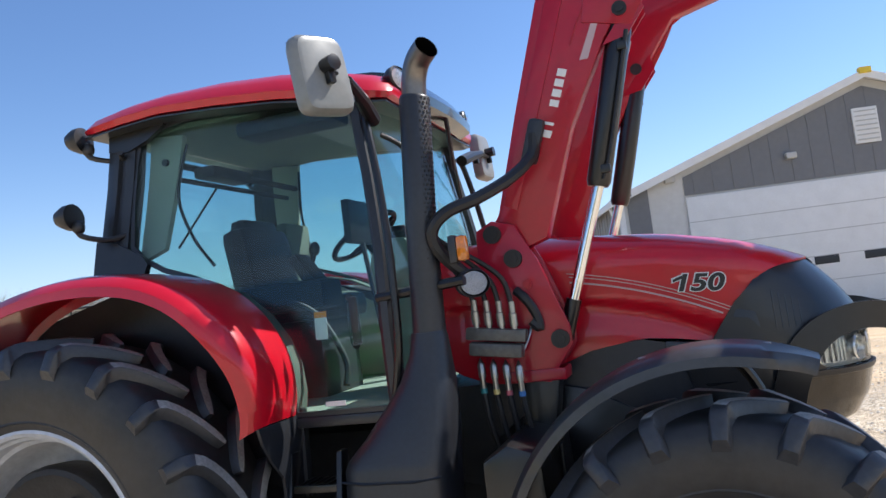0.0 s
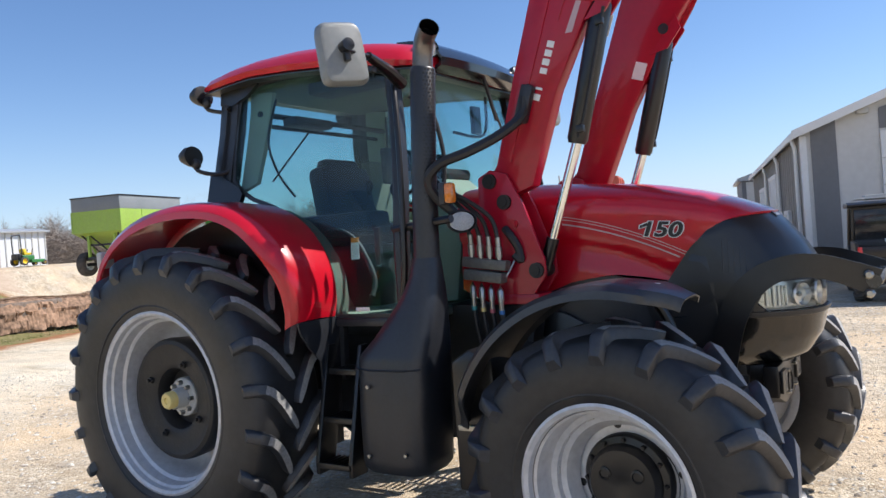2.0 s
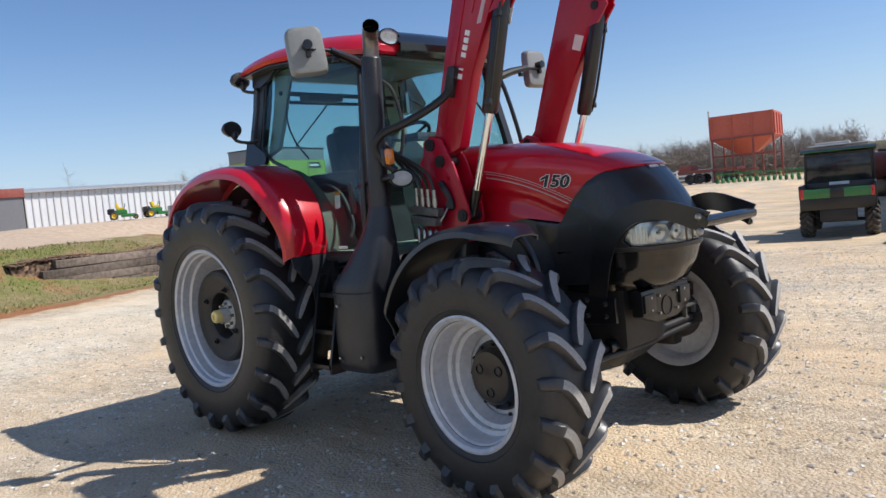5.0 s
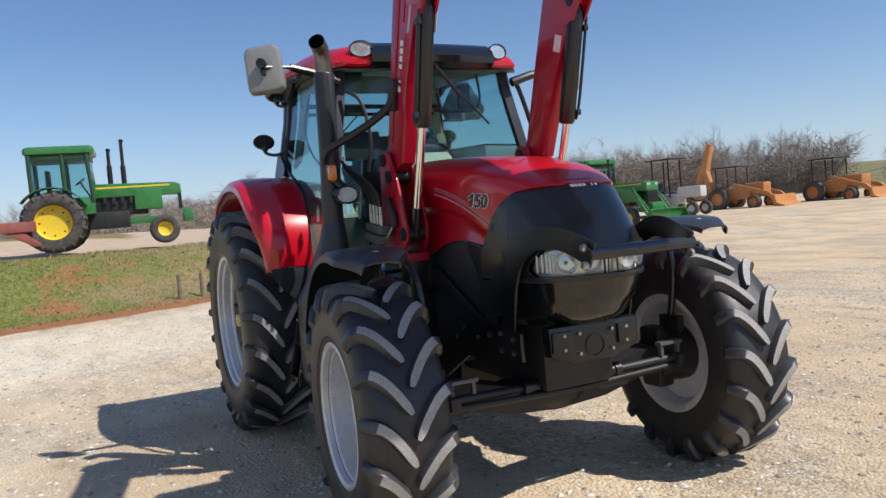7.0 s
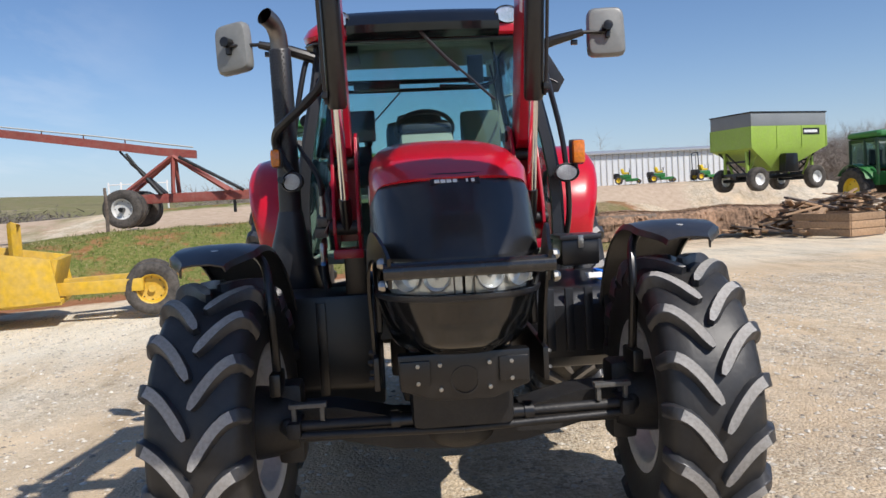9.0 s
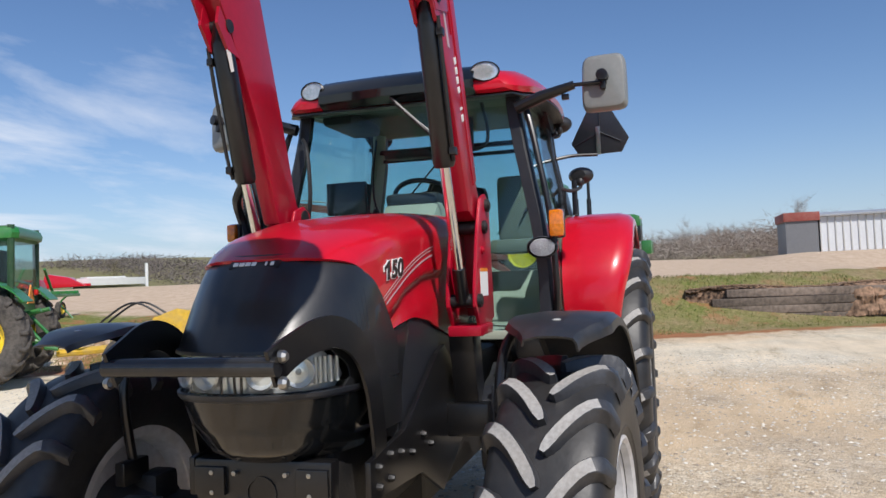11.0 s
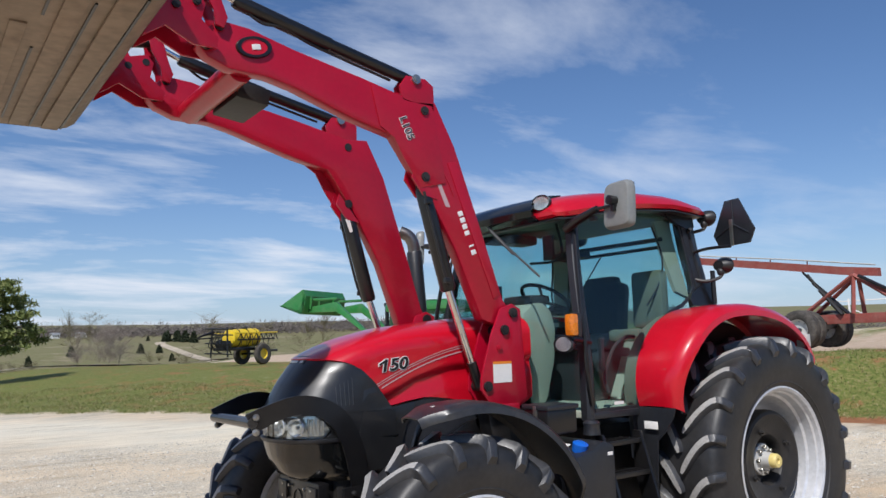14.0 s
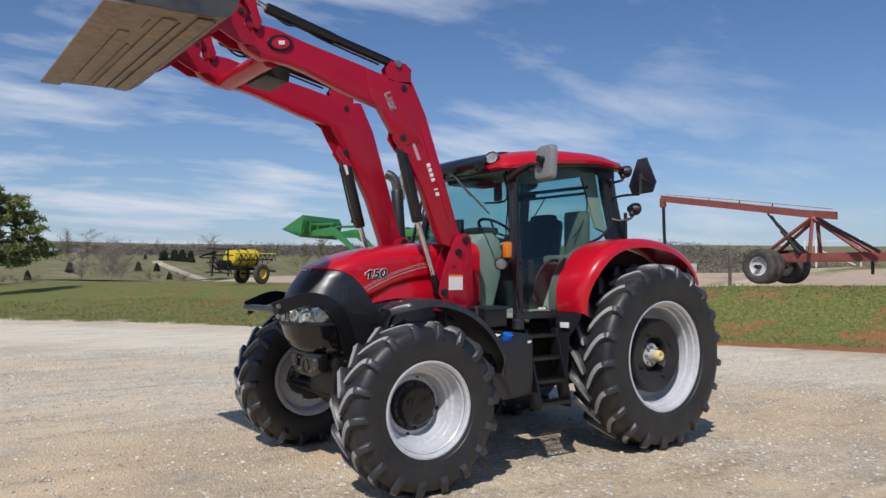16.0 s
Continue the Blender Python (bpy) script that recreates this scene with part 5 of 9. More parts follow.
bars = Shape().rod((0.30, -0.6, 2.52), (0.36, 0.6, 2.50), 0.018, 8).rod((0.26, -0.55, 2.46), (0.30, 0.55, 2.45), 0.014, 8).rod((0.25, -0.1, 2.47), (0.22, -0.45, 2.12), 0.006, 6)
part("roof_rails", bars, DARKTRIM, tractor)
part("overhead_console", Shape().box((0.95, -0.5, 2.60), (0.5, 0.2, 0.08), 0.03).box((0.42, -0.30, 2.47), (0.12, 0.34, 0.06), 0.02), DARKTRIM, tractor)
for s in (1, -1):
    trim = leaning([(0.16, 2.05), (0.30, 2.10), (0.40, 2.64), (0.22, 2.66)], s, -0.07, 0.03)
    part("rear_post_trim", trim, TRIM, tractor)
    wire = Shape().tube(smooth_path([(0.40, s * 0.55, 2.60), (0.36, s * 0.6, 2.35), (0.40, s * 0.58, 2.15), (0.45, s * 0.5, 2.0)]), 0.008, 6)
    part("cable", wire, DARKTRIM, tractor)

# -- exhaust stack on the right
stack = Shape().tube([(1.613, -0.838, 1.50), (1.635, -0.832, 2.0), (1.672, -0.832, 2.50), (1.674, -0.832, 2.512)], [0.066, 0.062, 0.062, 0.056], 24)
shieldpipe = part("exhaust_shield", stack, BLACK, tractor, "black perforated exhaust heat shield")
holes = Shape()
axis0, axis1 = Vector((1.616, -0.837, 1.72)), Vector((1.671, -0.832, 2.49))
for r in range(44):
    p = axis0.lerp(axis1, r / 43)
    for c in range(5):
        a = radians(-52 + 17 * (c + 0.5 * (r % 2)))
        holes.box(p + 0.0615 * Vector((math.cos(a), math.sin(a), 0)), (0.003, 0.009, 0.009), 0, Matrix.Rotation(a, 4, "Z"))
tagged(part("perforation", holes, CAST, shieldpipe), "rows of small dark holes", kind="stuff")
bend = [(1.672, -0.832, 2.49), (1.68, -0.834, 2.57), (1.698, -0.845, 2.62), (1.725, -0.862, 2.652), (1.768, -0.892, 2.676)]
part("exhaust_pipe", Shape().tube(smooth_path(bend, 5), 0.05, 20, caps=False), STAINLESS, tractor, "curved stainless exhaust outlet")
# Near-black plug and lining put the shade of the open bore into colour.
BOREBLACK = material("dark pipe bore", (0.004, 0.004, 0.004), 0.95, vary=0.1, spec=0.02)
part("exhaust_bore", Shape().tube(smooth_path(bend[1:4], 4), 0.047, 20), BOREBLACK, tractor)
part("exhaust_lining", Shape().tube(smooth_path(bend[3:4] + [(1.745, -0.876, 2.665), (1.7665, -0.891, 2.6755)], 4), 0.0485, 20, caps=False), BOREBLACK, tractor)
shroud = []
for z, x0, x1, y0, y1 in ((1.585, 1.545, 1.683, -0.908, -0.768), (1.56, 1.54, 1.688, -0.912, -0.764), (1.50, 1.53, 1.692, -0.925, -0.758), (1.40, 1.485, 1.70, -0.955, -0.745), (1.30, 1.41, 1.698, -0.985, -0.73), (1.20, 1.33, 1.69, -1.012, -0.71), (1.13, 1.262, 1.68, -1.035, -0.70), (1.10, 1.25, 1.675, -1.042, -0.70), (0.85, 1.24, 1.66, -1.048, -0.70), (0.62, 1.24, 1.652, -1.048, -0.70), (0.575, 1.245, 1.645, -1.042, -0.705), (0.55, 1.265, 1.625, -1.02, -0.725)):
    ring = []
    for i in range(24):
        a = 2 * math.pi * i / 24
        ca, sa = math.cos(a), math.sin(a)
        e = lerp_table(z, [(0.5, 0.52), (1.1, 0.52), (1.45, 0.85), (1.6, 1.0)])
        ring.append(((x0 + x1) / 2 + (x1 - x0) / 2 * math.copysign(abs(ca) ** e, ca), (y0 + y1) / 2 + (y1 - y0) / 2 * math.copysign(abs(sa) ** e, sa), z))
    shroud.append(ring)
cover = part("aftertreatment_cover", Shape().grid(shroud, closed=True, caps=True), BLACK, tractor, "black plastic exhaust treatment cover")
part("cover_seam", Shape().tube([(1.262, -1.02, 1.065), (1.36, -1.044, 1.06), (1.56, -1.044, 1.06), (1.655, -1.01, 1.065)], 0.005, 6), STEEL_BLACK, cover)
for x, z in ((1.36, 0.98), (1.34, 0.64), (1.56, 0.66)):
    part("bolt", Shape().lathe([(0.011, 0), (0.009, 0.008), (0, 0.009)], 8, Matrix.Translation((x, -1.052, z)) @ Matrix.Scale(-1, 4, (0, 1, 0))), ZINC, cover)


def steps(s, xs, zs, y0, y1, wide):
    """A flight of grated cab steps between two side plates."""
    frame_ = Shape()
    x0, x1 = xs
    for x in (x0, x1):
        frame_.prism([(s * y0, 1.16), (s * (y0 + 0.06), 1.16), (s * y1, zs[-1] + 0.02), (s * y1, zs[-1] - 0.05), (s * (y1 - 0.12), zs[-1] - 0.05), (s * y0, 0.9)], x - 0.012, x + 0.012, "yz", 0.004)
    flight = part("cab_steps", frame_, STEEL_BLACK, tractor, "black grated cab steps")
    for k, z in enumerate(zs):
        reach = y0 + (y1 - y0) * (k + 1) / len(zs)
        tread = Shape()
        tread.box(((x0 + x1) / 2, s * reach, z), (x1 - x0, 0.02, 0.03), 0.004)
        step = part("step", tread, STEEL_BLACK, flight)
        bar = mesh_of("step_bar", Shape().box((0, s * (reach - 0.08), z), (0.014, 0.16, 0.022), 0.003), STEEL_BLACK)
        for i in range(7):
            part("step_bar", bar, None, flight, m=Matrix.Translation((x0 + (x1 - x0) * (i + 0.5) / 7, 0, 0)))


steps(1, (1.10, 1.45), (1.10, 0.91, 0.72, 0.54), 0.86, 1.10, 0.3)
steps(-1, (0.98, 1.20), (1.02, 0.78, 0.56), 0.84, 1.04, 0.3)
tank = Shape().prism([(1.48, 0.62), (1.48, 1.12), (1.58, 1.15), (1.68, 1.10), (1.87, 1.06), (1.95, 0.98), (1.92, 0.68), (1.82, 0.60)], 0.50, 1.04, bevel=0.03)
fuel = part("fuel_tank", tank, BLACK, tractor, "black plastic fuel tank")
part("tank_cap", Shape().lathe([(0.0, 0.0), (0.045, 0.0), (0.048, 0.05), (0.03, 0.06), (0.0, 0.06)], 20, Matrix.Translation((1.70, 0.95, 1.09)) @ Matrix.Rotation(radians(72), 4, "X")), BLUE, fuel, "blue fluid filler cap")
part("tank_neck", Shape().lathe([(0.055, 0.0), (0.05, 0.05), (0.055, 0.07), (0.04, 0.085), (0.0, 0.085)], 20, Matrix.Translation((1.53, 0.90, 1.17)) @ Matrix.Rotation(radians(90), 4, "X")), BLACK, fuel)
part("tank_label", Shape().box((1.80, 0.90, 1.125), (0.07, 0.10, 0.004), 0, Matrix.Rotation(radians(20), 4, "Y")), PAPER, fuel)
part("tank_label", Shape().box((1.53, 1.042, 1.07), (0.04, 0.003, 0.02)), PAPER, fuel)
ribs = Shape()
for k in range(4):
    ribs.box((1.93 + 0.012, 0.60 + 0.11 * k, 0.90), (0.03, 0.05, 0.36), 0.012)
part("tank_ribs", ribs, BLACK, fuel)
box_ = part("battery_box", Shape().box((1.78, 0.80, 1.27), (0.24, 0.22, 0.15), 0.02), STEEL_BLACK, tractor, "black battery box")
part("box_lid", Shape().box((1.78, 0.80, 1.355), (0.26, 0.24, 0.03), 0.01), BLACK, box_)
part("box_latch", Shape().box((1.905, 0.80, 1.33), (0.012, 0.03, 0.07), 0.003), ZINC, box_)
side_tank = part("hydraulic_tank", Shape().prism([(1.80, 0.50), (1.80, 1.10), (1.90, 1.16), (2.02, 1.12), (2.04, 0.62), (1.96, 0.50)], -0.98, -0.34, bevel=0.025), STEEL_BLACK, tractor, "black tank behind the front fender")
part("tank_strap", Shape().box((2.042, -0.66, 0.84), (0.012, 0.05, 0.5), 0.003), STEEL_BLACK, side_tank)
part("tank_rail", Shape().box((1.93, -0.99, 0.80), (0.2, 0.012, 0.025), 0.003), ZINC, side_tank)
for s in (1, -1):
    frame_ = Shape().prism([(1.70, 0.80), (1.70, 1.06), (2.00, 1.28), (2.12, 1.25), (2.6, 1.0), (2.98, 0.96), (2.98, 0.82), (2.4, 0.78), (2.1, 0.62)], s * 0.345, s * 0.368, bevel=0.005)
    sub = part("loader_subframe", frame_, STEEL_BLACK, tractor, "black bolted loader subframe")
    for x, z in ((2.92, 0.93), (2.92, 0.86), (2.80, 0.95), (2.80, 0.86), (2.68, 0.93), (2.55, 0.90), (2.40, 0.94), (2.30, 0.88)):
        part("bolt", Shape().lathe([(0.015, 0), (0.015, 0.014), (0.009, 0.024), (0, 0.024)], 6, Matrix.Translation((x, s * 0.368, z)) @ Matrix.Scale(s, 4, (0, 1, 0))), CAST, sub)
    leg = Shape().prism([(1.82, 0.9), (1.96, 0.9), (2.05, 1.36), (1.90, 1.36)], s * 0.40, s * 0.52, bevel=0.01).box((1.9, s * 0.42, 0.92), (0.2, 0.3, 0.16), 0.02)
    part("loader_leg", leg, STEEL_BLACK, tractor)

# -- bumper guard of bent plate with a cross bar
GUARDBAR = material("dark polished bar", (0.06, 0.062, 0.066), 0.16, metal=0.7, vary=0.2, grain=40, dust=0.05)
GUARD = [(3.50, 0.285, 1.352), (3.41, 0.30, 1.392), (3.30, 0.325, 1.43), (3.19, 0.345, 1.438), (3.08, 0.362, 1.405), (2.995, 0.372, 1.335), (2.935, 0.375, 1.23), (2.90, 0.372, 1.12), (2.875, 0.37, 1.0), (2.86, 0.36, 0.93)]
for s in (1, -1):
    line = smooth_path([(x, s * y, z) for x, y, z in GUARD], 5)
    rows = []
    for i, p in enumerate(line):
        d = (line[min(i + 1, len(line) - 1)] - line[max(i - 1, 0)]).normalized()
        nrm = Vector((-d.z, 0, d.x)).normalized() * lerp_table(i / (len(line) - 1), [(0, 0.06), (0.15, 0.052), (0.4, 0.052), (0.6, 0.062), (1, 0.058)])
        rows.append([p + nrm, p - nrm])
    plate = part("guard_plate", Shape().grid(rows, 0.012), STEEL_BLACK, tractor, "black bent steel guard plate")
    for z in (1.388, 1.31):
        part("bolt", Shape().lathe([(0.02, 0), (0.02, 0.014), (0.012, 0.024), (0, 0.024)], 8, Matrix.Translation((3.472, s * 0.297, z)) @ Matrix.Scale(s, 4, (0, 1, 0))), ZINC, plate)
part("guard_bar", Shape().rod((3.49, -0.30, 1.36), (3.49, 0.30, 1.36), 0.03, 20), GUARDBAR, tractor, "black steel cross bar")

# -- front loader: two bent arms, their mounts, cylinders, links and the bucket
ARM = [(1.85, 1.90), (1.835, 1.955), (1.905, 2.02), (2.058, 2.428), (2.276, 2.992), (2.42, 3.262), (2.58, 3.247), (2.941, 3.329), (3.344, 3.409), (3.607, 3.474), (3.75, 3.484), (3.80, 3.46), (3.86, 3.40), (3.885, 3.325), (3.83, 3.27), (3.714, 3.226), (3.497, 3.222), (3.346, 3.189), (2.988, 3.069), (2.726, 3.004), (2.649, 2.896), (2.475, 2.659), (2.285, 2.341), (2.075, 1.90), (1.95, 1.86)]
MOUNT = [(1.78, 1.965), (1.85, 2.0), (1.945, 1.97), (2.025, 1.81), (2.118, 1.54), (2.122, 1.46), (2.01, 1.315), (1.92, 1.33), (1.75, 1.395), (1.755, 1.53)]


def pin(parent, x, z, y0, y1, r=0.028, mat=None, name="pin"):
    p = Shape().rod((x, y0, z), (x, y1, z), r, 16).rod((x, y1 - 0.004 * (1 if y1 > y0 else -1), z), (x, y1 + 0.006 * (1 if y1 > y0 else -1), z), r * 0.6, 8)
    return part(name, p, mat or CAST, parent)


def pipe(parent, pts, r=0.008, mat=None, name="hose"):
    return part(name, Shape().tube(smooth_path(pts, 6), r, 8), mat or HOSE, parent)


for s in (1, -1):
    lean = 0.062 if s < 0 else 0.018
    arm = part("loader_arm", Shape().prism([(x - (lean * max(0.0, min(z, 3.1) - 2.0) + (0.03 if s < 0 else 0.008) * soft((z - 1.86) / 0.2)) * (1 - soft((x - 2.6) / 0.8)), z) for x, z in ARM], s * 0.445, s * 0.535, bevel=0.012), LOADER_RED, tractor, "dark red bent loader arm")
    # folded side plates that stand proud of the box section
    part("arm_gusset", Shape().prism([(2.33, 2.75), (2.42, 3.23), (2.60, 3.235), (2.86, 3.30), (2.80, 3.05), (2.70, 2.99), (2.64, 2.88), (2.52, 2.70)], s * 0.53, s * 0.543, bevel=0.004), LOADER_RED, arm)
    part("arm_ear", Shape().prism([(2.40, 3.20), (2.40, 3.36), (2.46, 3.40), (2.60, 3.40), (2.65, 3.33), (2.63, 3.22)], s * 0.455, s * 0.475, bevel=0.005).prism([(2.40, 3.20), (2.40, 3.36), (2.46, 3.40), (2.60, 3.40), (2.65, 3.33), (2.63, 3.22)], s * 0.515, s * 0.535, bevel=0.005), LOADER_RED, arm)
    part("cylinder_ear", Shape().prism([(2.40, 2.64), (2.56, 2.84), (2.58, 2.76), (2.50, 2.66)], s * 0.44, s * 0.455).prism([(2.40, 2.64), (2.56, 2.84), (2.58, 2.76), (2.50, 2.66)], s * 0.525, s * 0.54), LOADER_RED, arm)
    back = 0.055 if s < 0 else 0.012
    fold = [(1.93 - 0.4 * back, 2.06), (2.255 - back, 2.90), (2.325 - back, 2.88), (1.985 - 0.4 * back, 2.03)]
    part("arm_fold", Shape().prism(fold, s * 0.53, s * 0.541, bevel=0.003), LOADER_RED, arm)
    seam = Shape().tube([(2.27, s * 0.537, 2.67), (2.30, s * 0.537, 2.74), (2.44, s * 0.537, 2.98)], 0.004, 6)
    part("weld", seam, LOADER_RED, arm)
    part("stripe", Shape().prism([(2.30, 2.60), (2.335, 2.60), (2.475, 2.93), (2.455, 2.93)], s * 0.535, s * 0.5375), DECALGREY, arm)
    for x, z in ((2.48, 3.19), (3.84, 3.33), (3.77, 3.45)):
        pin(arm, x, z, s * 0.44, s * 0.552)
    # maker's mark: plain white blocks down the arm
    for k, w in enumerate((0.034, 0.034, 0.034, 0.03, 0.0, 0.014, 0.034)):
        if w:
            p = Vector((2.222, 2.565)).lerp(Vector((2.128, 2.325)), k / 6)
            part("mark", Shape().box((p.x, s * 0.5365, p.y), (0.038, 0.003, 0.92 * w), 0.001, Matrix.Rotation(radians(21), 4, "Y")), WHITE, arm)
    face = Matrix(((-s, 0, 0, 0), (0, 0, s, 0), (0, 1, 0, 0), (0, 0, 0, 1)))
    turned = Matrix.Translation((2.615, s * 0.5445, 3.06)) @ Matrix.Rotation(radians(-64), 4, "Y") @ face
    lettering("L105", 0.075, WHITE, "model_outline", arm, turned, bold=0.004)
    lettering("L105", 0.075, DECALBLACK, "model_number", arm, Matrix.Translation((0, s * 0.002, 0)) @ turned, bold=0.0005)
    oval = Matrix.Translation((3.58, s * 0.536, 3.37)) @ Matrix.Rotation(radians(12), 4, "Y") @ Matrix.Scale(s, 4, (0, 1, 0)) @ Matrix.Diagonal((1.45, 1, 0.85, 1))
    part("badge_ring", Shape().lathe([(0.052, 0), (0.052, 0.012), (0.068, 0.014), (0.072, 0)], 32, oval), STEEL_BLACK, arm)
    part("badge_face", Shape().lathe([(0.0, 0.008), (0.053, 0.008)], 32, oval), RED, arm)
    part("badge_bar", Shape().box((3.57, s * 0.546, 3.372), (0.05, 0.003, 0.03), 0.001, Matrix.Rotation(radians(12), 4, "Y")), WHITE, arm)

    mount = part("loader_mount", Shape().prism(MOUNT, s * 0.545, s * 0.562, bevel=0.004).prism(MOUNT, s * 0.418, s * 0.435, bevel=0.004), LOADER_RED, tractor, "dark red loader mounting plate")
    part("mount_back", Shape().prism([(1.755, 1.40), (1.775, 1.95), (1.80, 1.95), (1.79, 1.40)], s * 0.43, s * 0.55), LOADER_RED, mount)
    part("mount_base", Shape().box((1.95, s * 0.49, 1.345), (0.26, 0.16, 0.05), 0.01), LOADER_RED, mount)
    for x, z in ((1.849, 1.942), (1.924, 1.832), (2.075, 1.485)):
        pin(mount, x, z, s * 0.41, s * 0.578, 0.032 if s > 0 else 0.038)
    pin(mount, 1.97, 1.72, s * 0.55, s * 0.572, 0.02, LOADER_RED, "boss")
    lift = part("lift_cylinder", Shape().tube([(2.50, s * 0.49, 2.80), (2.475, s * 0.49, 2.72), (2.472, s * 0.49, 2.705), (2.305, s * 0.49, 2.10), (2.30, s * 0.49, 2.08)], [0.02, 0.045, 0.05, 0.05, 0.042], 20), STEEL_BLACK, tractor, "black hydraulic lift cylinder")
    pin(lift, 2.485, 2.772, s * 0.435, s * 0.55, 0.03)
    part("cylinder_rod", Shape().rod((2.31, s * 0.49, 2.11), (2.135, s * 0.49, 1.62), 0.024, 16), CHROME, lift, "bright chrome piston rod")
    part("rod_end", Shape().rod((2.14, s * 0.49, 1.635), (2.085, s * 0.49, 1.485), 0.032, 14), STEEL_BLACK, lift)
    pipe(lift, [(2.50, s * 0.545, 2.68), (2.44, s * 0.545, 2.45), (2.37, s * 0.545, 2.2), (2.33, s * 0.54, 2.10)], 0.009)
    for z, x in ((2.62, 2.475), (2.14, 2.345)):
        part("port_fitting", Shape().box((x, s * 0.545, z), (0.04, 0.03, 0.035), 0.006), STEEL_BLACK, lift)
    tiltc = part("bucket_cylinder", Shape().tube([(2.53, s * 0.495, 3.382), (2.60, s * 0.495, 3.397), (2.62, s * 0.495, 3.40), (3.10, s * 0.495, 3.50), (3.11, s * 0.495, 3.50), (3.66, s * 0.495, 3.625), (3.68, s * 0.495, 3.63)], [0.03, 0.034, 0.036, 0.036, 0.042, 0.042, 0.034], 18), STEEL_BLACK, tractor, "black hydraulic bucket cylinder")
    part("cylinder_rod", Shape().rod((3.67, s * 0.495, 3.628), (3.84, s * 0.495, 3.695), 0.02, 14), CHROME, tiltc, "bright chrome piston rod")
    pin(tiltc, 2.535, 3.383, s * 0.44, s * 0.55, 0.03, ZINC)
    pin(tiltc, 3.84, 3.697, s * 0.42, s * 0.57, 0.03)
    pipe(tiltc, [(3.62, s * 0.50, 3.585), (3.52, s * 0.51, 3.53), (3.40, s * 0.51, 3.53), (3.2, s * 0.50, 3.47), (2.7, s * 0.50, 3.36)], 0.009)
    link = [(3.80, 3.70), (3.845, 3.735), (3.885, 3.70), (3.87, 3.62), (3.81, 3.52), (3.80, 3.44), (3.755, 3.43), (3.735, 3.49), (3.77, 3.58)]
    for y in (0.42, 0.56):
        part("bucket_link", Shape().prism(link, s * (y - 0.008), s * (y + 0.008), bevel=0.003), LOADER_RED, tractor, "red curved steel link")
    part("push_link", Shape().tube([(3.84, s * 0.49, 3.697), (4.05, s * 0.49, 3.66)], 0.028, 10), STEEL_BLACK, tractor)
    ear = [(3.80, 3.30), (3.79, 3.36), (3.88, 3.44), (3.86, 3.53), (3.90, 3.58), (4.00, 3.55), (4.07, 3.68), (4.16, 3.66), (4.13, 3.40), (4.17, 3.29), (4.06, 3.37), (3.92, 3.30)]
    for y in (0.40, 0.58):
        carrier = part("bucket_carrier", Shape().prism(ear, s * (y - 0.009), s * (y + 0.009), bevel=0.003), LOADER_RED, tractor, "red bucket coupling plate")
        for x, z in ((3.907, 3.53), (4.01, 3.49), (4.10, 3.62)):
            pin(carrier, x, z, s * (y - 0.012), s * (y + 0.022), 0.022)

cross = part("cross_tube", Shape().rod((3.62, -0.45, 3.27), (3.62, 0.45, 3.27), 0.075, 20), LOADER_RED, tractor, "red loader cross tube")
part("valve_box", Shape().box((3.45, 0.0, 3.235), (0.20, 0.42, 0.10), 0.012, Matrix.Rotation(radians(-8), 4, "Y")), CAST, tractor, "grey steel valve cover")

SHELL = [(4.935, 3.232), (4.80, 3.236), (4.60, 3.24), (4.36, 3.245), (4.28, 3.25), (4.22, 3.265), (4.17, 3.30), (4.14, 3.36), (4.132, 3.44), (4.145, 3.54), (4.18, 3.65), (4.23, 3.76), (4.29, 3.87)]
HALF = 1.165
inner = [(x + 0.012 if x < 4.3 else x, z + (0.014 if x >= 4.3 else 0.006)) for x, z in SHELL]
bucket = part("bucket", Shape().grid([[(x, -HALF, z) for x, z in SHELL] + [(x, -HALF, z) for x, z in inner[::-1]], [(x, HALF, z) for x, z in SHELL] + [(x, HALF, z) for x, z in inner[::-1]]], closed=True, caps=True), BUCKETSTEEL, tractor, "worn steel loader bucket with dusty floor")
for s in (1, -1):
    side = part("bucket_side", Shape().prism(SHELL[1:] + [(4.40, 3.80), (4.60, 3.53), (4.745, 3.385), (4.86, 3.27)], s * (HALF - 0.014), s * (HALF + 0.002), bevel=0.003), BUCKETGREY, bucket, "dark grey bucket side plate")
    part("side_rib", Shape().prism([(4.56, 3.46), (4.585, 3.44), (4.46, 3.60), (4.37, 3.78), (4.35, 3.77), (4.43, 3.58)], s * (HALF + 0.001), s * (HALF + 0.02), bevel=0.004), BUCKETGREY, side)
    part("side_cutter", Shape().prism([(4.93, 3.236), (4.80, 3.25), (4.73, 3.36), (4.75, 3.37), (4.86, 3.275)], s * (HALF + 0.001), s * (HALF + 0.014), bevel=0.002), BUCKETGREY, side)
part("cutting_edge", Shape().box((4.87, 0, 3.223), (0.15, 2 * HALF + 0.02, 0.018), 0.004), BUCKETSTEEL, bucket, "pale worn cutting edge")
for x, y0, y1, w in ((4.70, -1.05, 0.60, 0.07), (4.52, -1.10, 1.0, 0.09), (4.33, -1.12, 1.12, 0.10)):
    part("wear_strip", Shape().box((x, (y0 + y1) / 2, 3.233), (w, y1 - y0, 0.012), 0.003), BUCKETSTEEL, bucket)
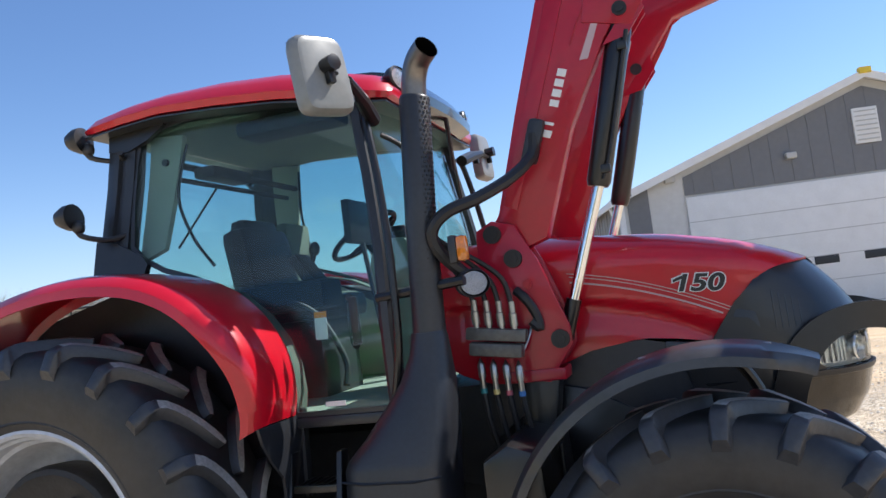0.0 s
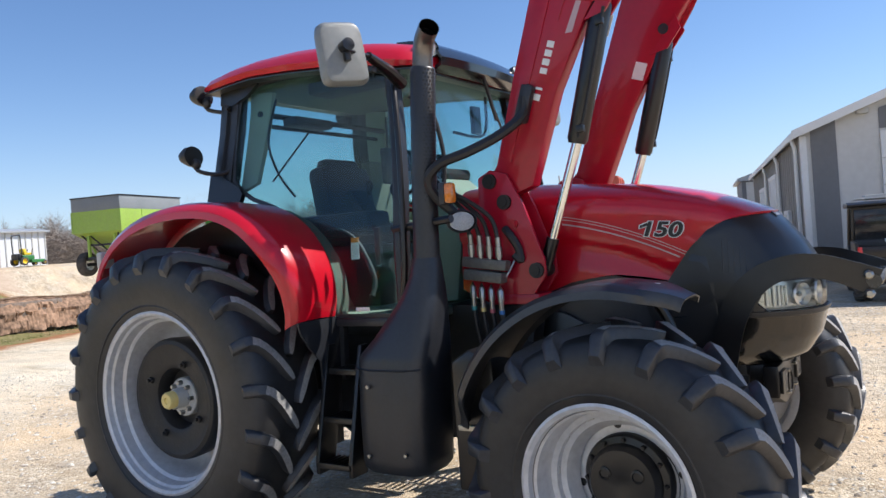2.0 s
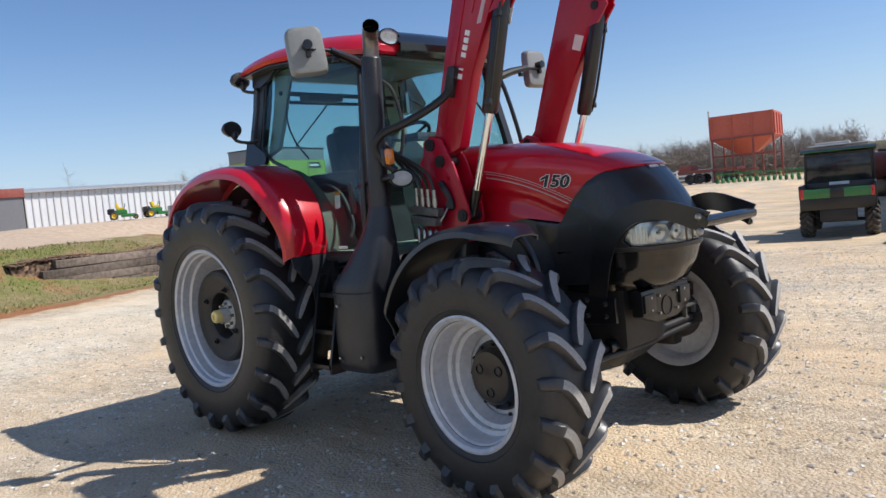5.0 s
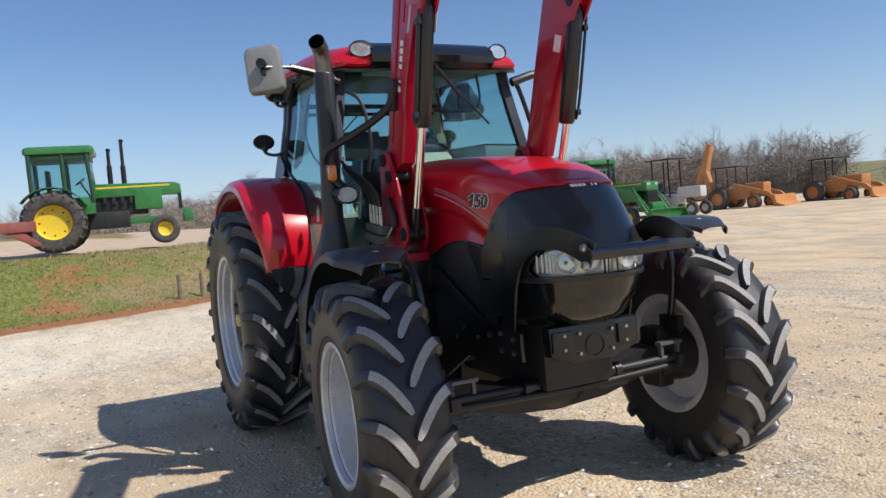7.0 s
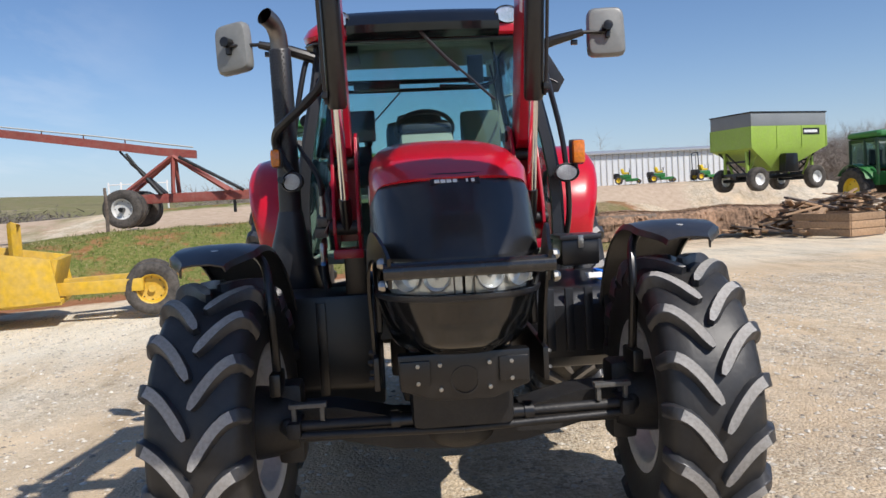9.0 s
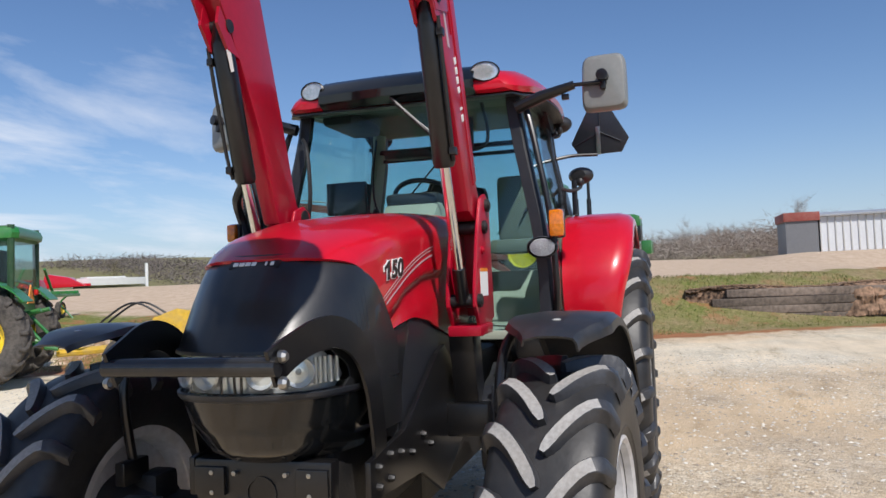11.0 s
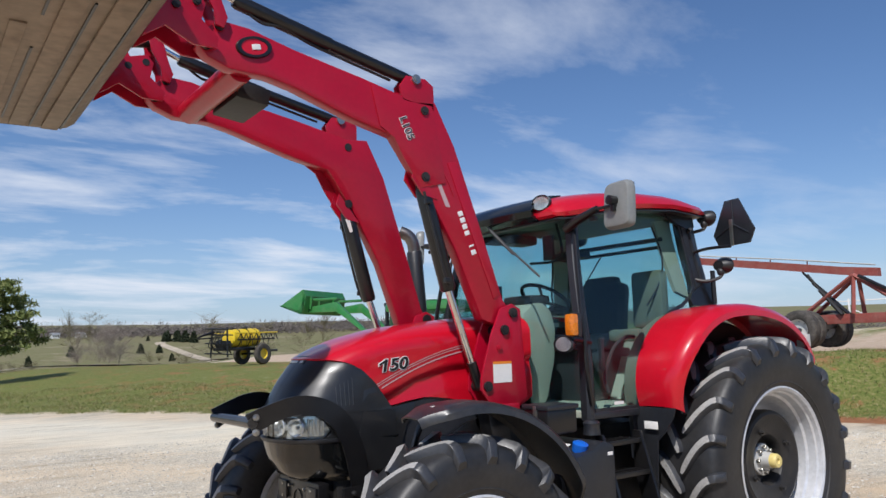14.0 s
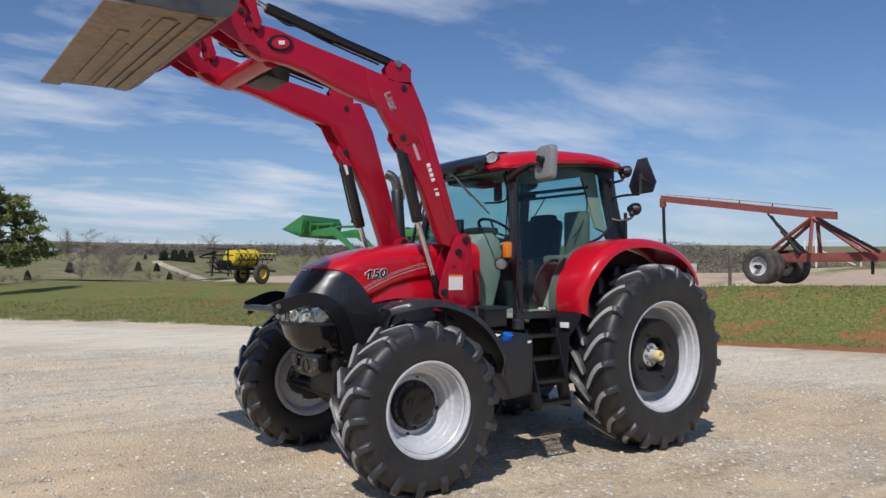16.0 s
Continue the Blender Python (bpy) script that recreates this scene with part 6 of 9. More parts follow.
for x, y0, y1 in ((4.61, -1.0, 0.3), (4.445, -1.1, 0.95), (4.265, -1.1, 1.1), (4.62, 0.72, 0.90)):
    part("slot", Shape().box((x, (y0 + y1) / 2, 3.237), (0.012, y1 - y0, 0.008)), STEEL_BLACK, bucket)
part("top_lip", Shape().tube([(4.29, -HALF, 3.875), (4.29, HALF, 3.875)], 0.022, 10), BUCKETGREY, bucket)

# -- quick coupler and hoses beside the right mount
block = Shape().box((1.83, -0.63, 1.505), (0.25, 0.06, 0.05), 0.008, Matrix.Rotation(radians(8), 4, "Y")).box((1.825, -0.64, 1.445), (0.22, 0.07, 0.055), 0.012, Matrix.Rotation(radians(8), 4, "Y"))
coupler = part("hose_coupler", block, COUPLERGREY, tractor, "grey multi-hose coupler block")
coupler.location.z = 0.028
tints = [material("teal hose tag", (0.05, 0.3, 0.3), 0.5), YELLOWCAP, material("pink hose tag", (0.5, 0.12, 0.15), 0.5), material("blue hose tag", (0.05, 0.2, 0.5), 0.5)]
for k in range(4):
    x = 1.75 + 0.052 * k
    dz = -0.008 * k
    part("fitting", Shape().lathe([(0.0, -0.07), (0.012, -0.07), (0.012, -0.03), (0.017, -0.03), (0.017, 0.02), (0.013, 0.025), (0.013, 0.07), (0.0, 0.07)], 12, Matrix.Translation((x, -0.63, 1.585 + dz)) @ Matrix.Rotation(radians(90), 4, "X")), ZINC, coupler)
    part("fitting", Shape().lathe([(0.0, -0.07), (0.012, -0.07), (0.012, -0.02), (0.016, -0.02), (0.016, 0.03), (0.0, 0.06)], 12, Matrix.Translation((x, -0.64, 1.36 + dz)) @ Matrix.Rotation(radians(90), 4, "X")), ZINC, coupler)
    part("hose_tag", Shape().rod((x, -0.64, 1.295 + dz), (x, -0.64, 1.275 + dz), 0.014, 10), tints[k], coupler)
    pipe(coupler, [(x, -0.63, 1.64 + dz), (x - 0.02, -0.64, 1.72), (x - 0.06 - 0.01 * k, -0.68, 1.80), (1.66 + 0.008 * k, -0.745, 1.90), (1.64, -0.75 - 0.006 * k, 1.96)], 0.011)
    pipe(coupler, [(x, -0.64, 1.28 + dz), (x + 0.01, -0.63, 1.15), (x + 0.03, -0.58, 1.0), (x + 0.05, -0.45, 0.85)], 0.012)
pipe(tractor, [(2.075, -0.56, 2.33), (2.06, -0.58, 2.24), (1.985, -0.68, 2.15), (1.87, -0.80, 2.075), (1.765, -0.865, 2.035), (1.705, -0.885, 1.985), (1.69, -0.875, 1.93), (1.715, -0.845, 1.865), (1.765, -0.80, 1.80)], 0.025, HOSE, "hose_sleeve")
part("hose_guide", Shape().box((2.07, -0.555, 2.30), (0.07, 0.05, 0.19), 0.02, Matrix.Rotation(radians(19), 4, "Y")), BLACK, tractor)
pipe(tractor, [(1.92, -0.575, 1.70), (1.96, -0.59, 1.66), (1.99, -0.58, 1.60), (2.0, -0.58, 1.54), (1.97, -0.585, 1.57)], 0.02, HOSE, "tether")
pipe(tractor, [(1.97, -0.57, 1.56), (1.95, -0.60, 1.50), (1.93, -0.62, 1.46)], 0.006, ZINC, "chain")
pipe(tractor, [(1.43, -0.62, 2.44), (1.52, -0.55, 2.35), (1.56, -0.52, 2.1), (1.55, -0.55, 1.9)], 0.012, HOSE, "cable")
part("mount_sticker", Shape().box((1.95, 0.5635, 1.568), (0.15, 0.002, 0.13), 0), PAPER, tractor, "white operator sticker with orange band")
part("sticker_band", Shape().box((1.95, 0.5645, 1.627), (0.15, 0.002, 0.016), 0), STICKER_ORANGE, tractor)
part("arm_sticker", Shape().box((2.47, -0.4435, 2.62), (0.05, 0.002, 0.10), 0, Matrix.Rotation(radians(21), 4, "Y")), PAPER, tractor)
part("arm_sticker", Shape().box((2.33, 0.4435, 2.56), (0.07, 0.002, 0.10), 0, Matrix.Rotation(radians(21), 4, "Y")), PAPER, tractor)

# -- slow vehicle sign on the left rear, seen from its black back
sign = part("slow_vehicle_sign", Shape().prism([(0.785, 2.52), (0.84, 2.425), (1.15, 2.425), (1.205, 2.52), (1.065, 2.77), (0.925, 2.77)], 0.0, 0.012, "yz", 0.003), BLACK, tractor, "black back of a slow vehicle sign")
part("sign_face", Shape().prism([(0.86, 2.51), (1.10, 2.51), (1.0, 2.71)], -0.003, -0.001, "yz"), STICKER_ORANGE, sign)
for a, b in (((0.81, 2.50), (1.0, 2.58)), ((1.15, 2.50), (1.0, 2.58)), ((1.0, 2.76), (1.0, 2.58)), ((0.98, 2.47), (0.98, 2.58))):
    part("sign_rib", Shape().rod((0.014, a[0], a[1]), (0.014, b[0], b[1]), 0.006, 6), BLACK, sign)
part("sign_stake", Shape().box((0.025, 0.99, 2.52), (0.012, 0.03, 0.20), 0.003), ZINC, sign)
sign.matrix_local = Matrix.Translation((0.0, 0.99, 0)) @ Matrix.Rotation(radians(-13), 4, "Z") @ Matrix.Translation((0.0, -0.99, 0))
part("sign_arm", Shape().tube(smooth_path([(0.16, 0.72, 2.40), (0.10, 0.82, 2.42), (0.03, 0.98, 2.42)]), 0.012, 8), STEEL_BLACK, sign)
part("antenna", Shape().rod((0.03, 0.80, 2.0), (0.03, 0.80, 2.25), 0.018, 10), STEEL_BLACK, tractor)

# ---- round the yard ----
def place(x, y, heading=0.0, z=None):
    return Matrix.Translation((x, y, ground_z(x, y) if z is None else z)) @ Matrix.Rotation(radians(heading), 4, "Z")


def plain_tyre(parent, c, R, W, rim, rim_mat, lugs=0, name="wheel"):
    """Tyre and rim of a parked machine; with bars across the tread where it has any."""
    m = Matrix.Translation(c)
    w = part(name, Shape().lathe(tyre_profile(R, W, rim), 36), DUSTRUBBER, parent, "worn grey black tyre", m)
    for side in (1, -1):
        bar = mesh_of("lug", lug_shape(R, W, side), DUSTRUBBER) if lugs else None
        for k in range(lugs):
            part("lug", bar, None, w, m=Matrix.Rotation(-2 * math.pi * (k + (0.5 if side < 0 else 0)) / lugs, 4, "Y"))
    hub = Shape().lathe([(rim, 0.4 * W), (rim - 0.02, 0.36 * W), (rim - 0.05, 0.1 * W), (0.6 * rim, 0.06 * W), (0.3 * rim, 0.16 * W), (0.0, 0.16 * W), ], 30)
    hub.lathe([(rim, -0.4 * W), (rim - 0.02, -0.36 * W), (rim - 0.05, -0.1 * W), (0.6 * rim, -0.06 * W), (0.0, -0.06 * W)], 30)
    part("rim", hub, rim_mat, w, "painted steel rim")
    for k in range(8):
        a = 2 * math.pi * k / 8
        for y in (1, -1):
            part("wheel_hole", Shape().box((0.75 * rim * math.cos(a), y * 0.085 * W, 0.75 * rim * math.sin(a)), (0.09 * rim, 0.02, 0.09 * rim), 0.004), STEEL_BLACK, w)
    return w


def farm_tractor(name, label, m, base, loader=None, stacks=1, high_cab=3.05, hood_z=1.92):
    """A cab tractor that faces +x, its rear axle over the origin."""
    t = thing(name, label, "tractor", m, "parked farm tractors")
    L = base
    for s in (1, -1):
        plain_tyre(t, (0, s * 0.92, 0.87), 0.87, 0.46, 0.49, FARMYELLOW, 18, "rear_wheel")
        plain_tyre(t, (L, s * 0.72, 0.46), 0.46, 0.28, 0.21, FARMYELLOW, 0, "front_wheel")
        part("fender", Shape().grid([[(1.0 * math.cos(a), s * y, 0.87 + 1.0 * math.sin(a)) for y in (0.55, 0.8, 1.12)] for a in np.linspace(0.45, 2.5, 9)], 0.02), GREEN, t, "green rear fender")
        pane = Shape().prism([(-0.45, 1.75), (-0.5, 2.75), (0.95, 2.75), (1.05, 1.5), (0.5, 1.5)], s * 0.74, s * 0.755)
        part("side_window", pane, CABGLASS, t, "tinted cab window").visible_shadow = False
        for x0, x1 in ((-0.5, -0.52), (0.36, 0.33), (1.08, 0.98)):
            part("cab_post", Shape().tube([(x0, s * 0.76, 1.45), (x1, s * 0.75, 2.8)], 0.06, 8), POSTGREEN, t)
        part("side_panel", Shape().box((1.2 + (L - 1.2) * 0.78, s * 0.33, 1.42), ((L - 1.0) * 0.40, 0.03, 0.62), 0.01), GREEN, t)
        part("headlamp", Shape().box((L + 0.56, s * 0.2, hood_z - 0.16), (0.03, 0.16, 0.10), 0.01), LENS, t)
    part("cab_base", Shape().box((0.3, 0, 1.3), (1.6, 1.5, 0.5), 0.04), GREEN, t)
    part("seat", Shape().box((0.1, 0, 1.75), (0.5, 0.5, 0.15), 0.04).box((-0.12, 0, 2.1), (0.12, 0.5, 0.6), 0.04), DARKTRIM, t)
    part("steering_wheel", Shape().tube([(0.72 + 0.12 * math.cos(a), 0.2 * math.sin(a), 2.05 + 0.1 * math.cos(a)) for a in np.linspace(0, 2 * math.pi, 17)], 0.016, 6, False).rod((0.95, 0, 1.6), (0.72, 0, 2.05), 0.03, 8), BLACK, t)
    for x, nm in ((-0.53, "rear_window"), (1.06, "windshield")):
        part(nm, Shape().box((x, 0, 2.15), (0.015, 1.4, 1.2)), CABGLASS, t).visible_shadow = False
    part("cab_roof", Shape().grid([[(0.28 + 0.93 * k * u, 0.84 * k * v, high_cab - dz) for u, v in ((-1, -0.86), (-0.9, -1), (0.9, -1), (1, -0.86), (1, 0.86), (0.9, 1), (-0.9, 1), (-1, 0.86))] for k, dz in ((0.88, 0.3), (0.98, 0.25), (1.0, 0.16), (0.97, 0.08), (0.9, 0.04), (0.6, 0.02))], closed=True, caps=True), GREEN, t, "green domed cab roof")
    part("roof_band", Shape().box((0.28, 0, 2.72), (1.62, 1.54, 0.14), 0.03), POSTGREEN, t)
    hood_ = Shape().prism([(1.05, hood_z - 0.42), (1.05, hood_z), (1.6, hood_z - 0.01), (L + 0.4, hood_z - 0.05), (L + 0.55, hood_z - 0.12), (L + 0.58, hood_z - 0.42)], -0.32, 0.32, bevel=0.04)
    part("hood", hood_, GREEN, t, "green engine hood")
    part("stripe", Shape().box((1.2 + (L - 1.2) * 0.55, 0.323, hood_z - 0.13), (L - 0.9, 0.004, 0.05)).box((1.2 + (L - 1.2) * 0.55, -0.323, hood_z - 0.13), (L - 0.9, 0.004, 0.05)), FARMYELLOW, t)
    part("grille", Shape().box((L + 0.52, 0, 1.35), (0.1, 0.56, 0.6), 0.02), STEEL_BLACK, t)
    engine = Shape().box((1.2 + (L - 1.2) * 0.35, 0, 1.25), ((L - 1.0) * 0.75, 0.46, 0.55), 0.05).box((0.9, 0, 0.85), (2.2, 0.5, 0.5), 0.05)
    for k in range(5):
        engine.box((1.35 + 0.24 * k, 0.27, 1.4), (0.1, 0.12, 0.2), 0.02).box((1.35 + 0.24 * k, -0.27, 1.4), (0.1, 0.12, 0.2), 0.02)
    part("engine", engine, CAST, t)
    part("frame", Shape().box((L * 0.72, 0, 0.78), (L * 0.75, 0.4, 0.2), 0.03).rod((L, -0.7, 0.46), (L, 0.7, 0.46), 0.07, 10), GREEN, t)
    part("front_weight", Shape().box((L + 0.72, 0, 0.85), (0.3, 0.7, 0.42), 0.05), GREEN, t)
    for k in range(stacks):
        x = 1.55 + 0.38 * k
        part("exhaust", Shape().tube([(x, 0.12 * k, hood_z - 0.05), (x, 0.12 * k, hood_z + 0.55), (x, 0.12 * k, hood_z + 0.56), (x, 0.12 * k, hood_z + 1.0 + 0.28 * k)], [0.075, 0.075, 0.05, 0.05], 12).rod((x, 0.12 * k, hood_z + 0.98 + 0.28 * k), (x + 0.02, 0.12 * k, hood_z + 1.06 + 0.28 * k), 0.065, 10), STEEL_BLACK, t)
    for s in (1, -1):
        arm = Shape().rod((-0.4, s * 0.35, 0.75), (-1.15, s * 0.42, 0.6), 0.045, 8).rod((-0.45, s * 0.35, 1.25), (-0.95, s * 0.4, 0.65), 0.03, 8).rod((-0.4, s * 0.3, 1.2), (-0.85, s * 0.3, 1.3), 0.04, 8)
        part("hitch_arm", arm, GREEN, t)
    part("warning_triangle", Shape().prism([(-0.2, 1.42), (0.2, 1.42), (0.0, 1.76)], -0.62, -0.6, "yz"), STICKER_ORANGE, t, "orange warning triangle")
    part("rear_lamp", Shape().box((-0.56, 0.62, 1.62), (0.06, 0.2, 0.1), 0.01).box((-0.56, -0.62, 1.62), (0.06, 0.2, 0.1), 0.01), REDLENS, t)
    if loader is not None:
        knee, tip, tilt_ = loader
        for s in (1, -1):
            a = Shape().prism([(1.35, 1.75), (1.5, 1.88), (knee[0], knee[1] + 0.12), (tip[0], tip[1] + 0.08), (tip[0] + 0.05, tip[1] - 0.06), (knee[0] - 0.02, knee[1] - 0.12)], s * 0.52, s * 0.64, bevel=0.01)
            la = part("loader_arm", a, GREEN, t, "green loader arm")
            part("lift_cylinder", Shape().rod((1.5, s * 0.58, 1.05), ((1.4 + knee[0]) / 2, s * 0.58, (1.7 + knee[1]) / 2 - 0.1), 0.04, 8), GREEN, la)
            part("tilt_cylinder", Shape().rod((knee[0], s * 0.58, knee[1] + 0.2), (tip[0] + 0.05, s * 0.58, tip[1] + 0.25), 0.035, 8), GREEN, la)
            part("loader_post", Shape().prism([(1.2, 0.75), (1.7, 0.75), (1.55, 1.9), (1.25, 1.9)], s * 0.46, s * 0.52, bevel=0.01), GREEN, t)
        pts = [(0.0, 0.0), (0.75, -0.03), (0.76, 0.0), (0.12, 0.08), (0.06, 0.2), (0.1, 0.5), (0.2, 0.66), (0.17, 0.68), (0.02, 0.55), (-0.06, 0.2)]
        turned = Matrix.Translation((tip[0] + 0.1, 0, tip[1] - 0.1)) @ Matrix.Rotation(radians(-tilt_), 4, "Y") @ Matrix.Diagonal((0.85, 0.9, 0.85, 1))
        bk = part("bucket", Shape().prism(pts, -1.0, 1.0).move(turned), GREEN, t, "green loader bucket")
        for s in (1, -1):
            part("bucket_side", Shape().prism([(0.0, 0.0), (0.75, -0.03), (0.2, 0.66), (0.0, 0.5), (-0.06, 0.2)], s * 0.98, s * 1.0).move(turned), GREEN, bk)
            for y in (0.35, 0.75):
                part("bucket_rib", Shape().prism([(-0.06, 0.2), (0.02, 0.55), (-0.06, 0.5), (-0.12, 0.2)], s * (y - 0.02), s * (y + 0.02)).move(turned), GREEN, bk)
    return t


farm_tractor("green_tractor", "green cab tractor with twin stacks on the bank road", place(-18.9, -2.75, 86, 1.38), 2.95, None, 2, 3.08, 1.93)
farm_tractor("green_loader_tractor", "green cab tractor with lowered loader on the gravel", place(-21.6, 18.4, 2, 0.33), 3.55, ((3.6, 1.45), (4.6, 0.32), -4), 1, 3.1, 1.95)
farm_tractor("green_loader_tractor", "green cab tractor with raised loader bucket", place(-5.35, -10.2, -60, 0.0), 2.75, ((2.6, 2.75), (3.35, 2.7), 22), 1, 2.82, 1.75)

# -- red boom trailer behind the green tractor
def boom_trailer():
    t = thing("boom_trailer", "faded red steel boom trailer on the bank road", "farm trailer")
    X = -17.5
    part("main_beam", Shape().box((X, -5.9, 2.17), (0.32, 5.3, 0.28), 0.02), OLDRED, t)
    part("hitch", Shape().prism([(-3.9, 2.3), (-3.2, 1.72), (-3.15, 1.62), (-3.35, 1.62), (-4.1, 2.05)], X - 0.12, X + 0.12, "yz", 0.01), OLDRED, t)
    for dx in (-0.55, 0.55):
        for a, b in (((-8.2, 2.25), (-6.62, 3.42)), ((-6.62, 2.3), (-6.62, 3.42)), ((-5.0, 2.3), (-6.62, 3.42))):
            part("brace", Shape().rod((X + dx * 0.6, a[0], a[1]), (X + dx * 0.25, b[0], b[1]), 0.065, 4), OLDRED, t)
    part("ram", Shape().rod((X, -6.9, 2.3), (X, -7.9, 3.3), 0.06, 8).rod((X, -7.9, 3.3), (X, -8.2, 3.65), 0.035, 8), STEEL_BLACK, t)
    part("boom", Shape().grid([[(X + dx, y, z + dz) for dx, dz in ((-0.1, -0.12), (0.1, -0.12), (0.1, 0.12), (-0.1, 0.12))] for y, z in ((-5.95, 3.45), (-7.0, 3.58), (-9.0, 3.92), (-12.45, 4.48))], closed=True, caps=True), OLDRED, t, "long red boom arm")
    part("boom_tip", Shape().box((X, -12.42, 4.32), (0.16, 0.2, 0.34), 0.02), OLDRED, t)
    part("drop_pipe", Shape().tube([(X, -12.4, 4.2), (X, -12.38, 3.4), (X, -12.34, 2.5)], 0.06, 8), STEEL_BLACK, t, "hanging black hose")
    part("top_pipe", Shape().tube([(X + 0.1, -6.0, 3.66), (X + 0.1, -8.8, 4.12), (X + 0.1, -12.2, 4.62)], 0.025, 6), GREYMETAL, t)
    for y, z in ((-8.0, 3.93), (-9.2, 4.12), (-10.4, 4.3)):
        part("pipe_post", Shape().rod((X + 0.05, y, z - 0.2), (X + 0.05, y, z + 0.06), 0.02, 6), OLDRED, t)
    part("axle", Shape().rod((X - 1.2, -7.9, 1.88), (X + 1.2, -7.9, 1.88), 0.07, 8).box((X, -7.7, 2.0), (0.8, 0.4, 0.2), 0.02), STEEL_BLACK, t)
    for dx in (0.95, 0.6, -0.95, -0.6):
        w = plain_tyre(t, (X + dx, -7.9, 1.9), 0.60, 0.33, 0.30, SHOPLIGHT, 0, "wheel")
        w.matrix_local = Matrix.Translation((X + dx, -7.9, 1.9)) @ Matrix.Rotation(radians(90), 4, "Z")
    part("back_stay", Shape().rod((X + 0.3, -6.4, 3.38), (X + 0.32, -4.55, 2.3), 0.05, 8), STEEL_BLACK, t)
    part("ram", Shape().rod((X + 0.2, -7.0, 2.3), (X + 0.2, -7.6, 3.05), 0.07, 8).rod((X + 0.2, -7.6, 3.05), (X + 0.2, -7.95, 3.55), 0.04, 8), CAST, t)
    part("stand", Shape().rod((X, -4.9, 2.05), (X, -4.9, 1.65), 0.05, 8), STEEL_BLACK, t)


boom_trailer()

# -- lime gravity wagon
def gravity_wagon():
    t = thing("gravity_wagon", "lime green gravity wagon with grey tarp sides", "farm wagon", place(-24.5, 15.6, 107, 1.33))
    a, b = 1.95, 1.15
    part("tarp_box", Shape().box((0, 0, 2.87), (2 * a, 2 * b, 0.54), 0.02), TARP, t, "grey corrugated upper sides")
    part("tarp_rim", Shape().box((0, 0, 3.14), (2 * a + 0.06, 2 * b + 0.06, 0.05), 0.01), STEEL_BLACK, t)
    part("bin", Shape().grid([[(x, y, z) for x, y in ((-p, -q), (p, -q), (p, q), (-p, q))] for z, p, q in ((2.60, a, b), (1.75, a, b), (0.95, 0.45, 0.6), (0.85, 0.4, 0.55))], closed=True, caps=True), LIME, t, "lime green sloped bin")
    for x in (-1.95, -0.65, 0.65, 1.95):
        for s in (1, -1):
            part("bin_rib", Shape().box((x, s * (b + 0.012), 2.17), (0.05, 0.03, 0.84), 0.006), LIME, t)
    part("chute", Shape().prism([(-0.35, 0.75), (0.35, 0.75), (0.3, 1.5), (-0.3, 1.5)], -b - 0.1, -b + 0.25, bevel=0.02), STEEL_BLACK, t)
    part("sign", Shape().box((1.1, -b - 0.014, 2.36), (0.95, 0.01, 0.26)), DECALBLACK, t)
    part("sign_bar", Shape().box((1.1, -b - 0.021, 2.36), (0.7, 0.008, 0.11)), WHITE, t)
    part("ladder", Shape().rod((a + 0.05, -0.3, 1.1), (a + 0.05, -0.3, 2.6), 0.02, 6).rod((a + 0.05, 0.3, 1.1), (a + 0.05, 0.3, 2.6), 0.02, 6).rod((a + 0.05, -0.3, 2.55), (a + 0.05, 0.3, 2.55), 0.02, 6).rod((a + 0.05, -0.3, 1.8), (a + 0.05, 0.3, 1.8), 0.02, 6), STEEL_BLACK, t)
    for x, y in ((a - 0.25, -0.62), (a - 0.25, 0.62), (-a + 0.25, -0.62), (-a + 0.25, 0.62)):
        part("bin_post", Shape().box((x, y, 1.2), (0.1, 0.1, 1.15), 0.01), LIME, t)
        part("bin_brace", Shape().rod((x * 1.08, y * 1.5, 1.75), (x * 0.75, y * 0.4, 0.75), 0.035, 6), STEEL_BLACK, t)
    for e in (1, -1):
        part("end_frame", Shape().box((e * (a - 0.25), 0, 0.72), (0.14, 1.5, 0.14), 0.01).box((e * (a - 0.3), 0, 1.25), (0.08, 1.3, 0.08), 0.01).rod((e * (a - 0.22), -0.6, 0.75), (e * (a - 0.22), 0.6, 1.7), 0.03, 6), STEEL_BLACK, t)
    part("running_gear", Shape().box((0, 0, 0.62), (3.6, 0.2, 0.18), 0.02).rod((-1.5, -0.95, 0.5), (-1.5, 0.95, 0.5), 0.07, 8).rod((1.5, -0.95, 0.5), (1.5, 0.95, 0.5), 0.07, 8), STEEL_BLACK, t)
    for x in (-1.5, 1.5):
        for s in (1, -1):
            part("strut", Shape().rod((x, s * 0.35, 0.65), (x * 0.95, s * 0.95, 1.7), 0.05, 8), LIME, t)
            plain_tyre(t, (x, s * 0.95, 0.52), 0.52, 0.34, 0.24, WHITE, 0, "wheel")


gravity_wagon()


